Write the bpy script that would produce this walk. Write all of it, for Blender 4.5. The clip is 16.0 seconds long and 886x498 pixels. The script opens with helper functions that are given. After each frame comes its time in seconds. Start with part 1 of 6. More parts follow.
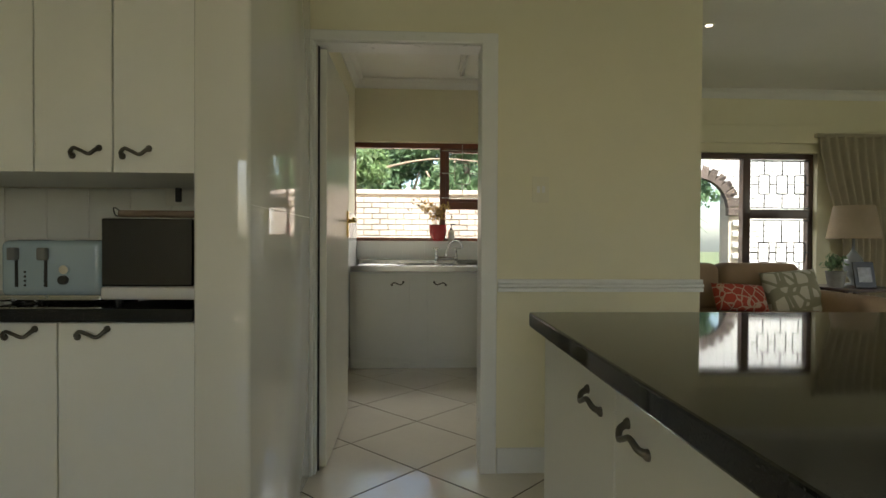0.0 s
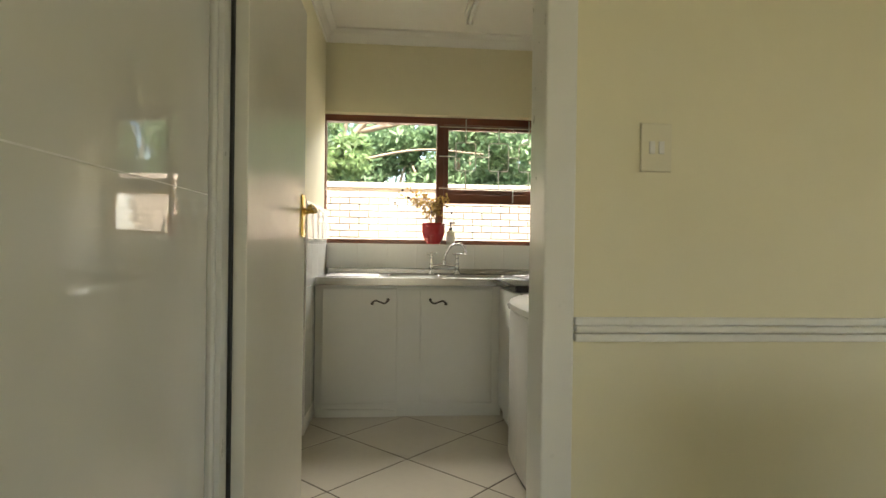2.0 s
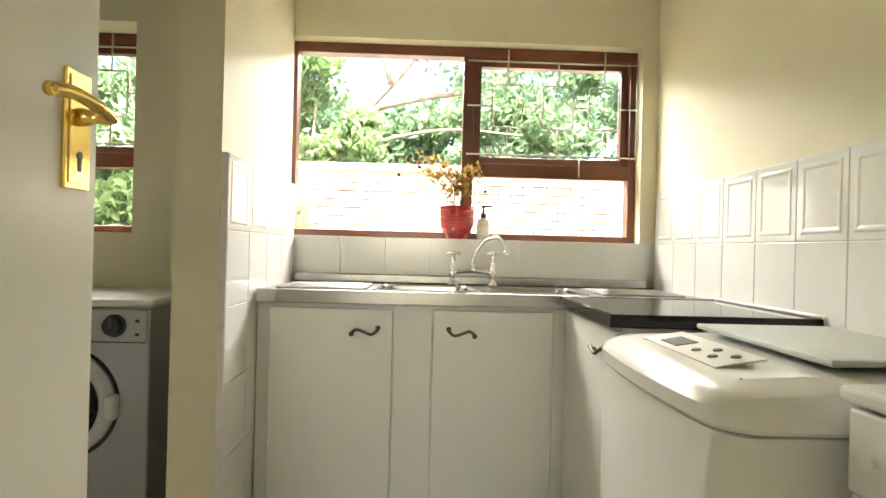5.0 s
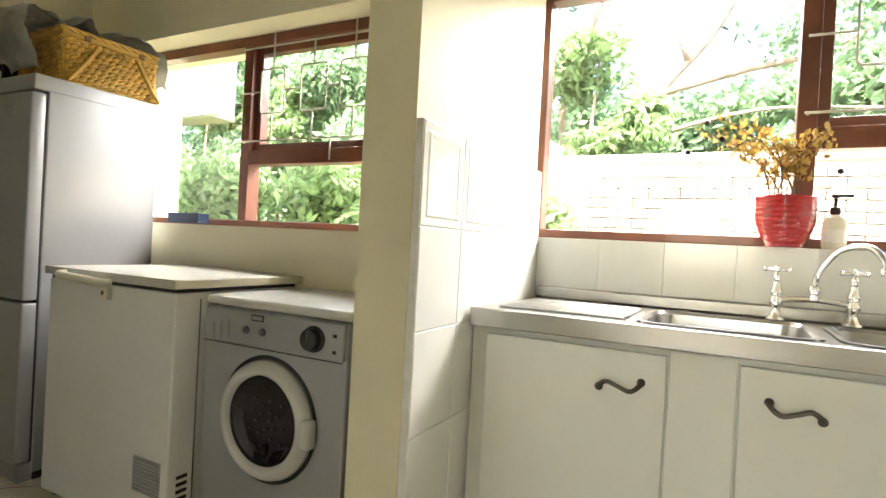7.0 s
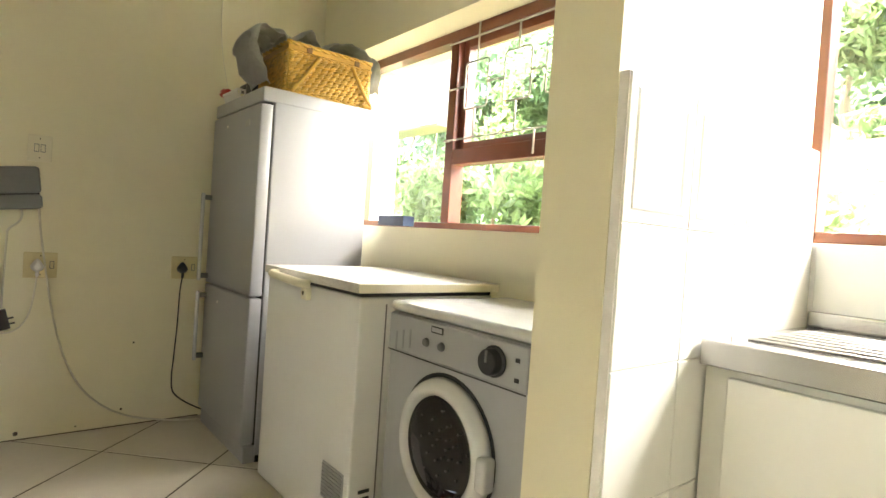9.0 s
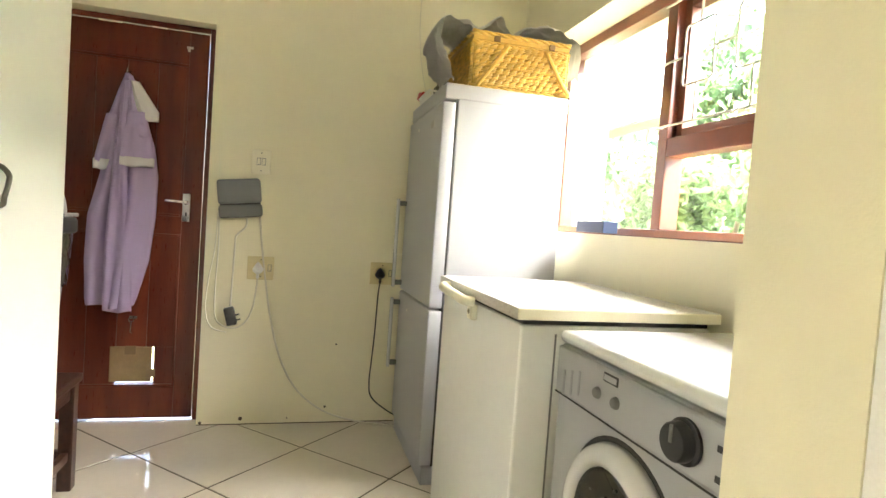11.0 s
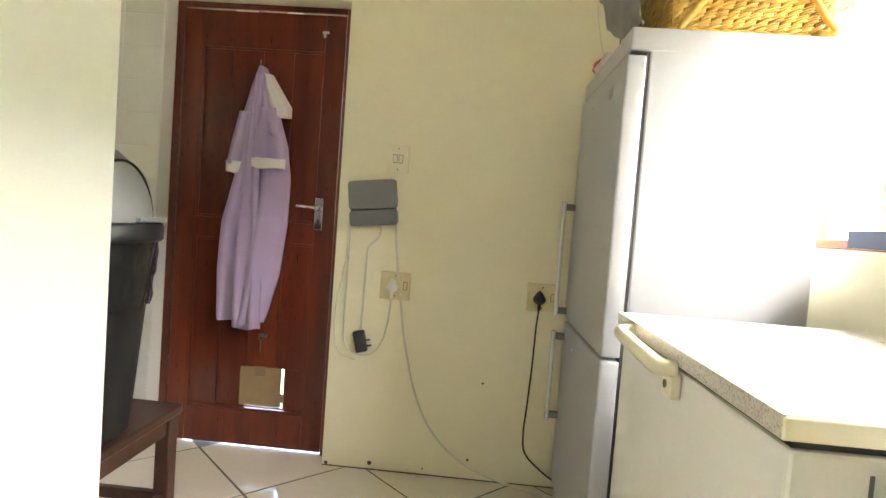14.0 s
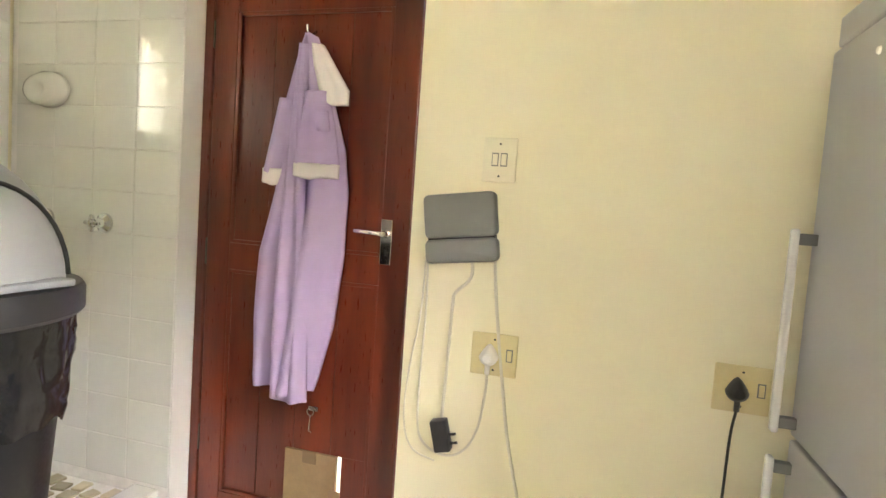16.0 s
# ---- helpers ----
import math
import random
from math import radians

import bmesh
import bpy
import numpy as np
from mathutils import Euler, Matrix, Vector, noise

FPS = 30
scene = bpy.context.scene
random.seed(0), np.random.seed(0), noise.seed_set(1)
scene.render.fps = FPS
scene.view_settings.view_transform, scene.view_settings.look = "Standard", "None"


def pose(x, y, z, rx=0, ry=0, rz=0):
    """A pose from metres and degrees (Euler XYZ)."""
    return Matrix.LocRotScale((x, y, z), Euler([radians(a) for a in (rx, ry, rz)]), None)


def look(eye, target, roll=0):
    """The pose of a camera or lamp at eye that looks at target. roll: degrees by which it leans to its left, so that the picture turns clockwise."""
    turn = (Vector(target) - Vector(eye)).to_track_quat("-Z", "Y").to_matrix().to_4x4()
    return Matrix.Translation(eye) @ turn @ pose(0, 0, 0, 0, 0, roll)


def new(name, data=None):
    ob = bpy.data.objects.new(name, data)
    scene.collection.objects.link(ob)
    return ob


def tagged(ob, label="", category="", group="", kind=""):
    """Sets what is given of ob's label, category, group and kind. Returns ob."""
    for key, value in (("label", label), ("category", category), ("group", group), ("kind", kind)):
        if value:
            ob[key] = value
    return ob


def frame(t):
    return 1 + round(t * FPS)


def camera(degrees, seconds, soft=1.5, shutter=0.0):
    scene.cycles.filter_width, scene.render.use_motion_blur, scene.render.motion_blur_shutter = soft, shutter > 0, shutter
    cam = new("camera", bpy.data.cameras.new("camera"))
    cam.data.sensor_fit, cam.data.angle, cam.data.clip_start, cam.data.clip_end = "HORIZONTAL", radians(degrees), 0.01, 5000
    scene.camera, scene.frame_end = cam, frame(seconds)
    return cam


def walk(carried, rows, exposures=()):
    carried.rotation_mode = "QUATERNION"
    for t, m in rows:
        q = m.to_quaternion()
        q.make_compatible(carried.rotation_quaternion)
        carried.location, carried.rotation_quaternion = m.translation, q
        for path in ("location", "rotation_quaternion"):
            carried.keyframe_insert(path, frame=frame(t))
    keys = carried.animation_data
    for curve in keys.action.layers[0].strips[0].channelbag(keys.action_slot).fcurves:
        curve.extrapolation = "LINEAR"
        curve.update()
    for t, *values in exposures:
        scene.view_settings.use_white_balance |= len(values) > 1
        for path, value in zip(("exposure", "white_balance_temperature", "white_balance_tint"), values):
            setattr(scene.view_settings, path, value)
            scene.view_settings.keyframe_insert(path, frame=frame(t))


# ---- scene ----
cam = camera(77.3, 16.0)
PATH = [
    (0, (0.222, -0.017, 1.099), (0.316, 1.981, 1.074), 0.3),
    (0.5, (0.19, 0.307, 1.112), (0.282, 2.305, 1.095), 0.7),
    (1, (0.175, 0.645, 1.108), (0.268, 2.643, 1.094), 0.8),
    (1.5, (0.156, 0.93, 1.101), (0.28, 2.926, 1.095), 1.0),
    (2, (0.167, 1.247, 1.097), (0.327, 3.241, 1.086), 0.8),
    (2.5, (0.175, 1.539, 1.067), (0.369, 3.53, 1.059), 1.0),
    (3, (0.193, 1.824, 1.078), (0.441, 3.809, 1.079), 1.2),
    (3.2, (0.182, 1.93, 1.082), (0.449, 3.912, 1.08), 1.1),
    (5.3, (0.312, 2.808, 1.053), (0.242, 4.807, 1.053), 1.7),
    (5.5, (0.323, 2.903, 1.063), (0.146, 4.895, 1.053), 1.7),
    (6, (0.307, 3.099, 1.056), (-0.07, 5.063, 1.062), 2.0),
    (6.5, (0.294, 3.263, 1.06), (-0.406, 5.136, 1.055), 2.6),
    (7, (0.285, 3.36, 1.058), (-0.64, 5.133, 1.044), 3.1),
    (7.5, (0.262, 3.464, 1.061), (-0.841, 5.133, 1.038), 3.4),
    (8, (0.221, 3.531, 1.059), (-1.043, 5.081, 1.028), 3.6),
    (8.5, (0.182, 3.598, 1.055), (-1.217, 5.028, 1.019), 3.7),
    (9, (0.165, 3.673, 1.053), (-1.386, 4.935, 1.015), 3.9),
    (9.5, (0.139, 3.746, 1.054), (-1.555, 4.808, 1.006), 4.2),
    (12, (-0.213, 4.152, 1.106), (-2.199, 4.359, 1.001), 3.9),
    (12.5, (-0.301, 4.201, 1.103), (-2.297, 4.27, 0.995), 4.0),
    (13, (-0.364, 4.225, 1.103), (-2.361, 4.217, 0.999), 4.0),
    (13.5, (-0.467, 4.23, 1.105), (-2.462, 4.139, 1.002), 4.0),
    (14, (-0.65, 4.18, 1.089), (-2.644, 4.059, 0.992), 4.3),
    (14.5, (-0.854, 4.123, 1.088), (-2.848, 3.992, 0.995), 4.3),
    (15, (-1.088, 4.137, 1.141), (-3.068, 3.887, 1.019), 4.3),
    (15.5, (-1.27, 4.133, 1.155), (-3.223, 3.723, 1.028), 4.2),
    (16, (-1.476, 4.104, 1.19), (-3.396, 3.561, 1.053), 4.0),
]
EXPOSURES = [(0.0, 1.6, 6600, 11), (1.0, 1.95, 6900, 11), (2.0, 2.3, 7100, 12), (3.0, 2.75, 7200, 13), (5.5, 3.3, 6900, 14), (7.0, 3.55, 6800, 14), (9.0, 4.3, 7000, 15),
             (11.8, 4.95, 6700, 15), (12.5, 4.95, 6700, 15), (14.0, 4.95, 6700, 16), (15.0, 5.5, 6700, 19), (16.0, 5.7, 6600, 21)]
walk(cam, [(t, look(eye, target, roll)) for t, eye, target, roll in PATH],
     exposures=EXPOSURES)

# ---- world and sun ----
SUN_ELEV, SUN_TURN = 58.0, 12.0
world = bpy.data.worlds.new("sky")
scene.world = world
world.use_nodes = True
sky = world.node_tree.nodes.new("ShaderNodeTexSky")
sky.sky_type, sky.sun_disc = "NISHITA", False
sky.sun_elevation, sky.sun_rotation = radians(SUN_ELEV), radians(180 + SUN_TURN)
sky.air_density, sky.dust_density = 1.0, 2.0
world.node_tree.nodes["Background"].inputs["Strength"].default_value = 0.15
world.node_tree.links.new(sky.outputs["Color"], world.node_tree.nodes["Background"].inputs["Color"])
sun = new("sun", bpy.data.lights.new("sun", "SUN"))
sun.data.energy, sun.data.angle, sun.data.color = 5.0, radians(0.6), (1.0, 0.95, 0.86)
sun.matrix_world = pose(0, 0, 20, 90 - SUN_ELEV, 0, SUN_TURN)


# added lamps standing in for sky: two past the eaves, three in unseen openings
def sky_lamp(name, at, target, w, h, watts, color=(1.0, 0.97, 0.90)):
    lamp = new(name, bpy.data.lights.new(name, "AREA"))
    lamp.data.shape, lamp.data.size, lamp.data.size_y = "RECTANGLE", w, h
    lamp.data.energy, lamp.data.color = watts, color
    lamp.matrix_world = look(at, target)
    return lamp


sky_lamp("sky_fill_scullery", (0.55, 6.75, 3.05), (0.45, 4.9, 1.3), 2.2, 1.3, 42)
sky_lamp("sky_fill_laundry", (-1.75, 6.75, 3.05), (-1.75, 4.7, 1.3), 2.2, 1.3, 36)
sky_lamp("sky_fill_kitchen", (-0.2, -3.35, 1.55), (-0.2, 0, 1.35), 1.5, 1.05, 2.2, (1.0, 0.97, 0.78))
sky_lamp("sky_fill_shower", (-2.31, 1.93, 1.67), (-2.31, 3.0, 1.45), 0.17, 0.40, 0.04, (1.0, 0.97, 0.95))
sky_lamp("sky_fill_living", (6.62, 1.6, 1.5), (3.0, 1.6, 1.2), 1.9, 1.2, 3.0, (1.0, 0.97, 0.82))


# ---- materials ----
def mat(name, color, rough=0.5, metal=0.0, vary=0.08, scale=6.0, bump=0.0, bump_scale=60.0, coat=0.0, island=0.0, obj=0.0,
        alpha_trans=0.0, stretch=(1, 1, 1), rough_vary=0.1, spec=0.5):
    """A principled material with tone varied at two scales and a fine relief."""
    m = bpy.data.materials.new(name)
    m.use_nodes = True
    nt = m.node_tree
    n, l = nt.nodes, nt.links
    b = n["Principled BSDF"]
    co = n.new("ShaderNodeTexCoord")
    mp = n.new("ShaderNodeMapping")
    mp.inputs["Scale"].default_value = stretch
    l.new(co.outputs["Object"], mp.inputs["Vector"])
    big = n.new("ShaderNodeTexNoise")
    big.inputs["Scale"].default_value, big.inputs["Detail"].default_value = scale, 3.0
    fine = n.new("ShaderNodeTexNoise")
    fine.inputs["Scale"].default_value, fine.inputs["Detail"].default_value = scale * 9.0, 4.0
    l.new(mp.outputs["Vector"], big.inputs["Vector"])
    l.new(mp.outputs["Vector"], fine.inputs["Vector"])
    add = n.new("ShaderNodeMath")
    add.operation = "MULTIPLY_ADD"
    l.new(fine.outputs["Fac"], add.inputs[0])
    add.inputs[1].default_value = 0.45
    l.new(big.outputs["Fac"], add.inputs[2])
    rng = n.new("ShaderNodeMapRange")
    rng.inputs["From Min"].default_value, rng.inputs["From Max"].default_value = 0.4, 1.05
    rng.inputs["To Min"].default_value, rng.inputs["To Max"].default_value = 1 - vary, 1 + vary
    l.new(add.outputs[0], rng.inputs["Value"])
    val = rng.outputs["Result"]
    for amount, kind in ((island, "ShaderNodeNewGeometry"), (obj, "ShaderNodeObjectInfo")):
        if amount:
            src = n.new(kind)
            out = src.outputs["Random Per Island"] if kind.endswith("Geometry") else src.outputs["Random"]
            r2 = n.new("ShaderNodeMapRange")
            r2.inputs["To Min"].default_value, r2.inputs["To Max"].default_value = 1 - amount, 1 + amount
            l.new(out, r2.inputs["Value"])
            mu = n.new("ShaderNodeMath")
            mu.operation = "MULTIPLY"
            l.new(val, mu.inputs[0])
            l.new(r2.outputs["Result"], mu.inputs[1])
            val = mu.outputs[0]
    hsv = n.new("ShaderNodeHueSaturation")
    hsv.inputs["Color"].default_value = (*color, 1)
    l.new(val, hsv.inputs["Value"])
    l.new(hsv.outputs["Color"], b.inputs["Base Color"])
    rr = n.new("ShaderNodeMapRange")
    rr.inputs["From Min"].default_value, rr.inputs["From Max"].default_value = 0.3, 0.7
    rr.inputs["To Min"].default_value, rr.inputs["To Max"].default_value = max(0.0, rough * (1 - rough_vary)), min(1.0, rough * (1 + rough_vary))
    l.new(fine.outputs["Fac"], rr.inputs["Value"])
    l.new(rr.outputs["Result"], b.inputs["Roughness"])
    b.inputs["Metallic"].default_value = metal
    b.inputs["Coat Weight"].default_value = coat
    b.inputs["Specular IOR Level"].default_value = spec
    if bump:
        bn = n.new("ShaderNodeTexNoise")
        bn.inputs["Scale"].default_value, bn.inputs["Detail"].default_value = bump_scale, 3.0
        l.new(mp.outputs["Vector"], bn.inputs["Vector"])
        bp = n.new("ShaderNodeBump")
        bp.inputs["Strength"].default_value, bp.inputs["Distance"].default_value = bump, 0.004
        l.new(bn.outputs["Fac"], bp.inputs["Height"])
        l.new(bp.outputs["Normal"], b.inputs["Normal"])
    if alpha_trans:
        tr = n.new("ShaderNodeBsdfTranslucent")
        l.new(hsv.outputs["Color"], tr.inputs["Color"])
        mix = n.new("ShaderNodeMixShader")
        mix.inputs[0].default_value = alpha_trans
        l.new(b.outputs[0], mix.inputs[1])
        l.new(tr.outputs[0], mix.inputs[2])
        l.new(mix.outputs[0], n["Material Output"].inputs["Surface"])
    return m


def wood(name, dark, light, rough=0.35, grain=(1.2, 14.0, 14.0), coat=0.2):
    """Stained timber with long grain along its local first axis of the stretch."""
    m = mat(name, light, rough, 0, 0.12, 3.0, 0.25, 40.0, coat, stretch=grain)
    n, l = m.node_tree.nodes, m.node_tree.links
    b = n["Principled BSDF"]
    hsv = b.inputs["Base Color"].links[0].from_node
    wv = n.new("ShaderNodeTexNoise")
    wv.inputs["Scale"].default_value, wv.inputs["Detail"].default_value = 2.4, 6.0
    mp = next(x for x in n if x.type == "MAPPING")
    l.new(mp.outputs["Vector"], wv.inputs["Vector"])
    ramp = n.new("ShaderNodeValToRGB")
    ramp.color_ramp.elements[0].position, ramp.color_ramp.elements[0].color = 0.35, (*dark, 1)
    ramp.color_ramp.elements[1].position, ramp.color_ramp.elements[1].color = 0.65, (*light, 1)
    l.new(wv.outputs["Fac"], ramp.inputs["Fac"])
    l.new(ramp.outputs["Color"], hsv.inputs["Color"])
    return m


def speckled(name, base, fleck, rough, scale=220.0, amount=0.62, coat=0.0):
    """Stone or laminate with flecks."""
    m = mat(name, base, rough, 0, 0.05, 5.0, coat=coat)
    n, l = m.node_tree.nodes, m.node_tree.links
    hsv = n["Principled BSDF"].inputs["Base Color"].links[0].from_node
    co = next(x for x in n if x.type == "TEX_COORD")
    v = n.new("ShaderNodeTexNoise")
    v.inputs["Scale"].default_value, v.inputs["Detail"].default_value = scale, 2.0
    l.new(co.outputs["Object"], v.inputs["Vector"])
    ramp = n.new("ShaderNodeValToRGB")
    ramp.color_ramp.elements[0].position, ramp.color_ramp.elements[0].color = amount - 0.04, (*base, 1)
    ramp.color_ramp.elements[1].position, ramp.color_ramp.elements[1].color = amount + 0.04, (*fleck, 1)
    l.new(v.outputs["Fac"], ramp.inputs["Fac"])
    l.new(ramp.outputs["Color"], hsv.inputs["Color"])
    return m


def glass(name, tint=(0.97, 0.99, 0.98)):
    m = bpy.data.materials.new(name)
    m.use_nodes = True
    n, l = m.node_tree.nodes, m.node_tree.links
    n.remove(n["Principled BSDF"])
    t, g, f, mix = n.new("ShaderNodeBsdfTransparent"), n.new("ShaderNodeBsdfGlossy"), n.new("ShaderNodeLayerWeight"), n.new("ShaderNodeMixShader")
    p5, sc = n.new("ShaderNodeMath"), n.new("ShaderNodeMapRange")
    p5.operation = "POWER"
    p5.inputs[1].default_value = 5.0
    sc.inputs["To Min"].default_value, sc.inputs["To Max"].default_value = 0.035, 0.6
    t.inputs["Color"].default_value = (*tint, 1)
    g.inputs["Roughness"].default_value = 0.01
    f.inputs["Blend"].default_value = 0.5
    l.new(f.outputs["Facing"], p5.inputs[0])
    l.new(p5.outputs[0], sc.inputs["Value"])
    l.new(sc.outputs[0], mix.inputs[0])
    l.new(t.outputs[0], mix.inputs[1])
    l.new(g.outputs[0], mix.inputs[2])
    l.new(mix.outputs[0], n["Material Output"].inputs["Surface"])
    return m


CREAM = mat("cream_wall_paint", (0.80, 0.755, 0.555), 0.55, 0, 0.035, 1.3, 0.12, 260.0)
WHITE = mat("white_enamel_paint", (0.80, 0.80, 0.76), 0.3, 0, 0.03, 2.5, 0.06, 120.0)
GLOSS = mat("gloss_white_panel", (0.74, 0.73, 0.66), 0.045, 0, 0.02, 1.5, 0.05, 9.0, 0.4)
DOORWHITE = mat("satin_white_door_paint", (0.80, 0.79, 0.70), 0.26, 0, 0.03, 2.0, rough_vary=0.0)
CEILING = mat("ceiling_paint", (0.82, 0.81, 0.76), 0.8, 0, 0.03, 1.5, 0.1, 200.0)
LAMINATE = mat("white_cupboard_paint", (0.80, 0.80, 0.74), 0.32, 0, 0.025, 2.2, 0.05, 90.0)
GRANITE = speckled("black_granite", (0.012, 0.012, 0.013), (0.06, 0.06, 0.06), 0.05, 320.0, 0.64)
GRANITE.node_tree.nodes["Principled BSDF"].inputs["Specular IOR Level"].default_value = 0.3
STEEL = mat("brushed_steel", (0.40, 0.39, 0.37), 0.25, 1.0, 0.0, 7.0, rough_vary=0.0)
CHROME = mat("chrome", (0.8, 0.8, 0.8), 0.08, 1.0, 0.02)
BRASS = mat("polished_brass", (0.80, 0.56, 0.16), 0.16, 1.0, 0.06, 12.0)
PEWTER = mat("dark_pewter", (0.13, 0.12, 0.10), 0.38, 0.9, 0.2, 40.0)
MERANTI = wood("red_brown_window_timber", (0.10, 0.028, 0.014), (0.22, 0.065, 0.032), 0.38, (1, 1, 1))
DOORWOOD = wood("mahogany_stained_door", (0.085, 0.013, 0.006), (0.17, 0.030, 0.011), 0.3, (5, 5, 0.7), 0.35)
BENCHWOOD = wood("dark_bench_timber", (0.028, 0.011, 0.007), (0.06, 0.022, 0.013), 0.3, (2, 9, 9), 0.3)
FLOORTILE = mat("cream_floor_tile", (0.68, 0.63, 0.53), 0.1, 0, 0.05, 3.0, 0.03, 18.0, obj=0.03, coat=0.2)
GROUT = mat("dark_grout", (0.10, 0.08, 0.06), 0.9, 0, 0.25, 30.0)
WALLTILE = mat("white_glazed_tile", (0.80, 0.81, 0.77), 0.09, 0, 0.03, 4.0, 0.04, 20.0, obj=0.02)
TILEGROUT = mat("pale_grout", (0.82, 0.81, 0.78), 0.85, 0, 0.1, 30.0)
SILVER = mat("silver_fridge_paint", (0.42, 0.43, 0.45), 0.3, 0.3, 0.0, 3.0, rough_vary=0.0)
DRYERGREY = mat("silver_grey_plastic", (0.42, 0.43, 0.43), 0.35, 0.25, 0.03, 4.0)
DRYERTOP = mat("pale_grey_dryer_top", (0.66, 0.66, 0.63), 0.22, 0, 0.03, 4.0)
APPL = mat("white_appliance_enamel", (0.80, 0.80, 0.76), 0.22, 0, 0.025, 3.0)
IVORY = mat("ivory_plastic", (0.76, 0.72, 0.55), 0.4, 0, 0.03, 20.0)
BEIGE = mat("beige_socket_plastic", (0.66, 0.58, 0.32), 0.42, 0, 0.04, 20.0)
BLACK = mat("black_plastic", (0.018, 0.018, 0.019), 0.4, 0, 0.2, 20.0)
RUBBER = mat("dark_rubber", (0.03, 0.03, 0.028), 0.7, 0, 0.2, 20.0)
DARKGLASS = mat("dark_door_glass", (0.007, 0.006, 0.006), 0.05, 0, 0.0, 30.0, rough_vary=0.0)
GREYBOX = mat("grey_plastic", (0.17, 0.175, 0.165), 0.5, 0, 0.04, 20.0, 0.1, 400.0)
CABLE = mat("off_white_cable", (0.66, 0.63, 0.52), 0.5, 0, 0.05, 20.0)
WHITEPL = mat("white_plastic", (0.78, 0.77, 0.72), 0.4, 0, 0.03, 20.0)
PANE = glass("window_glass")


# ---- helpers for building ----
ORIGIN = {}


def thing(name, at, label="", category="", group="", kind=""):
    """An empty at the base of a thing, under which its parts are hung."""
    ob = new(name)
    ob.empty_display_size = 0.1
    ob.location = at
    ORIGIN[ob] = Vector(at)
    return tagged(ob, label, category, group, kind)


def part(name, bm, material, parent=None, label="", smooth=False, category="", group="", kind=""):
    """Links a bmesh, drawn in world metres, as one mesh under a thing or part; with no parent it is a thing."""
    me = bpy.data.meshes.new(name)
    if parent is not None:
        o = ORIGIN[parent]
        bmesh.ops.translate(bm, vec=-o, verts=bm.verts)
    bmesh.ops.recalc_face_normals(bm, faces=bm.faces)
    bm.to_mesh(me)
    bm.free()
    if smooth:
        me.polygons.foreach_set("use_smooth", [True] * len(me.polygons))
        if smooth == "angle":
            me.set_sharp_from_angle(angle=radians(35))
    me.materials.append(material)
    ob = new(name, me)
    if parent is not None:
        ob.parent = parent
        ORIGIN[ob] = o
    else:
        ORIGIN[ob] = Vector((0, 0, 0))
    return tagged(ob, label, category, group, kind)


def box(x0, x1, y0, y1, z0, z1, bevel=0.0, seg=2, bm=None):
    own = bmesh.new()
    r = bmesh.ops.create_cube(own, size=1.0)
    bmesh.ops.scale(own, vec=(abs(x1 - x0), abs(y1 - y0), abs(z1 - z0)), verts=r["verts"])
    bmesh.ops.translate(own, vec=((x0 + x1) / 2, (y0 + y1) / 2, (z0 + z1) / 2), verts=own.verts)
    if bevel:
        bmesh.ops.bevel(own, geom=list(own.edges), offset=bevel, segments=seg, profile=0.5, affect="EDGES", clamp_overlap=True)
    return join(bm, own)


def join(bm, own):
    if bm is None:
        return own
    me = bpy.data.meshes.new("scrap")
    own.to_mesh(me)
    own.free()
    bm.from_mesh(me)
    bpy.data.meshes.remove(me)
    return bm


def tube(points, r, seg=8, bm=None, closed=False, taper=None):
    """A round bar along a line of points."""
    own = bmesh.new()
    pts = [Vector(p) for p in points]
    n = len(pts)
    rings, side = [], None
    for i, p in enumerate(pts):
        a = pts[i - 1] if (i or closed) else p
        b = pts[(i + 1) % n] if (i < n - 1 or closed) else p
        d = (b - a).normalized()
        if side is None:
            side = d.orthogonal().normalized()
        side = (side - d * side.dot(d)).normalized()
        up = d.cross(side)
        rad = r if taper is None else taper[i]
        rings.append([own.verts.new(p + rad * (math.cos(2 * math.pi * k / seg) * side + math.sin(2 * math.pi * k / seg) * up)) for k in range(seg)])
    for i in range(n if closed else n - 1):
        q = rings[(i + 1) % n]
        for k in range(seg):
            own.faces.new((rings[i][k], rings[i][(k + 1) % seg], q[(k + 1) % seg], q[k]))
    if not closed:
        own.faces.new(rings[0])
        own.faces.new(rings[-1])
    return join(bm, own)


def curve(points, steps=6):
    """Catmull-Rom points through the given ones."""
    p = [Vector(q) for q in points]
    p = [p[0] * 2 - p[1]] + p + [p[-1] * 2 - p[-2]]
    out = []
    for i in range(1, len(p) - 2):
        for k in range(steps):
            t = k / steps
            a, b, c, d = p[i - 1], p[i], p[i + 1], p[i + 2]
            out.append(0.5 * (2 * b + (c - a) * t + (2 * a - 5 * b + 4 * c - d) * t * t + (3 * b - a - 3 * c + d) * t ** 3))
    return out + [p[-2]]


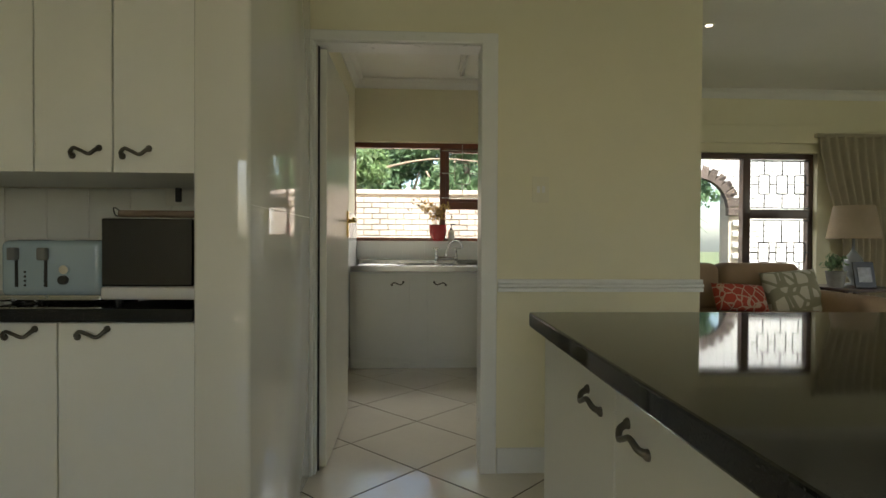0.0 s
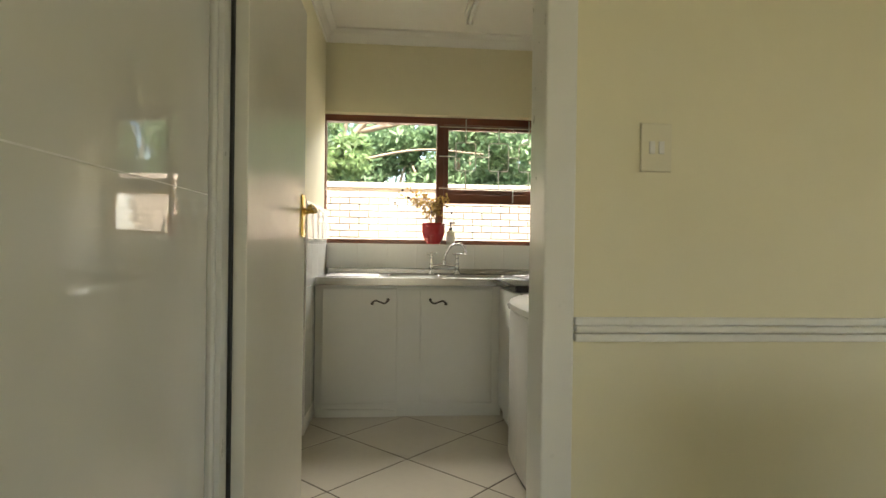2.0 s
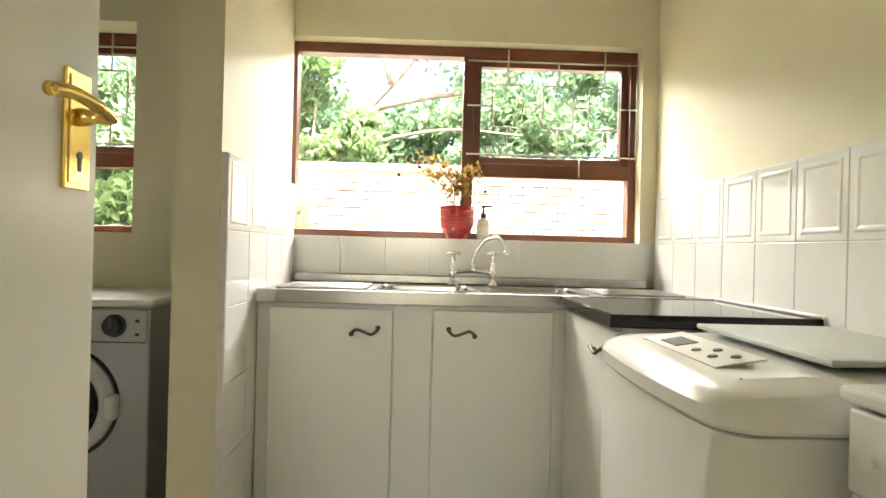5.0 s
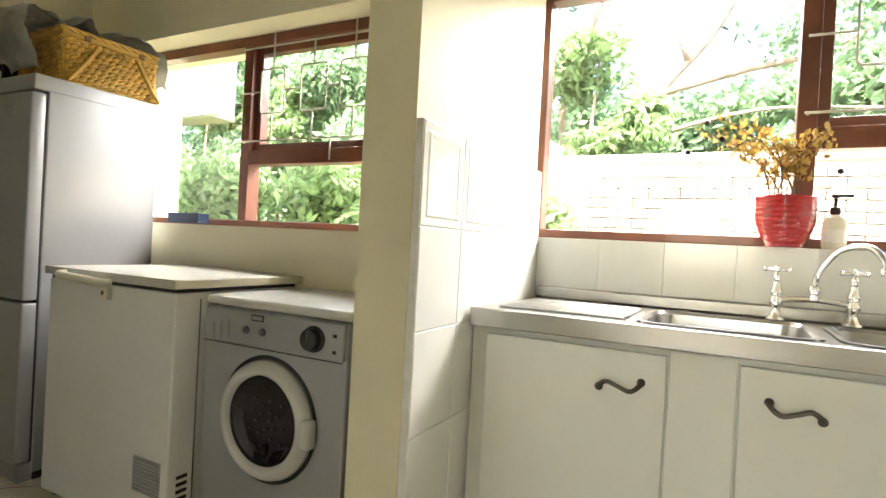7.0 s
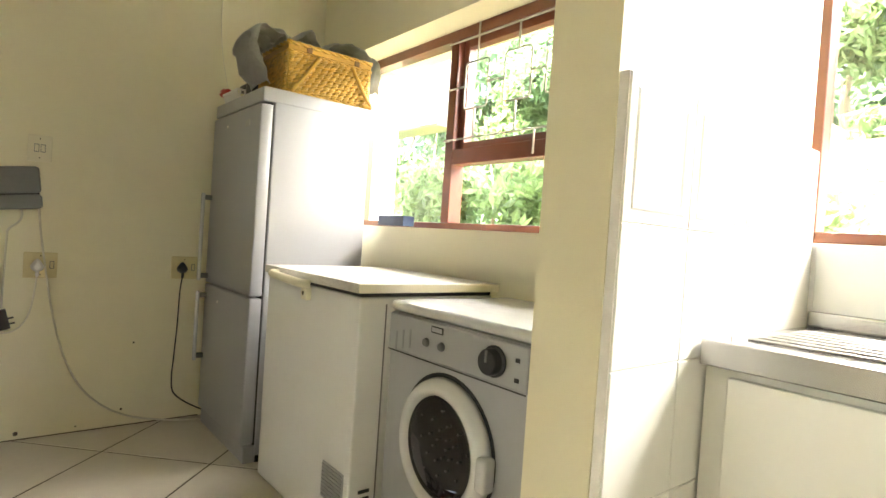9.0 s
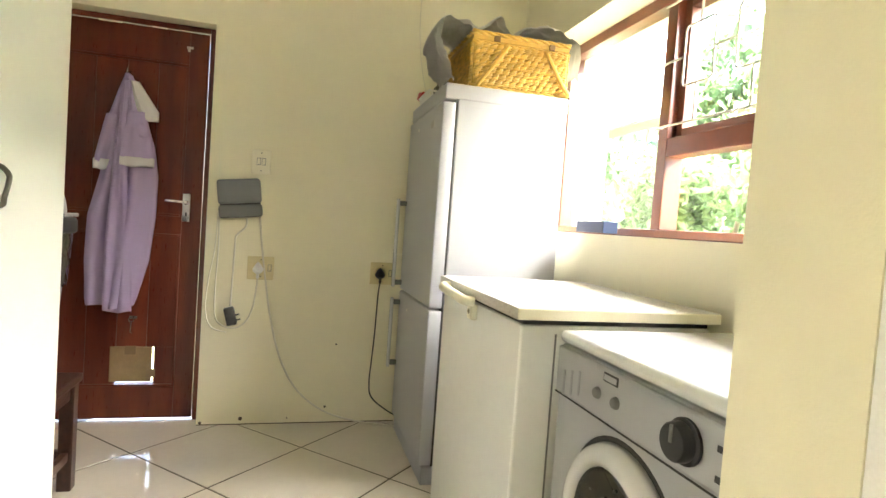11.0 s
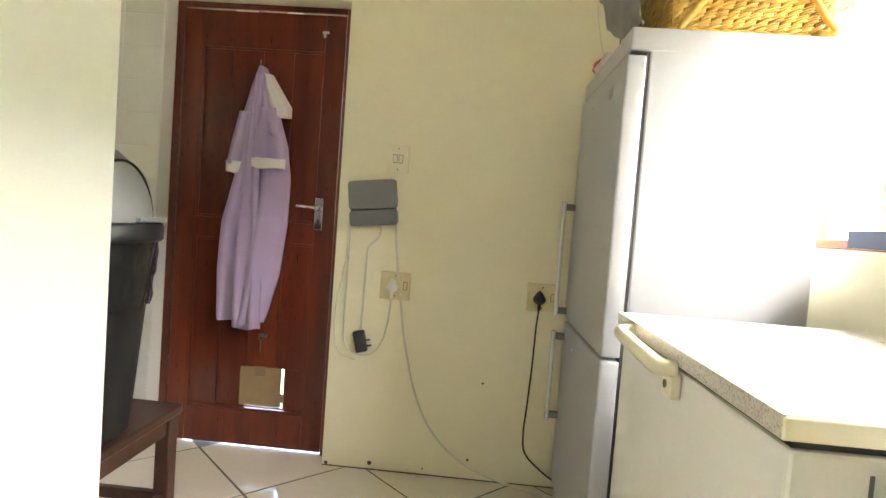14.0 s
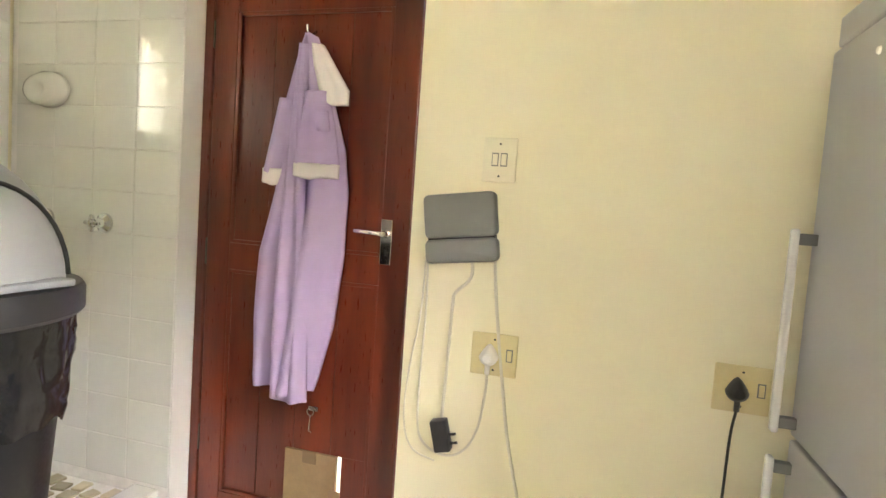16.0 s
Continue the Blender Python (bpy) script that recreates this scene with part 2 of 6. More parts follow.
def lathe(profile, at, seg=32, axis="z", bm=None):
    """A turned body: profile of (radius, height) along an axis."""
    own = bmesh.new()
    rings = []
    for r, h in profile:
        if r < 1e-5:
            rings.append([own.verts.new((0, 0, h))])
        else:
            rings.append([own.verts.new((r * math.cos(2 * math.pi * k / seg), r * math.sin(2 * math.pi * k / seg), h)) for k in range(seg)])
    for a, b in zip(rings, rings[1:]):
        for k in range(seg):
            f = [a[k % len(a)], a[(k + 1) % len(a)], b[(k + 1) % len(b)], b[k % len(b)]]
            f = [v for i, v in enumerate(f) if v not in f[:i]]
            if len(f) > 2:
                own.faces.new(f)
    turn = {"z": Matrix(), "-y": Matrix.Rotation(radians(90), 4, "X"), "x": Matrix.Rotation(radians(90), 4, "Y"),
            "y": Matrix.Rotation(radians(-90), 4, "X"), "-x": Matrix.Rotation(radians(-90), 4, "Y")}[axis]
    bmesh.ops.transform(own, matrix=Matrix.Translation(at) @ turn, verts=own.verts)
    return join(bm, own)


def wall(name, x, y, z, openings=(), material=None, **tags):
    """A wall box with holes through it; openings are (a0, a1, z0, z1) along its longer side."""
    along_x = (x[1] - x[0]) >= (y[1] - y[0])
    a = x if along_x else y
    cuts_a = sorted({*a, *(v for o in openings for v in o[:2])})
    cuts_z = sorted({*z, *(v for o in openings for v in o[2:])})
    bm = bmesh.new()
    for a0, a1 in zip(cuts_a, cuts_a[1:]):
        for z0, z1 in zip(cuts_z, cuts_z[1:]):
            ca, cz = (a0 + a1) / 2, (z0 + z1) / 2
            if not (a[0] <= ca <= a[1] and z[0] <= cz <= z[1]) or any(o[0] < ca < o[1] and o[2] < cz < o[3] for o in openings):
                continue
            if along_x:
                box(a0, a1, y[0], y[1], z0, z1, bm=bm)
            else:
                box(x[0], x[1], a0, a1, z0, z1, bm=bm)
    bmesh.ops.remove_doubles(bm, verts=bm.verts, dist=1e-5)
    bm.verts.index_update()
    seen = {}
    for f in bm.faces:
        seen.setdefault(frozenset(v.index for v in f.verts), []).append(f)
    bmesh.ops.delete(bm, geom=[f for fs in seen.values() if len(fs) > 1 for f in fs], context="FACES")
    return part(name, bm, material or CREAM, kind="structure", **tags)


def s_handle(x, y, z, length, parent, facing="-y", vertical=False, flip=1, label="dark pewter S-shaped handle"):
    """A wavy pull on two feet, standing off a door's face."""
    h = length / 2
    flat = [(-h, -0.012, 0.0), (-h * 0.93, -0.004, 0.016), (-h * 0.55, 0.008, 0.024), (0, 0.0, 0.026), (h * 0.55, -0.009, 0.024), (h * 0.93, 0.004, 0.016), (h, 0.012, 0.0)]
    pts = []
    for u, v, w in flat:
        v *= flip
        if vertical:
            u, v = v, u
        if facing == "-y":
            pts.append((x + u, y - w, z + v))
        elif facing == "y":
            pts.append((x - u, y + w, z + v))
        else:
            pts.append((x - w, y - u, z + v))
    pts = curve(pts, 5)
    n = len(pts)
    taper = [0.0055 + 0.0028 * abs(2 * i / (n - 1) - 1) ** 3 for i in range(n)]
    bm = tube(pts, 0.006, 8, taper=taper)
    for e in (pts[0], pts[-1]):
        bmesh.ops.create_uvsphere(bm, u_segments=10, v_segments=6, radius=0.0105, matrix=Matrix.Translation(e))
    return part("handle", bm, PEWTER, parent, label, smooth=True)


# ---- the large structure ----
CEIL = 2.66
ground = part("ground", box(-60, 60, -60, 80, -0.5, -0.16), mat("dry_lawn", (0.10, 0.12, 0.05), 0.9, 0, 0.35, 2.5, 0.5, 40), None,
              "patchy green lawn and bare earth", kind="structure")
floor = part("floor", join(box(-2.1, 6.65, -3.4, 5.65, -0.15, -0.0016), box(-3.15, -2.1, 1.9, 5.65, -0.15, -0.0016)), GROUT, None, "dark grout bed under cream ceramic floor tiles", kind="structure")
wall("wall_scullery_south", (-1.9, 1.59), (2.60, 2.74), (0, CEIL), [(-0.27, 0.54, 0, 2.045)])
wall("wall_scullery_east", (1.40, 1.59), (2.74, 5.60), (0, CEIL))
wall("wall_scullery_north", (-0.53, 1.40), (5.365, 5.60), (0, CEIL), [(-0.416, 1.322, 1.108, 2.07)])
wall("wall_partition", (-0.53, -0.381), (2.74, 5.365), (0, CEIL), [(2.74, 4.468, 0, 2.05)])
wall("wall_laundry_north", (-2.975, -0.53), (5.19, 5.60), (0, CEIL), [(-2.72, -1.04, 1.095, 2.04)])
wall("wall_laundry_west", (-3.2, -2.975), (1.9, 5.60), (0, CEIL), [(2.785, 3.582, 0, 1.978)])
# unseen opening added to let light into the shower corner
wall("wall_shower_south", (-2.975, -1.75), (1.90, 2.05), (0, CEIL), [(-2.4025, -2.219, 1.46, 1.88)])
wall("wall_shower_east", (-1.84, -1.75), (2.05, 2.74), (0, CEIL))
wall("wall_kitchen_north", (-1.95, -0.44), (2.30, 2.42), (0, CEIL), material=CREAM)
wall("wall_kitchen_west", (-2.1, -1.95), (-3.2, 2.42), (0, CEIL))
# unseen openings added in the next two walls to let daylight in
wall("wall_kitchen_south", (-2.1, 6.5), (-3.4, -3.2), (0, CEIL), [(-1.0, 0.6, 0.95, 2.1), (3.3, 4.5, 0.0, 2.1)])
wall("wall_living_east", (6.5, 6.65), (-3.4, 5.70), (0, CEIL), [(0.6, 2.6, 0.8, 2.1)])
wall("wall_living_north", (1.59, 6.5), (5.50, 5.70), (0, CEIL), [(2.30, 4.33, 0.60, 2.03)])
wall("wall_porch_west", (-3.32, -3.2), (1.9, 5.60), (0, CEIL), [(2.785, 3.582, 0, 1.978)], material=mat("outer_wall_brick_paint", (0.45, 0.30, 0.22), 0.8, 0, 0.2, 8, 0.3, 50))

ceiling = part("ceiling", box(-3.3, 6.65, -3.4, 5.70, CEIL, CEIL + 0.12), CEILING, None, "flat white painted ceiling", kind="structure")
# unseen slab, added so the house throws its shadow on the garden
roof = part("roof", box(-3.8, 7.1, -3.9, 6.15, CEIL + 0.14, CEIL + 0.30, 0.02), mat("roof_sheet", (0.20, 0.12, 0.09), 0.8), None,
            "flat roof slab with overhanging eaves", kind="structure")


def cornice(name, x0, x1, y0, y1):
    """A coved strip round the inside of a ceiling."""
    bm = bmesh.new()
    prof = [(0.0, -0.085), (0.012, -0.085), (0.018, -0.07), (0.045, -0.03), (0.075, -0.018), (0.085, -0.012), (0.085, 0.0), (0.0, 0.0)]
    loops = []
    for cx, cy, sx, sy in ((x0, y0, 1, 1), (x1, y0, -1, 1), (x1, y1, -1, -1), (x0, y1, 1, -1)):
        loops.append([bm.verts.new((cx + sx * d, cy + sy * d, CEIL + h)) for d, h in prof])
    for i in range(4):
        a, b = loops[i], loops[(i + 1) % 4]
        for k in range(len(prof) - 1):
            bm.faces.new((a[k], a[k + 1], b[k + 1], b[k]))
    return part(name, bm, CEILING, None, "white coved plaster cornice", kind="structure")


cornice("trim_cornice_scullery", -0.381, 1.40, 2.74, 5.365)
cornice("trim_cornice_laundry", -2.975, -0.53, 2.74, 5.19)
cornice("trim_cornice_living", 1.59, 6.5, -3.2, 5.50)

# kitchen side of the scullery wall: chair rail, skirting, door architrave
bm = box(0.604, 1.60, 2.578, 2.60, 0.865, 0.885, 0.004)
box(0.604, 1.60, 2.572, 2.60, 0.887, 0.905, 0.006, bm=bm)
box(0.604, 1.60, 2.583, 2.60, 0.905, 0.925, 0.005, bm=bm)
part("trim_chair_rail", bm, WHITE, None, "white moulded chair rail on the kitchen wall", kind="structure")
part("baseboard", box(0.604, 1.60, 2.582, 2.60, 0, 0.12, 0.005), WHITE, None, "white painted skirting board", kind="structure")
bm = box(-0.315, -0.262, 2.578, 2.60, 0, 2.08, 0.006)
box(0.522, 0.600, 2.578, 2.60, 0, 2.08, 0.006, bm=bm)
box(-0.315, 0.600, 2.576, 2.60, 2.03, 2.08, 0.006, bm=bm)
part("trim_architrave", bm, WHITE, None, "white painted architrave round the doorway", kind="structure")

# white door frame lining and the open leaf
d1 = thing("door_1", (-0.25, 2.74, 0), "white painted flush door standing open on brass handles", "door", kind="structure")
bm = box(-0.268, -0.252, 2.602, 2.738, 0, 2.043)
box(0.524, 0.538, 2.602, 2.738, 0, 2.043, bm=bm)
box(-0.252, 0.524, 2.602, 2.738, 2.028, 2.043, bm=bm)
part("door_frame", bm, WHITE, d1)
# dark strip added to draw the shaded gap beside the hinge
part("hinge_gap_shade", box(-0.2515, -0.2440, 2.652, 2.6665, 0.0, 2.027), RUBBER, d1, "dark strip drawing the shade in the hinge-side gap")
leaf = part("door_leaf", box(-0.2512, -0.2115, 2.668, 3.515, 0.012, 2.02, 0.003), DOORWHITE, d1)
for side in (1, -1):
    fx = -0.2115 if side > 0 else -0.2512
    bm = box(fx, fx + side * 0.006, 3.433, 3.490, 1.125, 1.290, 0.002)
    box(fx + side * 0.006, fx + side * 0.008, 3.440, 3.483, 1.133, 1.282, 0.001, bm=bm)
    plate = part("handle_plate", bm, BRASS, leaf, "brass long backplate with keyhole")
    bm = lathe([(0.0, 0), (0.014, 0), (0.012, 0.012), (0.009, 0.02), (0.009, 0.045), (0.0, 0.047)], (fx + side * 0.006, 3.462, 1.226), 16, "x" if side > 0 else "-x")
    tube(curve([(fx + side * 0.05, 3.465, 1.226), (fx + side * 0.052, 3.432, 1.233), (fx + side * 0.05, 3.378, 1.239), (fx + side * 0.047, 3.338, 1.233)], 5), 0.009, 10, bm=bm)
    part("lever", bm, BRASS, leaf, "curved brass lever", smooth=True)
    bm = lathe([(0.0, 0), (0.006, 0), (0.006, 0.001), (0, 0.001)], (fx + side * 0.0082, 3.462, 1.172), 14, "x" if side > 0 else "-x")
    box(fx + side * 0.0080, fx + side * 0.0092, 3.459, 3.465, 1.150, 1.170, bm=bm)
    part("keyhole", bm, BLACK, leaf, "dark keyhole")


# ---- windows ----
def window(name, x0, x1, y, z0, z1, mull, trans, label, stay=True):
    """A timber window: a fixed light beside a top-hung casement over a fixed light."""
    w = thing(name, ((x0 + x1) / 2, y, z0), label, "window", kind="structure")
    d0, d1 = y, y + 0.075
    bm = box(x0, x0 + 0.036, d0, d1, z0, z1, 0.004)
    box(x1 - 0.036, x1, d0, d1, z0, z1, 0.004, bm=bm)
    box(x0 + 0.036, x1 - 0.036, d0, d1, z1 - 0.05, z1, 0.004, bm=bm)
    box(x0 + 0.036, x1 - 0.036, d0 - 0.006, d1, z0, z0 + 0.032, 0.004, bm=bm)
    part("window_frame", bm, MERANTI, w)
    part("mullion", box(mull - 0.028, mull + 0.028, d0 - 0.004, d1, z0 + 0.032, z1 - 0.05, 0.004), MERANTI, w)
    part("transom", box(mull + 0.028, x1 - 0.036, d0 - 0.003, d1, trans - 0.035, trans + 0.035, 0.004), MERANTI, w)
    sx0, sx1, sz0, sz1 = mull + 0.03, x1 - 0.038, trans + 0.037, z1 - 0.052
    bm = box(sx0, sx0 + 0.034, d0 + 0.03, d1 + 0.005, sz0, sz1, 0.003)
    box(sx1 - 0.034, sx1, d0 + 0.03, d1 + 0.005, sz0, sz1, 0.003, bm=bm)
    box(sx0 + 0.034, sx1 - 0.034, d0 + 0.03, d1 + 0.005, sz0, sz0 + 0.034, 0.003, bm=bm)
    box(sx0 + 0.034, sx1 - 0.034, d0 + 0.03, d1 + 0.005, sz1 - 0.034, sz1, 0.003, bm=bm)
    part("casement_sash", bm, MERANTI, w)
    for a0, a1, b0, b1 in ((x0 + 0.036, mull - 0.028, z0 + 0.032, z1 - 0.05), (mull + 0.028, x1 - 0.036, z0 + 0.032, trans - 0.035),
                           (sx0 + 0.034, sx1 - 0.034, sz0 + 0.034, sz1 - 0.034)):
        p = part("pane", box(a0, a1, d0 + 0.05, d0 + 0.054, b0, b1), PANE, w, "clear glass pane")
        p.visible_shadow = False
    bx0, bx1, yb = mull - 0.01, x1 - 0.004, y - 0.024
    span, zb, zt = bx1 - bx0, trans + 0.075, z1 - 0.075
    cx = [bx0 + span * f for f in (0.235, 0.53, 0.80)]
    zc, hh, hw = (zb + zt) / 2 + 0.01, 0.105, 0.075
    bm = tube([(bx0, yb, zb), (bx1, yb, zb)], 0.0042, 6)
    tube([(bx0, yb, zt), (bx1, yb, zt)], 0.0042, 6, bm=bm)
    for i, c in enumerate(cx):
        r, loop = 0.018, []
        for qx, qz, a in ((1, 1, 0), (-1, 1, 90), (-1, -1, 180), (1, -1, 270)):
            for k in range(5):
                t = radians(a + k * 22.5)
                loop.append((c + qx * (hw - r) + r * math.cos(t), yb, zc + qz * (hh - r) + r * math.sin(t)))
        tube(loop, 0.0042, 6, bm=bm, closed=True)
        tube([(c, yb, zc - hh), (c, yb, zb)], 0.0042, 6, bm=bm)
        tube([(c, yb, zc + hh), (c, yb, zt + (0.06 if i != 1 else 0))], 0.0042, 6, bm=bm)
        nxt = cx[i + 1] - hw if i < 2 else bx1
        tube([(c + hw, yb, zc), (nxt, yb, zc)], 0.0042, 6, bm=bm)
    tube([(bx0, yb, zc), (cx[0] - hw, yb, zc)], 0.0042, 6, bm=bm)
    tube([(cx[1] + hw * 1.5, yb, zb), (cx[1] + hw * 1.5, yb, zb - 0.10)], 0.0042, 6, bm=bm)
    tube([(bx0 + 0.01, yb, zb), (bx0 + 0.01, y + 0.01, zb)], 0.005, 6, bm=bm)
    tube([(bx1 - 0.006, yb, zb - 0.02), (bx1 - 0.006, yb, zt + 0.03)], 0.0042, 6, bm=bm)
    part("burglar_bars", bm, BARS, w, "thin cream-painted steel burglar bars", smooth=True)
    return w


BARS = mat("cream_painted_steel", (0.55, 0.53, 0.46), 0.45, 0.2, 0.1, 30.0)
window("window_1", -0.415, 1.321, 5.435, 1.109, 2.069, 0.473, 1.457, "red-brown timber window with a patterned bar guard above the sink")
window("window_2", -2.719, -1.041, 5.335, 1.096, 2.039, -1.882, 1.437, "red-brown timber window with a patterned bar guard above the freezer")


# ---- fitted cupboards in the scullery ----
def cupboard_door(parent, x0, x1, y, z0, z1, handle=None, vertical=False, thick=0.018, flip=1, facing="-y", length=0.11):
    """A slab door on a front that faces -y or y, with its pull."""
    s = -1 if facing == "-y" else 1
    d = part("door", box(x0, x1, y, y + s * thick, z0, z1, 0.0025), LAMINATE, parent)
    if handle:
        s_handle(handle[0], y + s * thick, handle[1], length, d, facing, vertical, flip)
    return d


FY = 4.80
sc = thing("sink_cupboard", (0.25, 5.0, 0), "white painted sink base cupboard with two slab doors", "cupboard")
bm = box(-0.354, 0.84, FY, 5.34, 0.085, 0.838)
part("carcass", bm, LAMINATE, sc)
part("plinth", box(-0.354, 0.84, FY + 0.004, FY + 0.03, 0, 0.083, 0.003), LAMINATE, sc)
part("toe_board", box(-0.34, 0.16, FY - 0.012, FY + 0.004, 0.0, 0.05, 0.004), LAMINATE, sc, "loose white toe board")
cupboard_door(sc, -0.305, 0.160, FY, 0.10, 0.822, (0.055, 0.738), flip=1, length=0.10)
cupboard_door(sc, 0.315, 0.770, FY, 0.10, 0.822, (0.424, 0.738), flip=-1, length=0.10)
part("stile", box(0.165, 0.310, FY - 0.008, FY, 0.085, 0.836, 0.002), LAMINATE, sc)
part("end_stile", box(0.778, 0.836, FY - 0.006, FY, 0.085, 0.836, 0.002), LAMINATE, sc)

# steel double sink with two drainers
sk = thing("sink", (0.5, 5.05, 0.86), "brushed stainless steel double-bowl sink top with drainers", "sink")
bm = bmesh.new()
ST, SX0, SX1, SY0, SY1 = 0.887, -0.352, 1.392, 4.765, 5.356
bowls = [(0.08, 0.475), (0.525, 0.935)]
by0, by1 = 4.86, 5.22
xs = [SX0, 0.08, 0.475, 0.525, 0.935, SX1]
for i, (a, b) in enumerate(zip(xs, xs[1:])):
    if i in (1, 3):
        box(a, b, SY0, by0, ST - 0.004, ST, bm=bm)
        box(a, b, by1, SY1, ST - 0.004, ST, bm=bm)
    else:
        box(a, b, SY0, SY1, ST - 0.004, ST, bm=bm)
bmesh.ops.remove_doubles(bm, verts=bm.verts, dist=1e-4)
part("sink_top", bm, STEEL, sk)
part("front_edge", box(SX0, SX1, SY0 - 0.003, SY0 + 0.004, ST - 0.046, ST + 0.005, 0.003), STEEL, sk)
part("upstand", box(SX0, SX1, SY1 - 0.02, SY1 - 0.004, ST, ST + 0.042, 0.006), STEEL, sk)
for a, b in bowls:
    own = bmesh.new()
    def ring(inset, z, r):
        pts = []
        for cx, cy, st in ((b - inset - r, by1 - inset - r, 0), (a + inset + r, by1 - inset - r, 90), (a + inset + r, by0 + inset + r, 180), (b - inset - r, by0 + inset + r, 270)):
            for k in range(6):
                t = radians(st + k * 18)
                pts.append(own.verts.new((cx + r * math.cos(t), cy + r * math.sin(t), z)))
        return pts
    rs = [ring(-0.012, ST + 0.0035, 0.06), ring(0.0, ST + 0.0045, 0.055), ring(0.008, ST - 0.004, 0.05), ring(0.02, ST - 0.13, 0.05), ring(0.05, ST - 0.15, 0.05)]
    for p, q in zip(rs, rs[1:]):
        for k in range(24):
            own.faces.new((p[k], p[(k + 1) % 24], q[(k + 1) % 24], q[k]))
    own.faces.new(rs[-1])
    bowl = part("bowl", own, STEEL, sk, "deep steel sink bowl", smooth="angle")
    part("drain", lathe([(0, 0), (0.028, 0), (0.032, 0.004), (0.02, 0.003), (0, 0.001)], ((a + b) / 2, (by0 + by1) / 2, ST - 0.149), 20), CHROME, bowl)
for d0, d1 in ((-0.31, 0.045), (0.985, 1.33)):
    for k in range(7):
        y = 4.88 + k * 0.05
        part("drainer_rib", tube([(d0, y, ST + 0.001), (d0 + 0.01, y, ST + 0.004), (d1 - 0.01, y, ST + 0.004), (d1, y, ST + 0.001)], 0.004, 6), STEEL, sk, smooth=True)

# bridge tap
tp = thing("bridge_tap", (0.50, 5.30, ST), "chrome bridge tap with cross handles and swan neck spout", "tap")
TX0, TX1, TY = 0.408, 0.597, 5.295
for x in (TX0, TX1):
    prof = [(0, 0), (0.026, 0), (0.027, 0.006), (0.016, 0.012), (0.011, 0.03), (0.013, 0.04), (0.018, 0.05), (0.018, 0.062), (0.012, 0.07), (0.017, 0.078),
            (0.017, 0.088), (0.012, 0.10), (0.011, 0.125), (0.014, 0.13), (0.009, 0.138), (0.008, 0.15), (0, 0.151)]
    part("pillar", lathe(prof, (x, TY, ST + 0.001), 20), CHROME, tp, smooth=True)
    bm = tube([(x - 0.03, TY, ST + 0.152), (x + 0.03, TY, ST + 0.152)], 0.005, 8, taper=[0.0055, 0.0055])
    tube([(x, TY - 0.03, ST + 0.152), (x, TY + 0.03, ST + 0.152)], 0.005, 8, bm=bm)
    for dx, dy in ((0.03, 0), (-0.03, 0), (0, 0.03), (0, -0.03)):
        bmesh.ops.create_uvsphere(bm, u_segments=8, v_segments=6, radius=0.0075, matrix=Matrix.Translation((x + dx, TY + dy, ST + 0.152)))
    bmesh.ops.create_uvsphere(bm, u_segments=10, v_segments=6, radius=0.010, matrix=Matrix.Translation((x, TY, ST + 0.154)))
    part("cross_handle", bm, CHROME, tp, smooth=True)
mx = (TX0 + TX1) / 2
bm = tube(curve([(TX0, TY, ST + 0.062), (TX0 + 0.04, TY, ST + 0.066), (mx, TY, ST + 0.07), (TX1 - 0.04, TY, ST + 0.066), (TX1, TY, ST + 0.062)], 4), 0.009, 10)
lathe([(0, 0), (0.014, 0), (0.015, 0.012), (0.011, 0.02), (0.016, 0.03), (0.016, 0.042), (0.011, 0.05), (0, 0.05)], (mx, TY, ST + 0.062), 16, bm=bm)
part("bridge", bm, CHROME, tp, smooth=True)
neck = curve([(mx, TY, ST + 0.105), (mx + 0.008, TY - 0.006, ST + 0.15), (mx + 0.05, TY - 0.05, ST + 0.215), (mx + 0.105, TY - 0.105, ST + 0.225), (mx + 0.135, TY - 0.135, ST + 0.19), (mx + 0.137, TY - 0.138, ST + 0.165)], 6)
bm = tube(neck, 0.0095, 10)
lathe([(0, 0), (0.012, 0), (0.013, 0.012), (0.010, 0.02), (0, 0.02)], (mx + 0.137, TY - 0.138, ST + 0.152), 14, bm=bm)
part("spout", bm, CHROME, tp, smooth=True)

# black stone top and side cupboard against the east wall
part("worktop", box(0.795, 1.395, 4.185, 4.76, 0.85, 0.888, 0.004), GRANITE, None, "polished black stone worktop beside the sink", category="worktop")
c2 = thing("side_cupboard", (1.1, 4.45, 0), "white side cupboard under the black worktop", "cupboard")
part("carcass", box(0.842, 1.39, 4.22, 4.78, 0.06, 0.848), LAMINATE, c2)
part("plinth", box(0.85, 1.38, 4.235, 4.77, 0, 0.06), LAMINATE, c2)
dd = part("door", box(0.822, 0.840, 4.22, 4.785, 0.075, 0.835, 0.0025), LAMINATE, c2)
s_handle(0.822, 4.36, 0.762, 0.09, dd, "-x", False, 1)


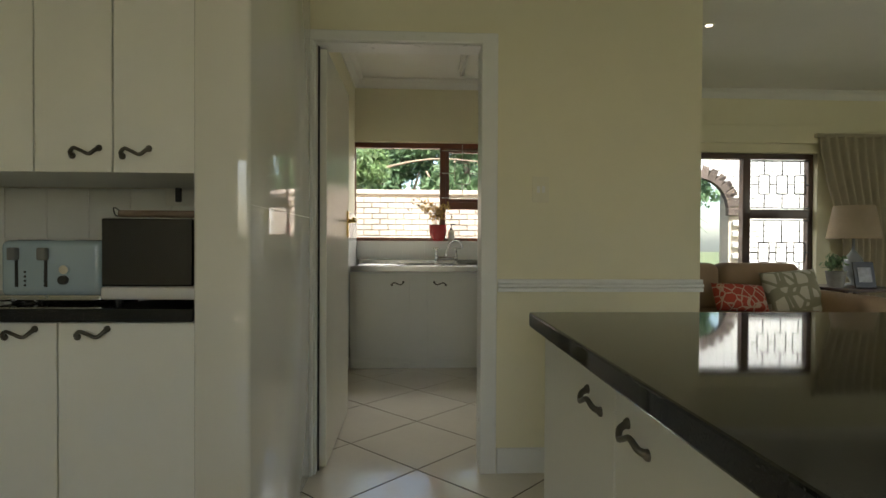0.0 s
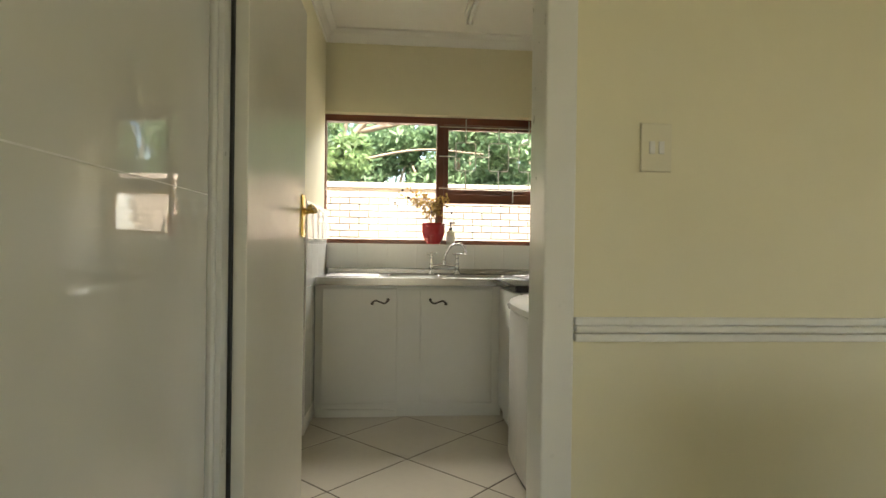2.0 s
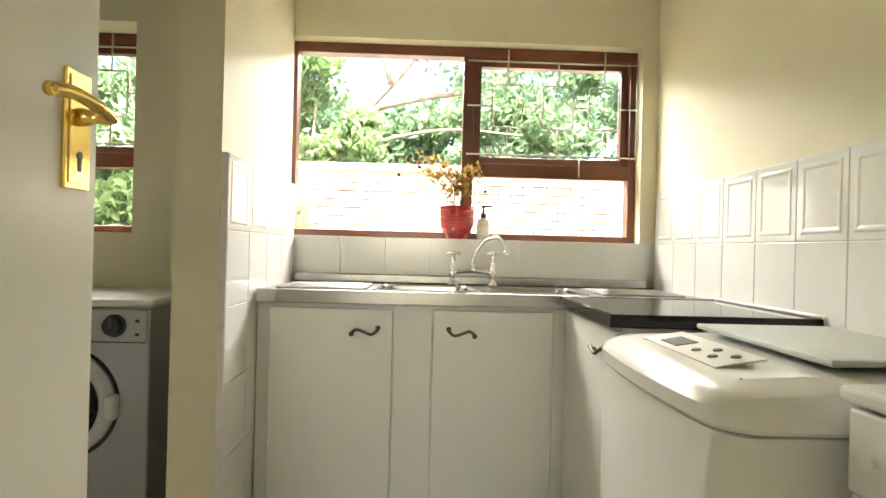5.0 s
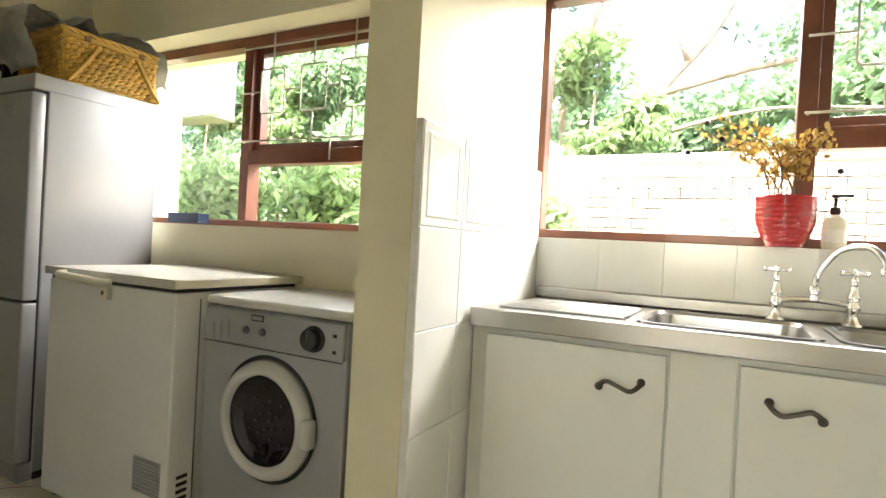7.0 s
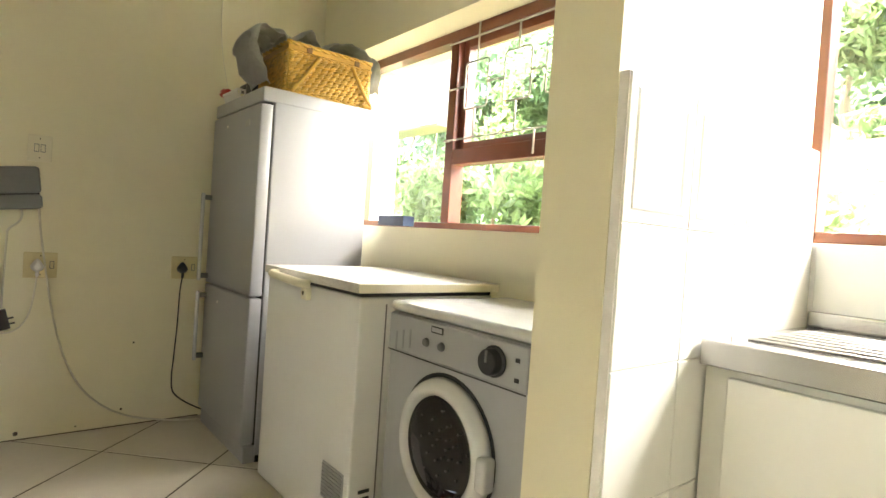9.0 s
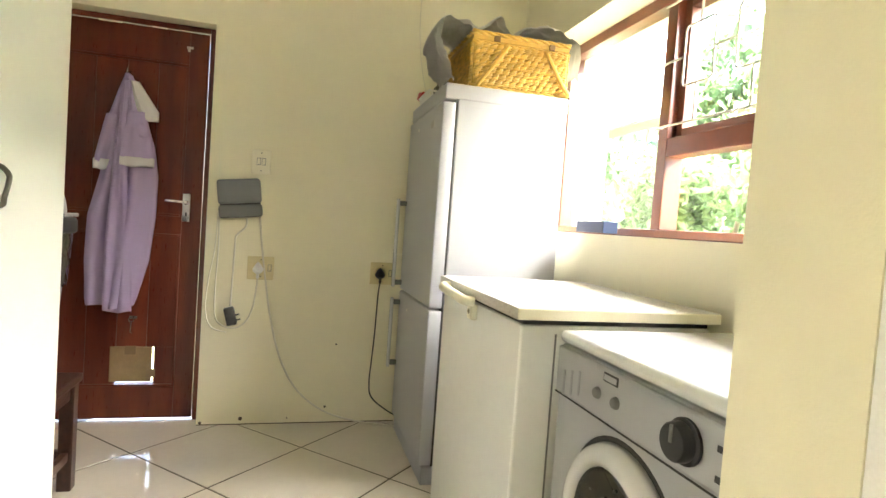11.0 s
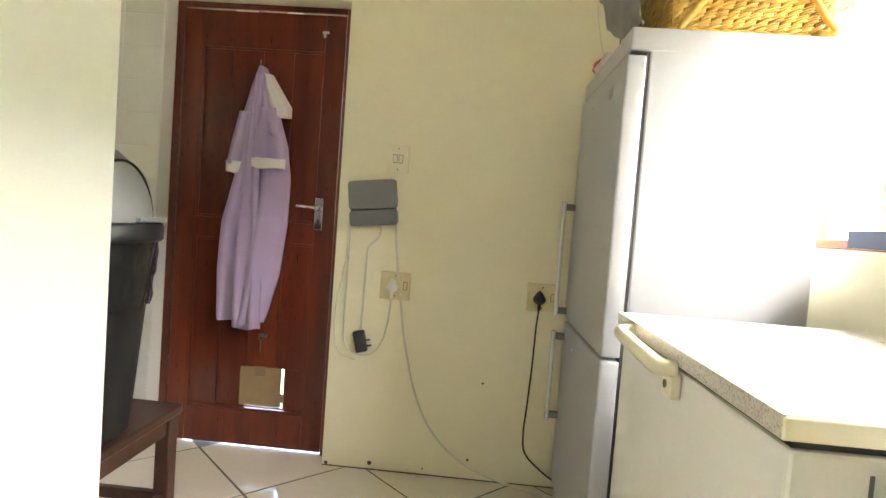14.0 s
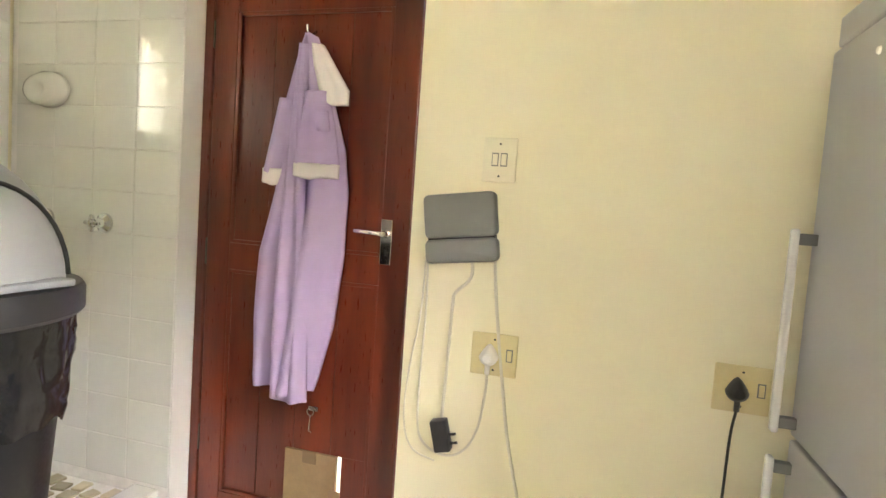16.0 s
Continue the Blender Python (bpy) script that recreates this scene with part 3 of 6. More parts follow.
# ---- appliances ----
def rounded_slab(x0, x1, y0, y1, z0, z1, r, steps=6, edge=0.012):
    """A slab with rounded corners in plan and softened top edges."""
    own = bmesh.new()
    rings = []
    for inset, z in ((0.004, z0), (0, z0 + 0.006), (0, z1 - edge), (edge * 0.3, z1 - edge * 0.3), (edge, z1)):
        rr, pts = max(r - inset, 0.004), []
        for cx, cy, st in ((x1 - r, y1 - r, 0), (x0 + r, y1 - r, 90), (x0 + r, y0 + r, 180), (x1 - r, y0 + r, 270)):
            for k in range(steps + 1):
                t = radians(st + 90 * k / steps)
                pts.append(own.verts.new((cx + rr * math.cos(t), cy + rr * math.sin(t), z)))
        rings.append(pts)
    n = len(rings[0])
    for p, q in zip(rings, rings[1:]):
        for k in range(n):
            own.faces.new((p[k], p[(k + 1) % n], q[(k + 1) % n], q[k]))
    own.faces.new(rings[0])
    own.faces.new(rings[-1])
    return own


# top-loading washing machine
wm = thing("washing_machine", (1.05, 3.85, 0), "white top-loading washing machine with a rounded grey-marked panel", "washing machine")
def bowed(bm):
    """Bulges the machine's front, which faces the room."""
    for v in bm.verts:
        k = max(0.0, min(1.0, (1.1 - v.co.x) / 0.3))
        v.co.x += k * (0.022 * ((v.co.y - 3.835) / 0.31) ** 2)
    return bm


def slab_fine(*a):
    own = rounded_slab(*a)
    bmesh.ops.subdivide_edges(own, edges=[e for e in own.edges if abs(e.verts[0].co.y - e.verts[1].co.y) > 0.3], cuts=8)
    return bowed(own)


part("body", slab_fine(0.735, 1.36, 3.52, 4.15, 0.025, 0.775, 0.055), APPL, wm, smooth="angle")
part("base", slab_fine(0.745, 1.35, 3.53, 4.14, 0.0, 0.024, 0.05), RUBBER, wm)
own = bmesh.new()
rings = []
for inset, z in ((0.0, 0.777), (-0.008, 0.785), (-0.008, 0.83), (0.004, 0.852), (0.03, 0.862), (0.075, 0.868)):
    pts = []
    r = 0.07
    for cx, cy, st in ((1.36 - r, 4.15 - r, 0), (0.735 + r, 4.15 - r, 90), (0.735 + r, 3.52 + r, 180), (1.36 - r, 3.52 + r, 270)):
        for k in range(7):
            t = radians(st + 15 * k)
            px, py = cx + (r - inset) * math.cos(t), cy + (r - inset) * math.sin(t)
            dip = 0.0 if z < 0.8 else -0.030 * max(0.0, (0.98 - px) / 0.25) ** 1.4 * (z - 0.777) / 0.09
            pts.append(own.verts.new((px, py, z + dip)))
    rings.append(pts)
for p, q in zip(rings, rings[1:]):
    for k in range(28):
        own.faces.new((p[k], p[(k + 1) % 28], q[(k + 1) % 28], q[k]))
own.faces.new(rings[0])
own.faces.new(rings[-1])
bmesh.ops.subdivide_edges(own, edges=[e for e in own.edges if abs(e.verts[0].co.y - e.verts[1].co.y) > 0.3], cuts=8)
part("top_cover", bowed(own), APPL, wm, smooth="angle")
part("lid", box(0.98, 1.33, 3.60, 4.08, 0.869, 0.882, 0.006), mat("smoky_lid_plastic", (0.50, 0.55, 0.50), 0.12, 0, 0.03), wm, "translucent pale green lid")
panel_tilt = Matrix.Translation((0.860, 3.84, 0.857)) @ Matrix.Rotation(radians(-9.5), 4, "Y")
for x0, x1, y0, y1, m, nm in ((-0.045, 0.055, -0.17, 0.17, WHITEPL, "control_panel"),):
    bm = box(x0, x1, y0, y1, 0.0, 0.004, 0.0015)
    bmesh.ops.transform(bm, matrix=panel_tilt, verts=bm.verts)
    cp = part(nm, bm, m, wm)
bm = box(-0.025, 0.025, 0.03, 0.11, 0.004, 0.0055)
bmesh.ops.transform(bm, matrix=panel_tilt, verts=bm.verts)
part("display", bm, BLACK, cp, "small dark display")
for k, (u, v) in enumerate(((-0.01, -0.03), (0.02, -0.06), (-0.012, -0.10), (0.018, -0.13))):
    bm = lathe([(0, 0), (0.010, 0), (0.009, 0.003), (0, 0.0034)], (0, 0, 0), 16)
    bmesh.ops.transform(bm, matrix=panel_tilt @ Matrix.Translation((u, v, 0.004)), verts=bm.verts)
    part("button", bm, GREYBOX, cp, "grey oval push button")

# dishwasher beside it, half hidden by the doorway
dw = thing("dishwasher", (1.20, 3.1, 0), "white dishwasher with a plain front panel", "dishwasher")
part("body", box(0.93, 1.38, 2.88, 3.47, 0.02, 0.845, 0.004), APPL, dw)
part("top", box(0.90, 1.385, 2.87, 3.48, 0.847, 0.872, 0.008, 3), APPL, dw)
fp = part("control_strip", box(0.905, 0.93, 2.885, 3.465, 0.72, 0.842, 0.006), APPL, dw)
part("door", box(0.912, 0.93, 2.885, 3.465, 0.10, 0.715, 0.004), APPL, dw)
part("knob", lathe([(0, 0), (0.012, 0), (0.011, 0.008), (0, 0.009)], (0.905, 3.42, 0.775), 14, "-x"), WHITEPL, fp)

# tumble dryer
DF = 4.665
dr = thing("tumble_dryer", (-0.96, 4.93, 0), "silver-grey front-loading tumble dryer with a round dark door", "tumble dryer")
part("body", box(-1.285, -0.69, DF, 5.18, 0.02, 0.816, 0.006), DRYERGREY, dr)
part("top", box(-1.29, -0.678, DF - 0.008, 5.185, 0.818, 0.850, 0.016, 4), DRYERTOP, dr, smooth="angle")
cp = part("control_panel", box(-1.28, -0.695, DF - 0.012, DF + 0.002, 0.700, 0.813, 0.006), DRYERGREY, dr)
part("panel_line", box(-1.277, -0.698, DF - 0.0135, DF - 0.011, 0.697, 0.700), RUBBER, dr)
kb = part("knob", lathe([(0, 0), (0.040, 0), (0.040, 0.006), (0.034, 0.009), (0.033, 0.026), (0.030, 0.03), (0, 0.031)], (-0.806, DF - 0.012, 0.757), 28, "-y"), BLACK, cp, "round black programme knob", smooth="angle")
part("pointer", box(-0.809, -0.803, DF - 0.0455, DF - 0.042, 0.757, 0.787), GREYBOX, kb)
for x in (-1.085, -1.015):
    part("button", lathe([(0, 0), (0.013, 0), (0.013, 0.003), (0.010, 0.009), (0, 0.010)], (x, DF - 0.012, 0.752), 16, "-y"), GREYBOX, cp, smooth="angle")
for z in (0.722, 0.770):
    part("indicator", box(-0.735, -0.722, DF - 0.0142, DF - 0.012, z, z + 0.010), BLACK, cp)
bm = box(-1.065, -1.012, DF - 0.0142, DF - 0.012, 0.784, 0.804, 0.0008)
part("badge", bm, BLACK, cp, "small dark oval maker's badge")
part("badge_face", box(-1.061, -1.016, DF - 0.0150, DF - 0.0143, 0.788, 0.800), SILVER, cp)
FAINT = mat("faint_print", (0.34, 0.35, 0.35), 0.4)
for k in range(3):
    part("marking", box(-1.24 + k * 0.035, -1.232 + k * 0.035, DF - 0.0135, DF - 0.0122, 0.70 + 0.01 * k, 0.76 + 0.008 * k), FAINT, cp, "faint printed marks")
dcx, dcz = -0.990, 0.478
rim = part("door_ring", lathe([(0.140, 0.012), (0.146, 0.034), (0.158, 0.040), (0.174, 0.034), (0.186, 0.018), (0.190, 0.0), (0.140, 0.0)], (dcx, DF, dcz), 48, "-y"), DRYERTOP, dr, "pale grey ring of the round door", smooth=True)
part("door_glass", lathe([(0.142, 0.006), (0.141, 0.022), (0.13, 0.016), (0.09, 0.008), (0, 0.004)], (dcx, DF, dcz), 48, "-y"), DARKGLASS, rim, "dark tinted door window", smooth=True)
part("door_gasket", lathe([(0.188, 0.0), (0.198, 0.004), (0.202, 0.0)], (dcx, DF, dcz), 48, "-y"), RUBBER, dr, smooth=True)
part("door_grip", box(dcx + 0.165, dcx + 0.205, DF - 0.042, DF, dcz - 0.05, dcz + 0.04, 0.012, 3), DRYERTOP, rim, smooth="angle")
bm = bmesh.new()
for k in range(26):
    a = k * 2.4
    r = 0.02 + 0.0042 * k
    bmesh.ops.create_uvsphere(bm, u_segments=6, v_segments=4, radius=0.0035, matrix=Matrix.Translation((dcx + r * math.cos(a), DF - 0.012, dcz + r * math.sin(a))))
part("drum_perforation", bm, mat("dull_drum_dots", (0.05, 0.045, 0.04), 0.5), rim, "faint perforations of the drum behind the glass", kind="stuff")
for x in (-1.25, -0.73):
    for y in (4.70, 5.14):
        part("foot", lathe([(0, 0), (0.02, 0), (0.02, 0.02), (0, 0.02)], (x, y, 0), 12), RUBBER, dr)

# chest freezer
FF = 4.565
fz = thing("chest_freezer", (-1.67, 4.85, 0), "white chest freezer with a speckled laminate lid", "freezer")
part("body", box(-2.055, -1.318, FF, 5.13, 0.03, 0.852, 0.006), APPL, fz)
part("seal", box(-2.05, -1.322, FF + 0.005, 5.125, 0.853, 0.866), RUBBER, fz, "dark rubber lid seal")
LIDTOP = speckled("speckled_lid_laminate", (0.62, 0.60, 0.54), (0.40, 0.37, 0.32), 0.3, 240.0, 0.56)
lid = part("lid", box(-2.062, -1.300, FF - 0.018, 5.15, 0.867, 0.896, 0.003), IVORY, fz, "ivory-edged freezer lid")
part("lid_top", box(-2.059, -1.303, FF - 0.0185, 5.147, 0.869, 0.8975, 0.001), LIDTOP, lid, "grey speckled laminate lid surface")
hb = curve([(-1.92, FF - 0.016, 0.876), (-1.91, FF - 0.045, 0.874), (-1.86, FF - 0.052, 0.872), (-1.70, FF - 0.052, 0.866), (-1.655, FF - 0.045, 0.862), (-1.645, FF - 0.016, 0.860)], 5)
part("handle", tube(hb, 0.016, 10), IVORY, fz, "ivory bow handle", smooth=True)
lk = part("lock", box(-1.70, -1.655, FF - 0.022, FF, 0.80, 0.85, 0.005), IVORY, fz)
part("keyhole", lathe([(0, 0), (0.008, 0), (0.008, 0.002), (0, 0.002)], (-1.678, FF - 0.022, 0.825), 12, "-y"), STEEL, lk)
gr = part("grille", box(-1.49, -1.35, FF - 0.004, FF, 0.165, 0.285, 0.002), DRYERGREY, fz, "grey ventilation grille")
for k in range(9):
    part("slat", box(-1.485, -1.355, FF - 0.008, FF - 0.004, 0.171 + k * 0.0125, 0.178 + k * 0.0125), FAINT, gr)
part("corner_seam", box(-1.3185, -1.3165, 4.66, 4.665, 0.05, 0.83), GREYBOX, fz)
for k in range(8):
    part("side_vent", box(-1.3185, -1.314, 4.60, 4.64, 0.06 + k * 0.024, 0.07 + k * 0.024), RUBBER, fz)
for x in (-2.02, -1.34):
    for y in (4.62, 5.08):
        part("foot", lathe([(0, 0), (0.025, 0), (0.025, 0.03), (0, 0.03)], (x, y, 0), 12), RUBBER, fz)

# fridge freezer
RF = 4.56
fg = thing("fridge_freezer", (-2.52, 4.9, 0), "silver two-door fridge freezer with long bar handles", "fridge")
part("body", box(-2.875, -2.222, RF + 0.052, 5.10, 0.03, 1.655, 0.006), SILVER, fg)
part("top_cap", box(-2.877, -2.220, RF - 0.002, 5.102, 1.597, 1.662, 0.006), SILVER, fg)
part("gasket", box(-2.872, -2.2245, RF + 0.044, RF + 0.0525, 0.08, 1.594), RUBBER, fg)
for z0, z1, hz0, hz1 in ((0.742, 1.588, 0.752, 1.205), (0.085, 0.733, 0.335, 0.697)):
    d = part("door", box(-2.875, -2.222, RF - 0.01, RF + 0.046, z0, z1, 0.008, 3), SILVER, fg, smooth="angle")
    part("handle", box(-2.858, -2.833, RF - 0.060, RF - 0.044, hz0, hz1, 0.006, 3), DRYERTOP, d, "long pale bar handle", smooth="angle")
    for z in (hz0 + 0.012, hz1 - 0.035):
        part("handle_foot", box(-2.856, -2.835, RF - 0.046, RF - 0.008, z, z + 0.025, 0.003), GREYBOX, d)
    part("rivet", lathe([(0, 0), (0.008, 0), (0.006, 0.004), (0, 0.005)], (-2.65, RF - 0.01, z1 - 0.06 if z0 > 0.5 else z0 + 0.58), 12, "-y"), WHITEPL, d)
part("badge", box(-2.40, -2.345, RF - 0.0125, RF - 0.010, 1.50, 1.53, 0.001), DRYERTOP, fg)
part("plinth", box(-2.87, -2.226, RF + 0.005, RF + 0.06, 0.0, 0.075, 0.004), SILVER, fg)
part("base_strip", box(-2.87, -2.226, RF + 0.06, 5.09, 0.0, 0.03), RUBBER, fg)


# ---- laundry: back door, coat, bench, bin, shower corner ----
DX = -3.062
d2 = thing("door_2", (DX, 3.16, 0), "worn mahogany-stained panelled back door with a patched pet flap", "door", kind="structure")
bm = box(-3.19, -3.056, 2.787, 2.820, 0, 1.976, 0.003)
box(-3.19, -3.056, 3.548, 3.580, 0, 1.976, 0.003, bm=bm)
box(-3.19, -3.056, 2.820, 3.548, 1.950, 1.976, 0.003, bm=bm)
part("door_frame", bm, DOORWOOD, d2)
y0, y1, zt = 2.823, 3.545, 1.946
part("back_board", box(DX - 0.042, DX - 0.031, y0, y1, 0.375, zt), DOORWOOD, d2)
bm = box(DX - 0.042, DX - 0.031, y0, 3.162, 0.012, 0.374)
box(DX - 0.042, DX - 0.031, 3.352, y1, 0.012, 0.374, bm=bm)
box(DX - 0.042, DX - 0.031, 3.162, 3.352, 0.012, 0.186, bm=bm)
part("back_board", bm, DOORWOOD, d2)
for nm, a, b, c, d in (("stile", y0, 2.909, 0.012, zt), ("stile", 3.455, y1, 0.012, zt)):
    part(nm, box(DX - 0.04, DX, a, b, c, d, 0.003), DOORWOOD, d2)
for c, d in ((0.012, 0.172), (0.945, 1.035), (1.79, zt)):
    part("rail", box(DX - 0.04, DX - 0.001, 2.909, 3.455, c, d, 0.003), DOORWOOD, d2)
for c, d in ((0.172, 0.945), (1.035, 1.79)):
    n = 4
    w = (3.455 - 2.909) / n
    for k in range(n):
        if c < 0.5 and k in (2, 3):
            part("panel_board", box(DX - 0.03, DX - 0.014, 2.909 + k * w, 2.909 + (k + 1) * w - 0.002, 0.372, d, 0.0015), DOORWOOD, d2)
            continue
        part("panel_board", box(DX - 0.03, DX - 0.014, 2.909 + k * w, 2.909 + (k + 1) * w - 0.002, c, d, 0.0015), DOORWOOD, d2)
    bm = box(DX - 0.014, DX - 0.002, 2.909, 2.921, c, d, 0.003)
    box(DX - 0.014, DX - 0.002, 3.443, 3.455, c, d, 0.003, bm=bm)
    box(DX - 0.014, DX - 0.002, 2.921, 3.443, c, c + 0.012, 0.003, bm=bm)
    box(DX - 0.014, DX - 0.002, 2.921, 3.443, d - 0.012, d, 0.003, bm=bm)
    part("bead", bm, DOORWOOD, d2)
part("panel_board", box(DX - 0.03, DX - 0.014, 3.362, 3.455, 0.172, 0.372), DOORWOOD, d2)
BOARD = mat("brown_fibre_board", (0.30, 0.21, 0.11), 0.7, 0, 0.18, 14.0, 0.2, 60)
flap = part("pet_flap", box(DX - 0.02, DX - 0.004, 3.158, 3.346, 0.196, 0.372, 0.002), BOARD, d2, "brown board patching the pet flap opening")
part("tape", box(DX - 0.004, DX - 0.001, 3.225, 3.275, 0.335, 0.378, 0.001), mat("brown_tape", (0.22, 0.15, 0.08), 0.5), flap, "strip of brown tape")
part("tape", box(DX - 0.004, DX - 0.001, 3.325, 3.366, 0.222, 0.262, 0.001), mat("tan_tape", (0.26, 0.18, 0.10), 0.5), flap)
for zz in (0.35, 1.0, 1.72):
    part("hinge", box(DX - 0.006, DX + 0.004, 2.810, 2.824, zz - 0.045, zz + 0.045, 0.002), PEWTER, d2)
hp = part("handle_plate", box(DX, DX + 0.005, 3.455, 3.492, 1.012, 1.152, 0.002), CHROME, d2, "chrome lever backplate")
bm = lathe([(0, 0), (0.012, 0), (0.009, 0.01), (0.008, 0.042), (0, 0.043)], (DX + 0.005, 3.474, 1.108), 14, "x")
tube([(DX + 0.044, 3.474, 1.108), (DX + 0.046, 3.44, 1.110), (DX + 0.046, 3.385, 1.112)], 0.007, 8, bm=bm)
part("lever", bm, CHROME, hp, "chrome lever", smooth=True)
part("keyhole", box(DX + 0.0045, DX + 0.0062, 3.471, 3.477, 1.04, 1.058), BLACK, hp)
WHITEMARK = mat("chipped_paint_marks", (0.62, 0.58, 0.52), 0.7)
for y, z, w, h in ((3.44, 1.865, 0.03, 0.012), (3.445, 1.85, 0.012, 0.02), (3.05, 1.942, 0.10, 0.007), (3.28, 1.944, 0.07, 0.006)):
    part("paint_chip", box(DX, DX + 0.0012, y, y + w, z, z + h, 0.0005), WHITEMARK, d2, "flake of chipped white paint")

ck = thing("cupboard_key", (DX + 0.004, 3.255, 0.47), "small steel padlock hasp with a key on the back door", "hasp")
bm = tube([(DX + 0.006, 3.25 + 0.012 * math.cos(a), 0.512 + 0.012 * math.sin(a)) for a in [k * math.pi / 6 for k in range(12)]], 0.0025, 6, closed=True)
tube([(DX + 0.006, 3.25, 0.50), (DX + 0.007, 3.247, 0.45), (DX + 0.007, 3.258, 0.445)], 0.0025, 6, bm=bm)
box(DX, DX + 0.005, 3.24, 3.275, 0.515, 0.53, 0.001, bm=bm)
part("key", bm, STEEL, ck, smooth=True)

# lilac overall on a hook
LILAC = mat("lilac_cotton", (0.54, 0.43, 0.68), 0.85, 0, 0.05, 10.0, 0.25, 500.0, alpha_trans=0.12)
WHITECLOTH = mat("white_cotton_trim", (0.78, 0.76, 0.76), 0.85, 0, 0.04, 14.0, 0.2, 500.0)


def cloth(rows, folds, depth, x, phase=0.0, seg=40):
    """A hanging sheet: rows of (z, y0, y1); folds run down it and deepen towards the hem. Gives it a back, so that it has body."""
    own = bmesh.new()
    front, back = [], []
    n = len(rows)
    zs = []
    for i in range(n - 1):
        for k in range(6):
            f = k / 6
            zs.append(tuple(a + (b - a) * f for a, b in zip(rows[i], rows[i + 1])))
    zs.append(rows[-1])
    for i, (z, a, b) in enumerate(zs):
        fr, bk = [], []
        g = 0.25 + 0.75 * i / len(zs)
        for k in range(seg + 1):
            u = k / seg
            bulge = math.sin(math.pi * u) ** 0.6
            w = depth * (0.35 * bulge + g * 0.4 * math.sin(folds * 2 * math.pi * u + phase + 0.6 * math.sin(3 * z)) * bulge + 0.12 * noise.noise((u * 5, z * 3, phase)))
            yy = a + (b - a) * u
            fr.append(own.verts.new((x + 0.018 + w, yy, z + 0.006 * math.sin(7 * u + phase) * (i == len(zs) - 1))))
            bk.append(own.verts.new((x + 0.004, yy, z)))
        front.append(fr)
        back.append(bk)
    for p, q in ((front, 1), (back, 0)):
        for r0, r1 in zip(p, p[1:]):
            for k in range(seg):
                own.faces.new((r0[k], r0[k + 1], r1[k + 1], r1[k]))
    for i in range(len(zs) - 1):
        for k in (0, seg):
            own.faces.new((front[i][k], front[i + 1][k], back[i + 1][k], back[i][k]))
    for k in range(seg):
        own.faces.new((front[0][k], front[0][k + 1], back[0][k + 1], back[0][k]))
        own.faces.new((front[-1][k], front[-1][k + 1], back[-1][k + 1], back[-1][k]))
    return own


ov = thing("overall", (-3.016, 3.186, 1.70), "lilac cotton overall with white collar hanging on the door", "overall")
part("body", cloth([(1.70, 3.184, 3.208), (1.62, 3.151, 3.241), (1.50, 3.111, 3.276), (1.36, 3.101, 3.321), (1.22, 3.086, 3.341), (1.02, 3.041, 3.338), (0.80, 3.036, 3.316), (0.62, 3.044, 3.271), (0.58, 3.051, 3.256)], 1.7, 0.12, DX, 0.4), LILAC, ov, smooth=True)
part("front_panel", cloth([(1.66, 3.186, 3.211), (1.45, 3.166, 3.211), (1.2, 3.151, 3.221), (0.9, 3.136, 3.246), (0.56, 3.136, 3.261)], 1.1, 0.055, DX + 0.05, 1.2, 24), LILAC, ov, smooth=True)
part("sleeve", cloth([(1.52, 3.211, 3.286), (1.42, 3.201, 3.311), (1.315, 3.186, 3.331), (1.30, 3.186, 3.331)], 1.2, 0.05, DX + 0.055, 2.0, 20), LILAC, ov, smooth=True)
part("sleeve", cloth([(1.50, 3.116, 3.171), (1.38, 3.091, 3.161), (1.27, 3.071, 3.141)], 1.0, 0.04, DX + 0.045, 0.3, 14), LILAC, ov, smooth=True)
part("cuff", cloth([(1.305, 3.184, 3.333), (1.262, 3.184, 3.333)], 1.2, 0.052, DX + 0.058, 2.0, 20), WHITECLOTH, ov, "white cuff band", smooth=True)
part("cuff", cloth([(1.285, 3.069, 3.144), (1.238, 3.071, 3.136)], 1.0, 0.042, DX + 0.048, 0.3, 14), WHITECLOTH, ov, smooth=True)
part("collar", cloth([(1.665, 3.211, 3.248), (1.60, 3.218, 3.291), (1.53, 3.241, 3.338), (1.485, 3.271, 3.338)], 0.7, 0.05, DX + 0.03, 1.0, 16), WHITECLOTH, ov, "pointed white collar", smooth=True)
part("pocket_flap", cloth([(1.46, 3.256, 3.301), (1.40, 3.271, 3.311)], 0.5, 0.02, DX + 0.085, 0, 8), LILAC, ov, smooth=True)
hk = thing("coat_hook", (DX, 3.196, 1.70), "small steel coat hook behind the overall", "hook")
part("hook", tube(curve([(DX, 3.196, 1.72), (DX + 0.03, 3.196, 1.70), (DX + 0.05, 3.196, 1.705), (DX + 0.055, 3.196, 1.725)], 4), 0.004, 8), STEEL, hk, smooth=True)

# tall cupboard
tc = thing("tall_cupboard", (-1.2, 3.07, 0), "tall white painted cupboard with a slim wavy handle", "cupboard")
part("carcass", box(-1.825, -0.62, 2.765, 3.35, 0.0, 2.25), LAMINATE, tc)
for a, b, hx in ((-1.828, -1.225, -1.447), (-1.218, -0.618, None)):
    d = part("door", box(a, b, 3.352, 3.372, 0.07, 2.245, 0.003), LAMINATE, tc)
    if hx:
        s_handle(hx, 3.372, 1.105, 0.086, d, "y", True, -1)

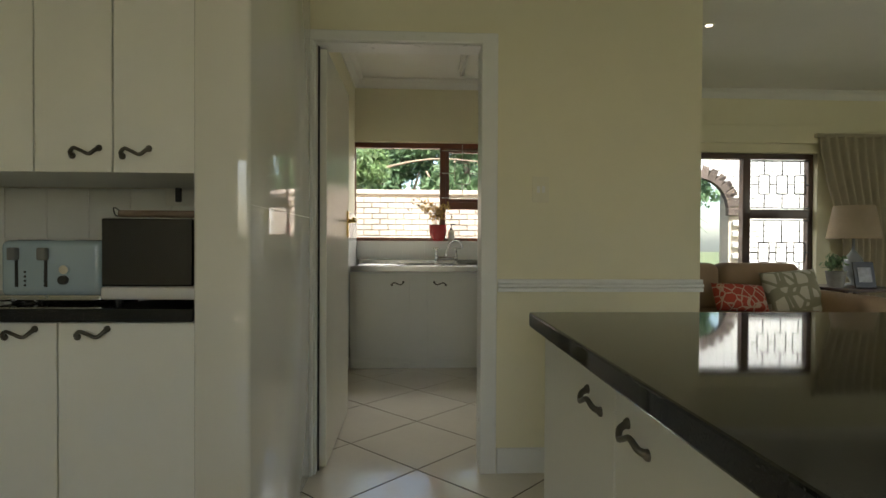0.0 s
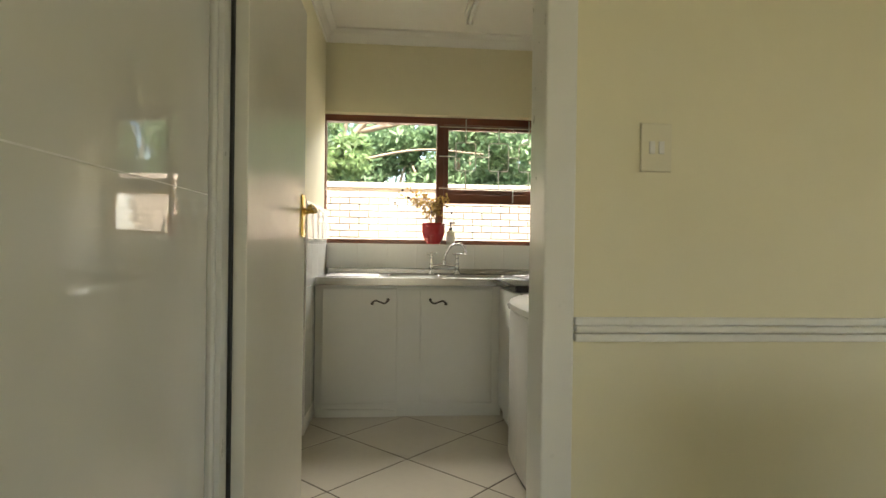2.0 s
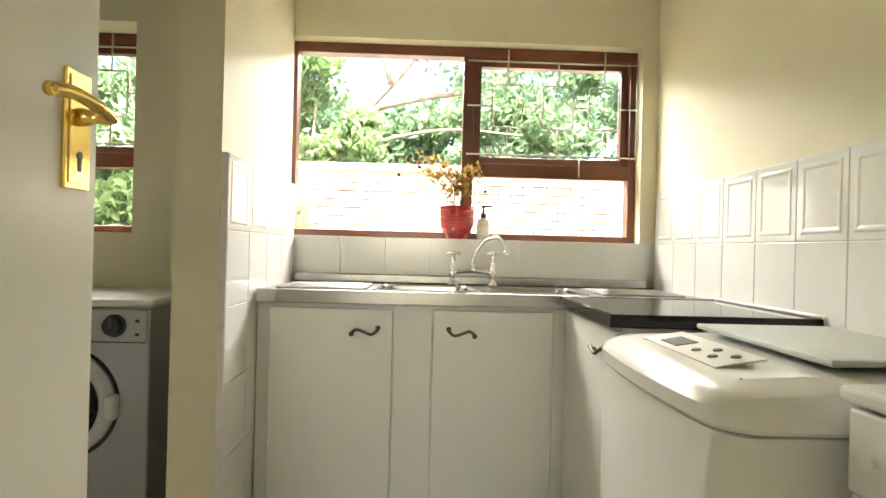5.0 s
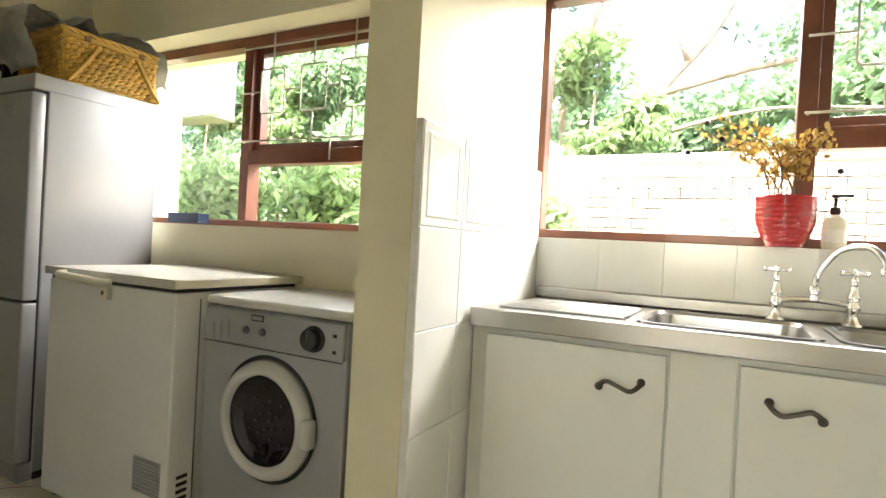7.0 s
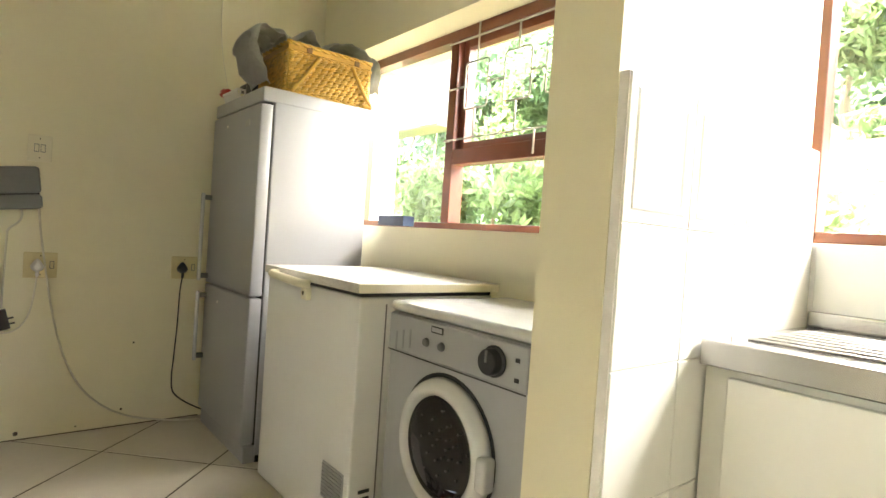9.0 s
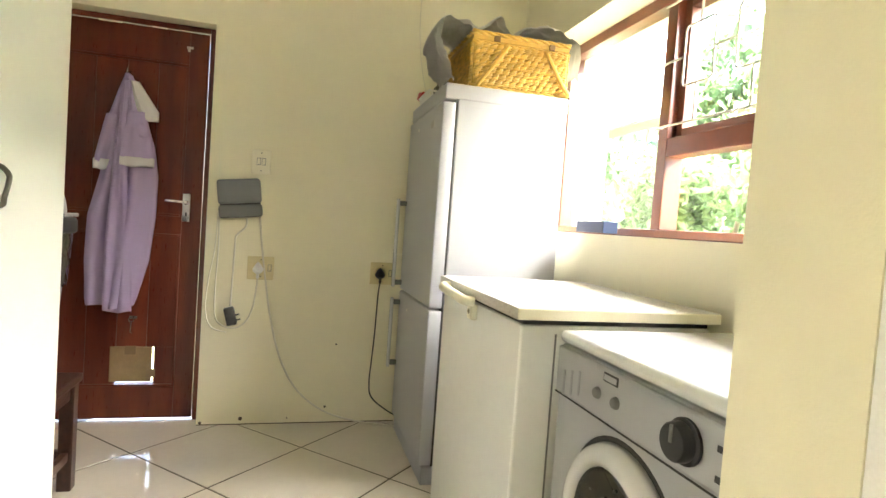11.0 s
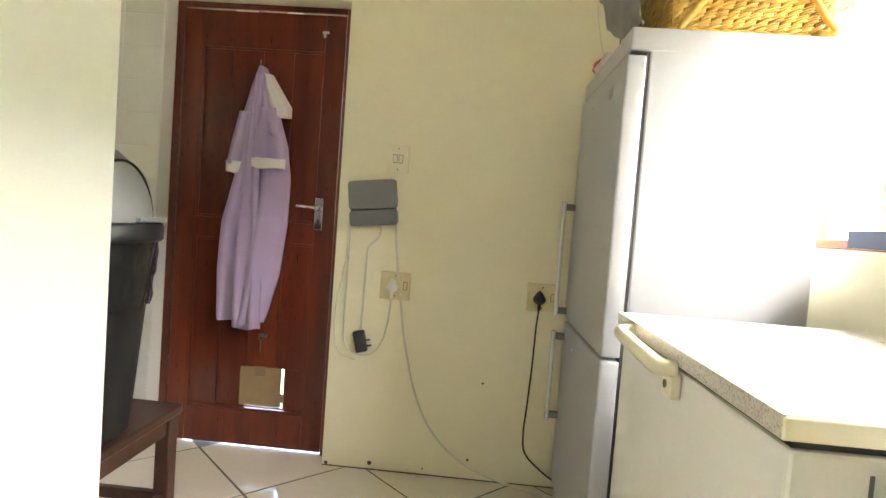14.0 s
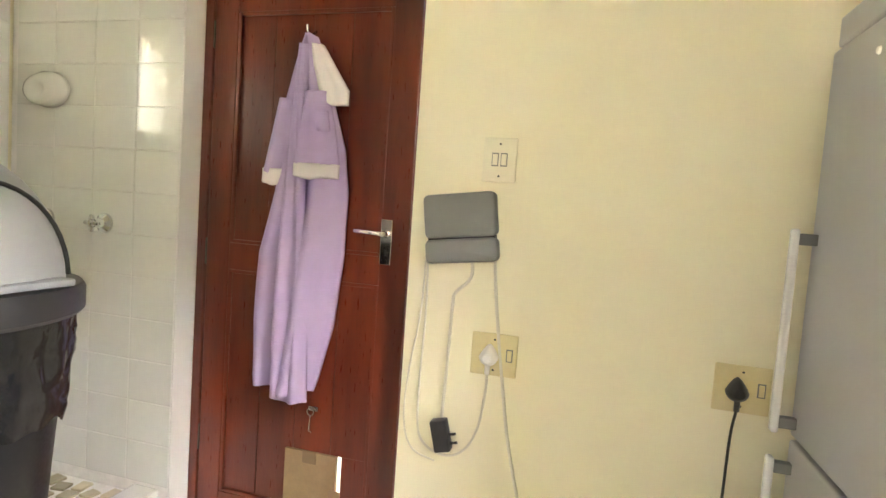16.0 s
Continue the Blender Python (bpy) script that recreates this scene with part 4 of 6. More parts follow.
# bench with the bin on it
be = thing("bench", (-2.1, 3.06, 0), "dark-stained wooden bench beside the tall cupboard", "bench")
top = rounded_slab(-2.385, -1.86, 2.86, 3.265, 0.405, 0.435, 0.012, 3, 0.006)
part("seat", top, BENCHWOOD, be)
for x, y in ((-2.35, 3.23), (-2.35, 2.895), (-1.90, 3.23), (-1.90, 2.895)):
    part("leg", box(x - 0.024, x + 0.024, y - 0.024, y + 0.024, 0, 0.404, 0.004), BENCHWOOD, be)
part("apron", box(-2.326, -1.924, 3.222, 3.242, 0.345, 0.404, 0.002), BENCHWOOD, be)
part("apron", box(-2.36, -2.342, 2.919, 3.206, 0.345, 0.404, 0.002), BENCHWOOD, be)
part("stretcher", box(-2.326, -1.924, 3.218, 3.242, 0.115, 0.15, 0.002), BENCHWOOD, be)
part("stretcher", box(-2.362, -2.338, 2.919, 3.206, 0.115, 0.15, 0.002), BENCHWOOD, be)

BINBLACK = mat("black_bin_plastic", (0.010, 0.010, 0.011), 0.45, 0, 0.1, 20.0, spec=0.3)
BAG = mat("black_bin_liner", (0.012, 0.012, 0.013), 0.18, 0, 0.2, 20.0, 0.6, 30.0)
DOME = mat("silver_dome_plastic", (0.33, 0.34, 0.35), 0.42, 0.15, 0.0, 10.0)
bx, by = -2.07, 3.09
bn = thing("dome_bin", (bx, by, 0.435), "black swing bin with a silver domed lid and a black liner", "bin")

bm = lathe([(0, 0.436), (0.150, 0.436), (0.162, 0.45), (0.200, 0.93), (0.203, 0.95), (0, 0.95)], (bx, by, 0), 40)
part("body", bm, BINBLACK, bn, smooth="angle")
own = bmesh.new()
rings = []
for i in range(13):
    z = 0.975 - 0.0145 * i
    r0 = 0.213 - 0.0011 * i
    ring = []
    for k in range(120):
        a = 2 * math.pi * k / 120
        w = 0.006 * noise.noise((5 * math.cos(a), 5 * math.sin(a), i * 0.35)) + 0.005 * noise.noise((14 * math.cos(a) + i * 0.4, 14 * math.sin(a), i * 0.8))
        w *= min(1.0, i / 2.0) * (1 if i < 12 else 0.2)
        dz = 0.022 * noise.noise((4 * math.cos(a), 4 * math.sin(a), 9)) if i > 9 else 0.0
        ring.append(own.verts.new((bx + (r0 + max(w, -0.006)) * math.cos(a), by + (r0 + max(w, -0.006)) * math.sin(a), z + dz)))
    rings.append(ring)
for p, q in zip(rings, rings[1:]):
    for k in range(120):
        own.faces.new((p[k], p[(k + 1) % 120], q[(k + 1) % 120], q[k]))
part("liner", own, BAG, bn, "crumpled black plastic bin liner", smooth=True)
part("rim", lathe([(0.17, 0.975), (0.220, 0.975), (0.226, 0.982), (0.226, 1.015), (0.220, 1.025), (0.17, 1.025)], (bx, by, 0), 48), BLACK, bn, "black lid collar", smooth="angle")
dome = [(0.196, 1.026)] + [(0.196 * math.cos(a), 1.026 + 0.225 * math.sin(a)) for a in [radians(8 * k) for k in range(1, 12)]] + [(0, 1.251)]
part("dome_lid", lathe(dome, (bx, by, 0), 48), DOME, bn, "silver domed lid", smooth=True)
part("flap_edge", tube([(bx + 0.198 * math.cos(a) * 0.72, by + 0.139, 1.026 + 0.226 * math.sin(a) * 0.72) for a in [radians(8 * k) for k in range(0, 23)]], 0.004, 6), BLACK, bn, smooth=True)
part("flap_lip", box(bx - 0.10, bx + 0.02, by + 0.178, by + 0.207, 1.028, 1.040, 0.003), DOME, bn)

# shower corner: glazed tiles, mosaic floor, kerb, taps, soap dish
SHX = -2.957
part("shower_kerb", box(-2.955, -2.45, 2.66, 2.762, 0, 0.20, 0.008), WALLTILE, None, "white tiled shower kerb", kind="structure")
sf = part("shower_floor", box(-2.955, -1.85, 2.066, 2.655, 0.0, 0.165), TILEGROUT, None, "grouted bed of a stone mosaic shower floor", kind="structure")
MOSAIC = mat("pale_stone_chips", (0.50, 0.45, 0.32), 0.45, 0, 0.15, 20.0, 0.2, 50, island=0.4)
own = bmesh.new()
rnd = random.Random(4)
for i in range(16):
    for j in range(9):
        x, y = -2.94 + i * 0.062 + (0.03 if j % 2 else 0), 2.075 + j * 0.064
        if x > -1.98:
            continue
        w, h = rnd.uniform(0.04, 0.056), rnd.uniform(0.04, 0.056)
        n0 = len(own.verts)
        box(x, x + w, y, y + h, 0.163, 0.171 + rnd.uniform(0, 0.003), 0.002, 1, bm=own)
        own.verts.ensure_lookup_table()
        bmesh.ops.rotate(own, cent=(x + w / 2, y + h / 2, 0.17), matrix=Matrix.Rotation(rnd.uniform(-0.25, 0.25), 3, "Z"), verts=own.verts[n0:])
part("mosaic_chips", own, MOSAIC, sf, kind="stuff")
dish = thing("soap_dish", (SHX, 2.25, 1.47), "white ceramic soap dish fixed to the shower tiles", "soap dish")
bm = lathe([(0, 0), (0.085, 0.0), (0.082, 0.02), (0.07, 0.045), (0.045, 0.058), (0.03, 0.05), (0, 0.048)], (SHX + 0.001, 2.25, 1.51), 32, "x")
for v in bm.verts:
    v.co.z = 1.51 + (v.co.z - 1.51) * 0.72 - 0.25 * max(0, v.co.x - SHX - 0.02)
part("bowl", bm, WALLTILE, dish, smooth=True)
for i, y in enumerate((2.50, 2.245)):
    tpn = thing("shower_tap", (SHX, y, 1.07), "chrome shower tap with a small cross handle on the tiles", "tap", "shower taps")
    part("rose", lathe([(0, 0), (0.034, 0), (0.032, 0.008), (0.016, 0.018), (0.014, 0.045), (0, 0.046)], (SHX + 0.001, y, 1.07), 24, "x"), CHROME, tpn, smooth="angle")
    bm = tube([(SHX + 0.052, y - 0.028, 1.07), (SHX + 0.052, y + 0.028, 1.07)], 0.007, 8)
    tube([(SHX + 0.052, y, 1.042), (SHX + 0.052, y, 1.098)], 0.007, 8, bm=bm)
    bmesh.ops.create_uvsphere(bm, u_segments=10, v_segments=6, radius=0.014, matrix=Matrix.Translation((SHX + 0.055, y, 1.07)))
    part("cross_handle", bm, CHROME, tpn, smooth=True)

part("trim_reveal", box(-3.054, -2.9655, 2.7852, 2.789, 0, 1.976, 0.001), WALLTILE, None, "white tiled return beside the back door", kind="structure")

# things on the west wall
WX = -2.974


def plate(name, y, z, w, h, material, label, kind_of="switch"):
    ob = thing(name, (WX, y, z), label, kind_of)
    part("face_plate", box(WX, WX + 0.009, y - w / 2, y + w / 2, z - h / 2, z + h / 2, 0.003), material, ob)
    for dz in (h * 0.36, -h * 0.36):
        part("screw", lathe([(0, 0), (0.003, 0), (0.002, 0.0012), (0, 0.0013)], (WX + 0.009, y, z + dz), 10, "x"), BLACK, ob)
    return ob


sw = plate("light_switch", 3.824, 1.337, 0.092, 0.12, IVORY, "ivory double light switch on the cream wall")
for y in (3.812, 3.836):
    part("rocker_frame", box(WX + 0.009, WX + 0.0105, y - 0.009, y + 0.009, 1.320, 1.356), GREYBOX, sw)
    part("rocker", box(WX + 0.0095, WX + 0.013, y - 0.007, y + 0.007, 1.323, 1.353, 0.001), IVORY, sw)
for y, plug in ((3.849, WHITEPL), (4.467, BLACK)):
    so = plate("wall_socket", y, 0.805, 0.128, 0.118, BEIGE, "yellowed wall socket with a " + ("white" if plug is WHITEPL else "black") + " plug in it", "socket")
    part("switch_frame", box(WX + 0.009, WX + 0.0105, y + 0.034, y + 0.052, 0.79, 0.825), GREYBOX, so)
    part("switch", box(WX + 0.0095, WX + 0.013, y + 0.037, y + 0.049, 0.793, 0.822, 0.001), BEIGE, so)
    pg = thing("wall_plug", (WX + 0.01, y - 0.012, 0.78), ("white" if plug is WHITEPL else "black") + " round-pin plug pushed into the wall socket", "plug")
    bm = lathe([(0, 0), (0.026, 0), (0.026, 0.016), (0.02, 0.03), (0.012, 0.038), (0, 0.04)], (WX + 0.0095, y - 0.012, 0.80), 20, "x")
    for v in bm.verts:
        if v.co.z < 0.80:
            v.co.z = 0.80 + (v.co.z - 0.80) * 0.9
            v.co.y = (y - 0.012) + (v.co.y - y + 0.012) * 1.0
        else:
            v.co.y = (y - 0.012) + (v.co.y - y + 0.012) * (1 - 0.5 * (v.co.z - 0.80) / 0.026)
            v.co.z = 0.80 + (v.co.z - 0.80) * 1.35
    part("body", bm, plug, pg, smooth="angle")
    part("cord_grip", tube([(WX + 0.03, y - 0.012, 0.785), (WX + 0.028, y - 0.012, 0.755)], 0.007, 8), plug, pg, smooth=True)

gb = thing("router_box", (WX, 3.734, 1.15), "grey plastic wall-mounted control box with two flaps", "control box")
tilt = Matrix.Translation((0, 3.734, 1.147)) @ Matrix.Rotation(radians(7), 4, "X") @ Matrix.Translation((0, -3.734, -1.147))
for nm, z0, z1 in (("upper_cover", 1.121, 1.242), ("lower_cover", 1.052, 1.118)):
    own = bmesh.new()
    rr = rounded_slab(-0.1015, 0.1015, z0, z1, 0.0, 0.042 if nm[0] == "u" else 0.046, 0.016, 4, 0.01)
    bmesh.ops.transform(rr, matrix=tilt @ Matrix(((0, 0, 1, WX), (1, 0, 0, 3.734), (0, 1, 0, 0), (0, 0, 0, 1))), verts=rr.verts)
    part(nm, rr, GREYBOX, gb, smooth="angle")
bm = box(WX, WX + 0.03, 3.64, 3.828, 1.06, 1.235)
bmesh.ops.transform(bm, matrix=tilt, verts=bm.verts)
part("back_box", bm, BLACK, gb)

ad = thing("power_adapter", (WX + 0.02, 3.720, 0.55), "black power adapter dangling from its white cord", "adapter")
rot = Matrix.Translation((0, 3.720, 0.56)) @ Matrix.Rotation(radians(14), 4, "X") @ Matrix.Translation((0, -3.720, -0.56))
bm = box(WX + 0.004, WX + 0.04, 3.695, 3.742, 0.515, 0.605, 0.005)
bmesh.ops.transform(bm, matrix=rot, verts=bm.verts)
part("body", bm, BLACK, ad, smooth="angle")
for z in (0.535, 0.56):
    bm = tube([(WX + 0.022, 3.742, z), (WX + 0.022, 3.762, z)], 0.004, 8)
    bmesh.ops.transform(bm, matrix=rot, verts=bm.verts)
    part("pin", bm, BLACK, ad)


def cable(name, pts, r, material, label):
    return part(name, tube(curve(pts, 8), r, 6), material, None, label, smooth=True, category="cable")


cx = WX + 0.008
cable("power_cable", [(cx + 0.02, 3.837, 0.757), (cx, 3.833, 0.70), (cx, 3.82, 0.60), (cx, 3.79, 0.53), (cx, 3.74, 0.498), (cx, 3.68, 0.51), (cx, 3.645, 0.56), (cx, 3.64, 0.70), (cx, 3.645, 0.90), (cx, 3.64, 1.07)], 0.0035, CABLE, "off-white cable looping down from the grey box")
cable("power_cable", [(cx + 0.008, 3.715, 0.61), (cx, 3.718, 0.75), (cx, 3.722, 0.93), (cx, 3.728, 0.965), (cx, 3.762, 1.00), (cx, 3.772, 1.03), (cx, 3.765, 1.07)], 0.0045, CABLE, "off-white kinked cord holding the adapter")
cable("power_cable", [(cx, 3.635, 1.07), (cx, 3.63, 0.9), (cx, 3.605, 0.72), (cx, 3.60, 0.58), (cx, 3.63, 0.50), (cx, 3.70, 0.475)], 0.0025, CABLE, "thin pale cable drooping below the grey box")
cable("power_cable", [(cx, 3.832, 1.07), (cx, 3.845, 0.95), (cx, 3.875, 0.75), (cx, 3.91, 0.55), (cx, 3.97, 0.34), (cx, 4.06, 0.18), (cx + 0.01, 4.20, 0.07), (cx + 0.04, 4.38, 0.02), (cx + 0.1, 4.60, 0.008)], 0.0045, CABLE, "long off-white cable sagging to the floor behind the fridge")
cable("fridge_cable", [(cx + 0.02, 4.455, 0.757), (cx, 4.452, 0.68), (cx, 4.448, 0.5), (cx, 4.44, 0.33), (cx, 4.435, 0.22), (cx, 4.45, 0.14), (cx + 0.02, 4.52, 0.08), (cx + 0.06, 4.62, 0.03)], 0.0038, BLACK, "black fridge cable hanging from its plug")
cable("ceiling_wire", [(cx, 4.66, 1.70), (cx, 4.60, 1.95), (cx, 4.58, 2.2), (cx, 4.60, 2.5)], 0.002, CABLE, "thin wire up the wall above the fridge")
part("wall_foot_line", box(WX - 0.002, WX + 0.001, 3.584, 4.58, 0, 0.0045), GROUT, None, "thin dark line along the foot of the wall", kind="structure")
# small chips in the plaster low on the wall
for cy, cz, cr in ((3.79, 0.030, 0.010), (4.21, 0.085, 0.006), (4.25, 0.42, 0.005), (3.60, 0.012, 0.008), (4.02, 0.028, 0.004)):
    part("wall_chip", lathe([(0, 0), (cr, 0), (cr * 0.8, 0.0012), (0, 0.0014)], (WX - 0.0006, cy, cz), 9, axis="x"), GROUT, None, "small dark chip in the cream plaster", kind="structure")

# ---- on the fridge: basket, cloth, plastic basket with odds and ends ----
WICKER = mat("golden_wicker", (0.68, 0.42, 0.09), 0.4, 0, 0.2, 25.0, 0.2, 90.0, 0.2, island=0.22)
GAPWICK = mat("gap_wicker", (0.36, 0.20, 0.045), 0.8, 0, 0.2, 25.0)
bk = thing("picnic_basket", (-2.45, 4.89, 1.662), "golden wicker picnic basket with a lid and rope handle", "basket")
BX0, BX1, BY0, BY1, BZ0, BZ1 = -2.64, -2.258, 4.672, 5.10, 1.664, 1.895
# solid filler behind the weave, its brown set by how dark gaps look
part("lining", box(BX0 + 0.015, BX1 - 0.015, BY0 + 0.015, BY1 - 0.015, BZ0, BZ1 - 0.01), GAPWICK, bk)
# twill weave: slanting triplets of split cane between the uprights
own = bmesh.new()
rnd = random.Random(17)
NR, RISE = 7, (BZ1 - BZ0 - 0.055) / 7
for face in range(4):
    span = (BY1 - BY0) if face % 2 == 0 else (BX1 - BX0)
    cols = int(span / 0.030)
    step = span / cols
    for r in range(NR):
        for c in range(-1, cols):
            for k in range(3):
                u0 = (c + 0.10 + (0.5 if r % 2 else 0.0)) * step
                u1 = u0 + 1.25 * step
                u0, u1 = max(u0, 0.004), min(u1, span - 0.004)
                if u1 - u0 < 0.01:
                    continue
                z0 = BZ0 + 0.012 + r * RISE + k * RISE * 0.30 + rnd.uniform(-0.001, 0.001)
                pts = []
                for f in (0.0, 0.25, 0.5, 0.75, 1.0):
                    u, out = u0 + (u1 - u0) * f, 0.001 + 0.010 * math.sin(math.pi * f)
                    z = z0 + RISE * (0.62 * f - 0.12)
                    pts.append({0: (BX1 + out, BY0 + u, z), 1: (BX0 + u, BY1 + out, z), 2: (BX0 - out, BY0 + u, z), 3: (BX0 + u, BY0 - out, z)}[face])
                tube(pts, 0.0036, 5, bm=own)
part("weave", own, WICKER, bk, smooth=True, kind="stuff")
own = bmesh.new()
for k in range(15):
    y = BY0 + 0.006 + k * (BY1 - BY0 - 0.012) / 14
    for x in (BX0, BX1):
        tube([(x, y, BZ0), (x, y, BZ1 - 0.035)], 0.0055, 6, bm=own)
for k in range(14):
    x = BX0 + 0.012 + k * (BX1 - BX0 - 0.024) / 13
    for y in (BY0, BY1):
        tube([(x, y, BZ0), (x, y, BZ1 - 0.035)], 0.0055, 6, bm=own)
part("cane_upright", own, WICKER, bk, smooth=True, kind="stuff")
for z, r in ((BZ0 + 0.006, 0.009), (BZ1 - 0.042, 0.008), (BZ1 - 0.004, 0.011)):
    loop = [(BX1 + 0.004, BY0 - 0.004, z), (BX1 + 0.004, BY1 + 0.004, z), (BX0 - 0.004, BY1 + 0.004, z), (BX0 - 0.004, BY0 - 0.004, z)]
    own = bmesh.new()
    for a, b in zip(loop, loop[1:] + loop[:1]):
        n = 26
        for ph in (0, math.pi):
            tube([Vector(a).lerp(Vector(b), k / n) + Vector((0, 0, r * 0.5 * math.cos(k * 1.1 + ph))) + Vector((b[1] - a[1], a[0] - b[0], 0)).normalized() * r * 0.5 * math.sin(k * 1.1 + ph) for k in range(n + 1)], r * 0.6, 5, bm=own)
    part("braided_rim", own, WICKER, bk, smooth=True)
bm = box(BX0 - 0.004, BX1 + 0.004, BY0 - 0.004, BY1 + 0.004, BZ1 - 0.034, BZ1 - 0.012, 0.004)
part("lid_band", bm, mat("split_cane_band", (0.60, 0.36, 0.08), 0.35, 0, 0.12, 20.0, stretch=(1, 8, 20)), bk, "flat cane band")
part("lid", box(BX0, BX1, BY0, BY1, BZ1 - 0.012, BZ1 + 0.010, 0.008), WICKER, bk)
for y in (4.77, 5.02):
    part("clasp", box(BX1 + 0.004, BX1 + 0.010, y - 0.014, y + 0.014, BZ1 - 0.034, BZ1 - 0.008, 0.003), mat("worn_leather", (0.20, 0.12, 0.05), 0.6), bk, "small leather clasp")
own = tube(curve([(BX1 + 0.014, 4.82, BZ1 - 0.045), (BX1 + 0.022, 4.745, BZ0 + 0.08), (BX1 + 0.016, 4.69, BZ0 + 0.005)], 6), 0.009, 8)
part("rope_handle", own, WICKER, bk, smooth=True)
own = tube(curve([(BX1 + 0.014, 4.99, BZ1 - 0.045), (BX1 + 0.024, 5.065, BZ0 + 0.06), (BX1 + 0.03, 5.098, BZ0 + 0.012), (BX1 + 0.012, 5.06, BZ0 + 0.014)], 6), 0.009, 8)
part("rope_handle", own, WICKER, bk, smooth=True)

FABRIC = mat("grey_print_fabric", (0.24, 0.24, 0.22), 0.55, 0, 0.1, 12.0, 0.3, 80)
nt = FABRIC.node_tree
wv = nt.nodes.new("ShaderNodeTexWave")
wv.wave_type, wv.rings_direction = "RINGS", "SPHERICAL"
wv.inputs["Scale"].default_value, wv.inputs["Distortion"].default_value = 24.0, 7.0
rp = nt.nodes.new("ShaderNodeValToRGB")
rp.color_ramp.elements[0].color, rp.color_ramp.elements[1].color = (0.26, 0.26, 0.245, 1), (0.74, 0.73, 0.68, 1)
nt.links.new(wv.outputs["Fac"], rp.inputs["Fac"])
nt.links.new(rp.outputs["Color"], next(n for n in nt.nodes if n.type == "HUE_SAT").inputs["Color"])


def heap(x0, x1, y0, y1, z0, z1, seed, n=28):
    """A loose heap of crumpled cloth."""
    own = bmesh.new()
    bmesh.ops.create_uvsphere(own, u_segments=n * 2, v_segments=n, radius=1.0)
    for v in own.verts:
        d = 1 + 0.34 * noise.noise(v.co * 1.7 + Vector((seed, 0, 0))) + 0.20 * noise.noise(v.co * 4 + Vector((0, seed, 0))) + 0.07 * noise.noise(v.co * 9)
        p = v.co * d
        p = Vector((max(-1, min(1, p.x * 1.1)), max(-1, min(1, p.y * 1.1)), max(-0.9, p.z)))
        v.co = Vector(((x0 + x1) / 2 + p.x * (x1 - x0) / 2, (y0 + y1) / 2 + p.y * (y1 - y0) / 2, (z0 + z1) / 2 + p.z * (z1 - z0) / 2))
    return own


def drape(line, x0, x1, taper, seed, nv=26):
    """A thin crumpled cloth that follows a line of (y, z), narrowing by taper towards its end."""
    line = curve([(0, y, z) for y, z in line], 5)
    own = bmesh.new()
    grid = []
    for i, p in enumerate(line):
        u = i / (len(line) - 1)
        row = []
        for j in range(nv + 1):
            v = j / nv
            q = Vector((x0 + (x1 - x0) * v * (1 - taper * u), p[1], p[2]))
            k = noise.noise(q * 11 + Vector((seed, 0, 0))) * 0.020 + abs(noise.noise(q * 24 + Vector((0, seed, 0)))) * 0.018
            sag = 0.022 * (2 * v - 1) ** 4
            row.append(own.verts.new(q + Vector((0.4 * k, 0.7 * k, k - sag))))
        grid.append(row)
    for p, q in zip(grid, grid[1:]):
        for j in range(nv):
            own.faces.new((p[j], p[j + 1], q[j + 1], q[j]))
    bmesh.ops.solidify(own, geom=own.faces[:], thickness=0.005)
    bmesh.ops.recalc_face_normals(own, faces=own.faces)
    return own


cl = thing("folded_cloth", (-2.50, 4.9, 1.91), "crumpled grey patterned bag and cloth lying over the basket", "cloth")
NYLON = mat("grey_nylon", (0.50, 0.50, 0.48), 0.32, 0, 0.0, 14.0, 0.3, 25.0, rough_vary=0.0)
part("crumpled_bag", drape([(5.13, 1.925), (5.06, 1.955), (4.97, 1.972), (4.90, 1.955), (4.855, 1.925), (4.81, 1.965), (4.775, 1.985), (4.73, 1.945), (4.67, 1.925)], -2.70, -2.264, 0.0, 2.0), NYLON, cl, smooth=True)
part("side_drape", drape([(4.68, 1.925), (4.62, 1.945), (4.55, 1.955), (4.528, 1.90), (4.545, 1.82), (4.572, 1.75), (4.60, 1.705)], -2.262, -2.64, 0.35, 5.0), FABRIC, cl, "cloth with a printed arc pattern", smooth=True)
part("end_drape", drape([(5.11, 1.93), (5.14, 1.90), (5.150, 1.84), (5.145, 1.76)], -2.252, -2.50, 0.45, 9.0), NYLON, cl, smooth=True)

pb = thing("plastic_basket", (-2.76, 4.64, 1.662), "small white slatted plastic basket with odds and ends", "basket")
QX0, QX1, QY0, QY1 = -2.855, -2.665, 4.60, 4.70
part("base", box(QX0, QX1, QY0, QY1, 1.664, 1.668), WHITEPL, pb)
for k in range(9):
    x = QX0 + k * (QX1 - QX0) / 8
    for y, dy in ((QY0, -0.014), (QY1, 0.014)):
        part("slat", tube([(x, y, 1.666), (x, y + dy, 1.722)], 0.0055, 6), WHITEPL, pb)
for k in range(5):
    y = QY0 + k * (QY1 - QY0) / 4
    for x, dx in ((QX0, -0.012), (QX1, 0.012)):
        part("slat", tube([(x, y, 1.666), (x + dx, y, 1.722)], 0.0055, 6), WHITEPL, pb)
part("rim", tube([(QX0 - 0.014, QY0 - 0.015, 1.724), (QX1 + 0.014, QY0 - 0.015, 1.724), (QX1 + 0.014, QY1 + 0.015, 1.724), (QX0 - 0.014, QY1 + 0.015, 1.724)], 0.006, 6, closed=True), WHITEPL, pb)
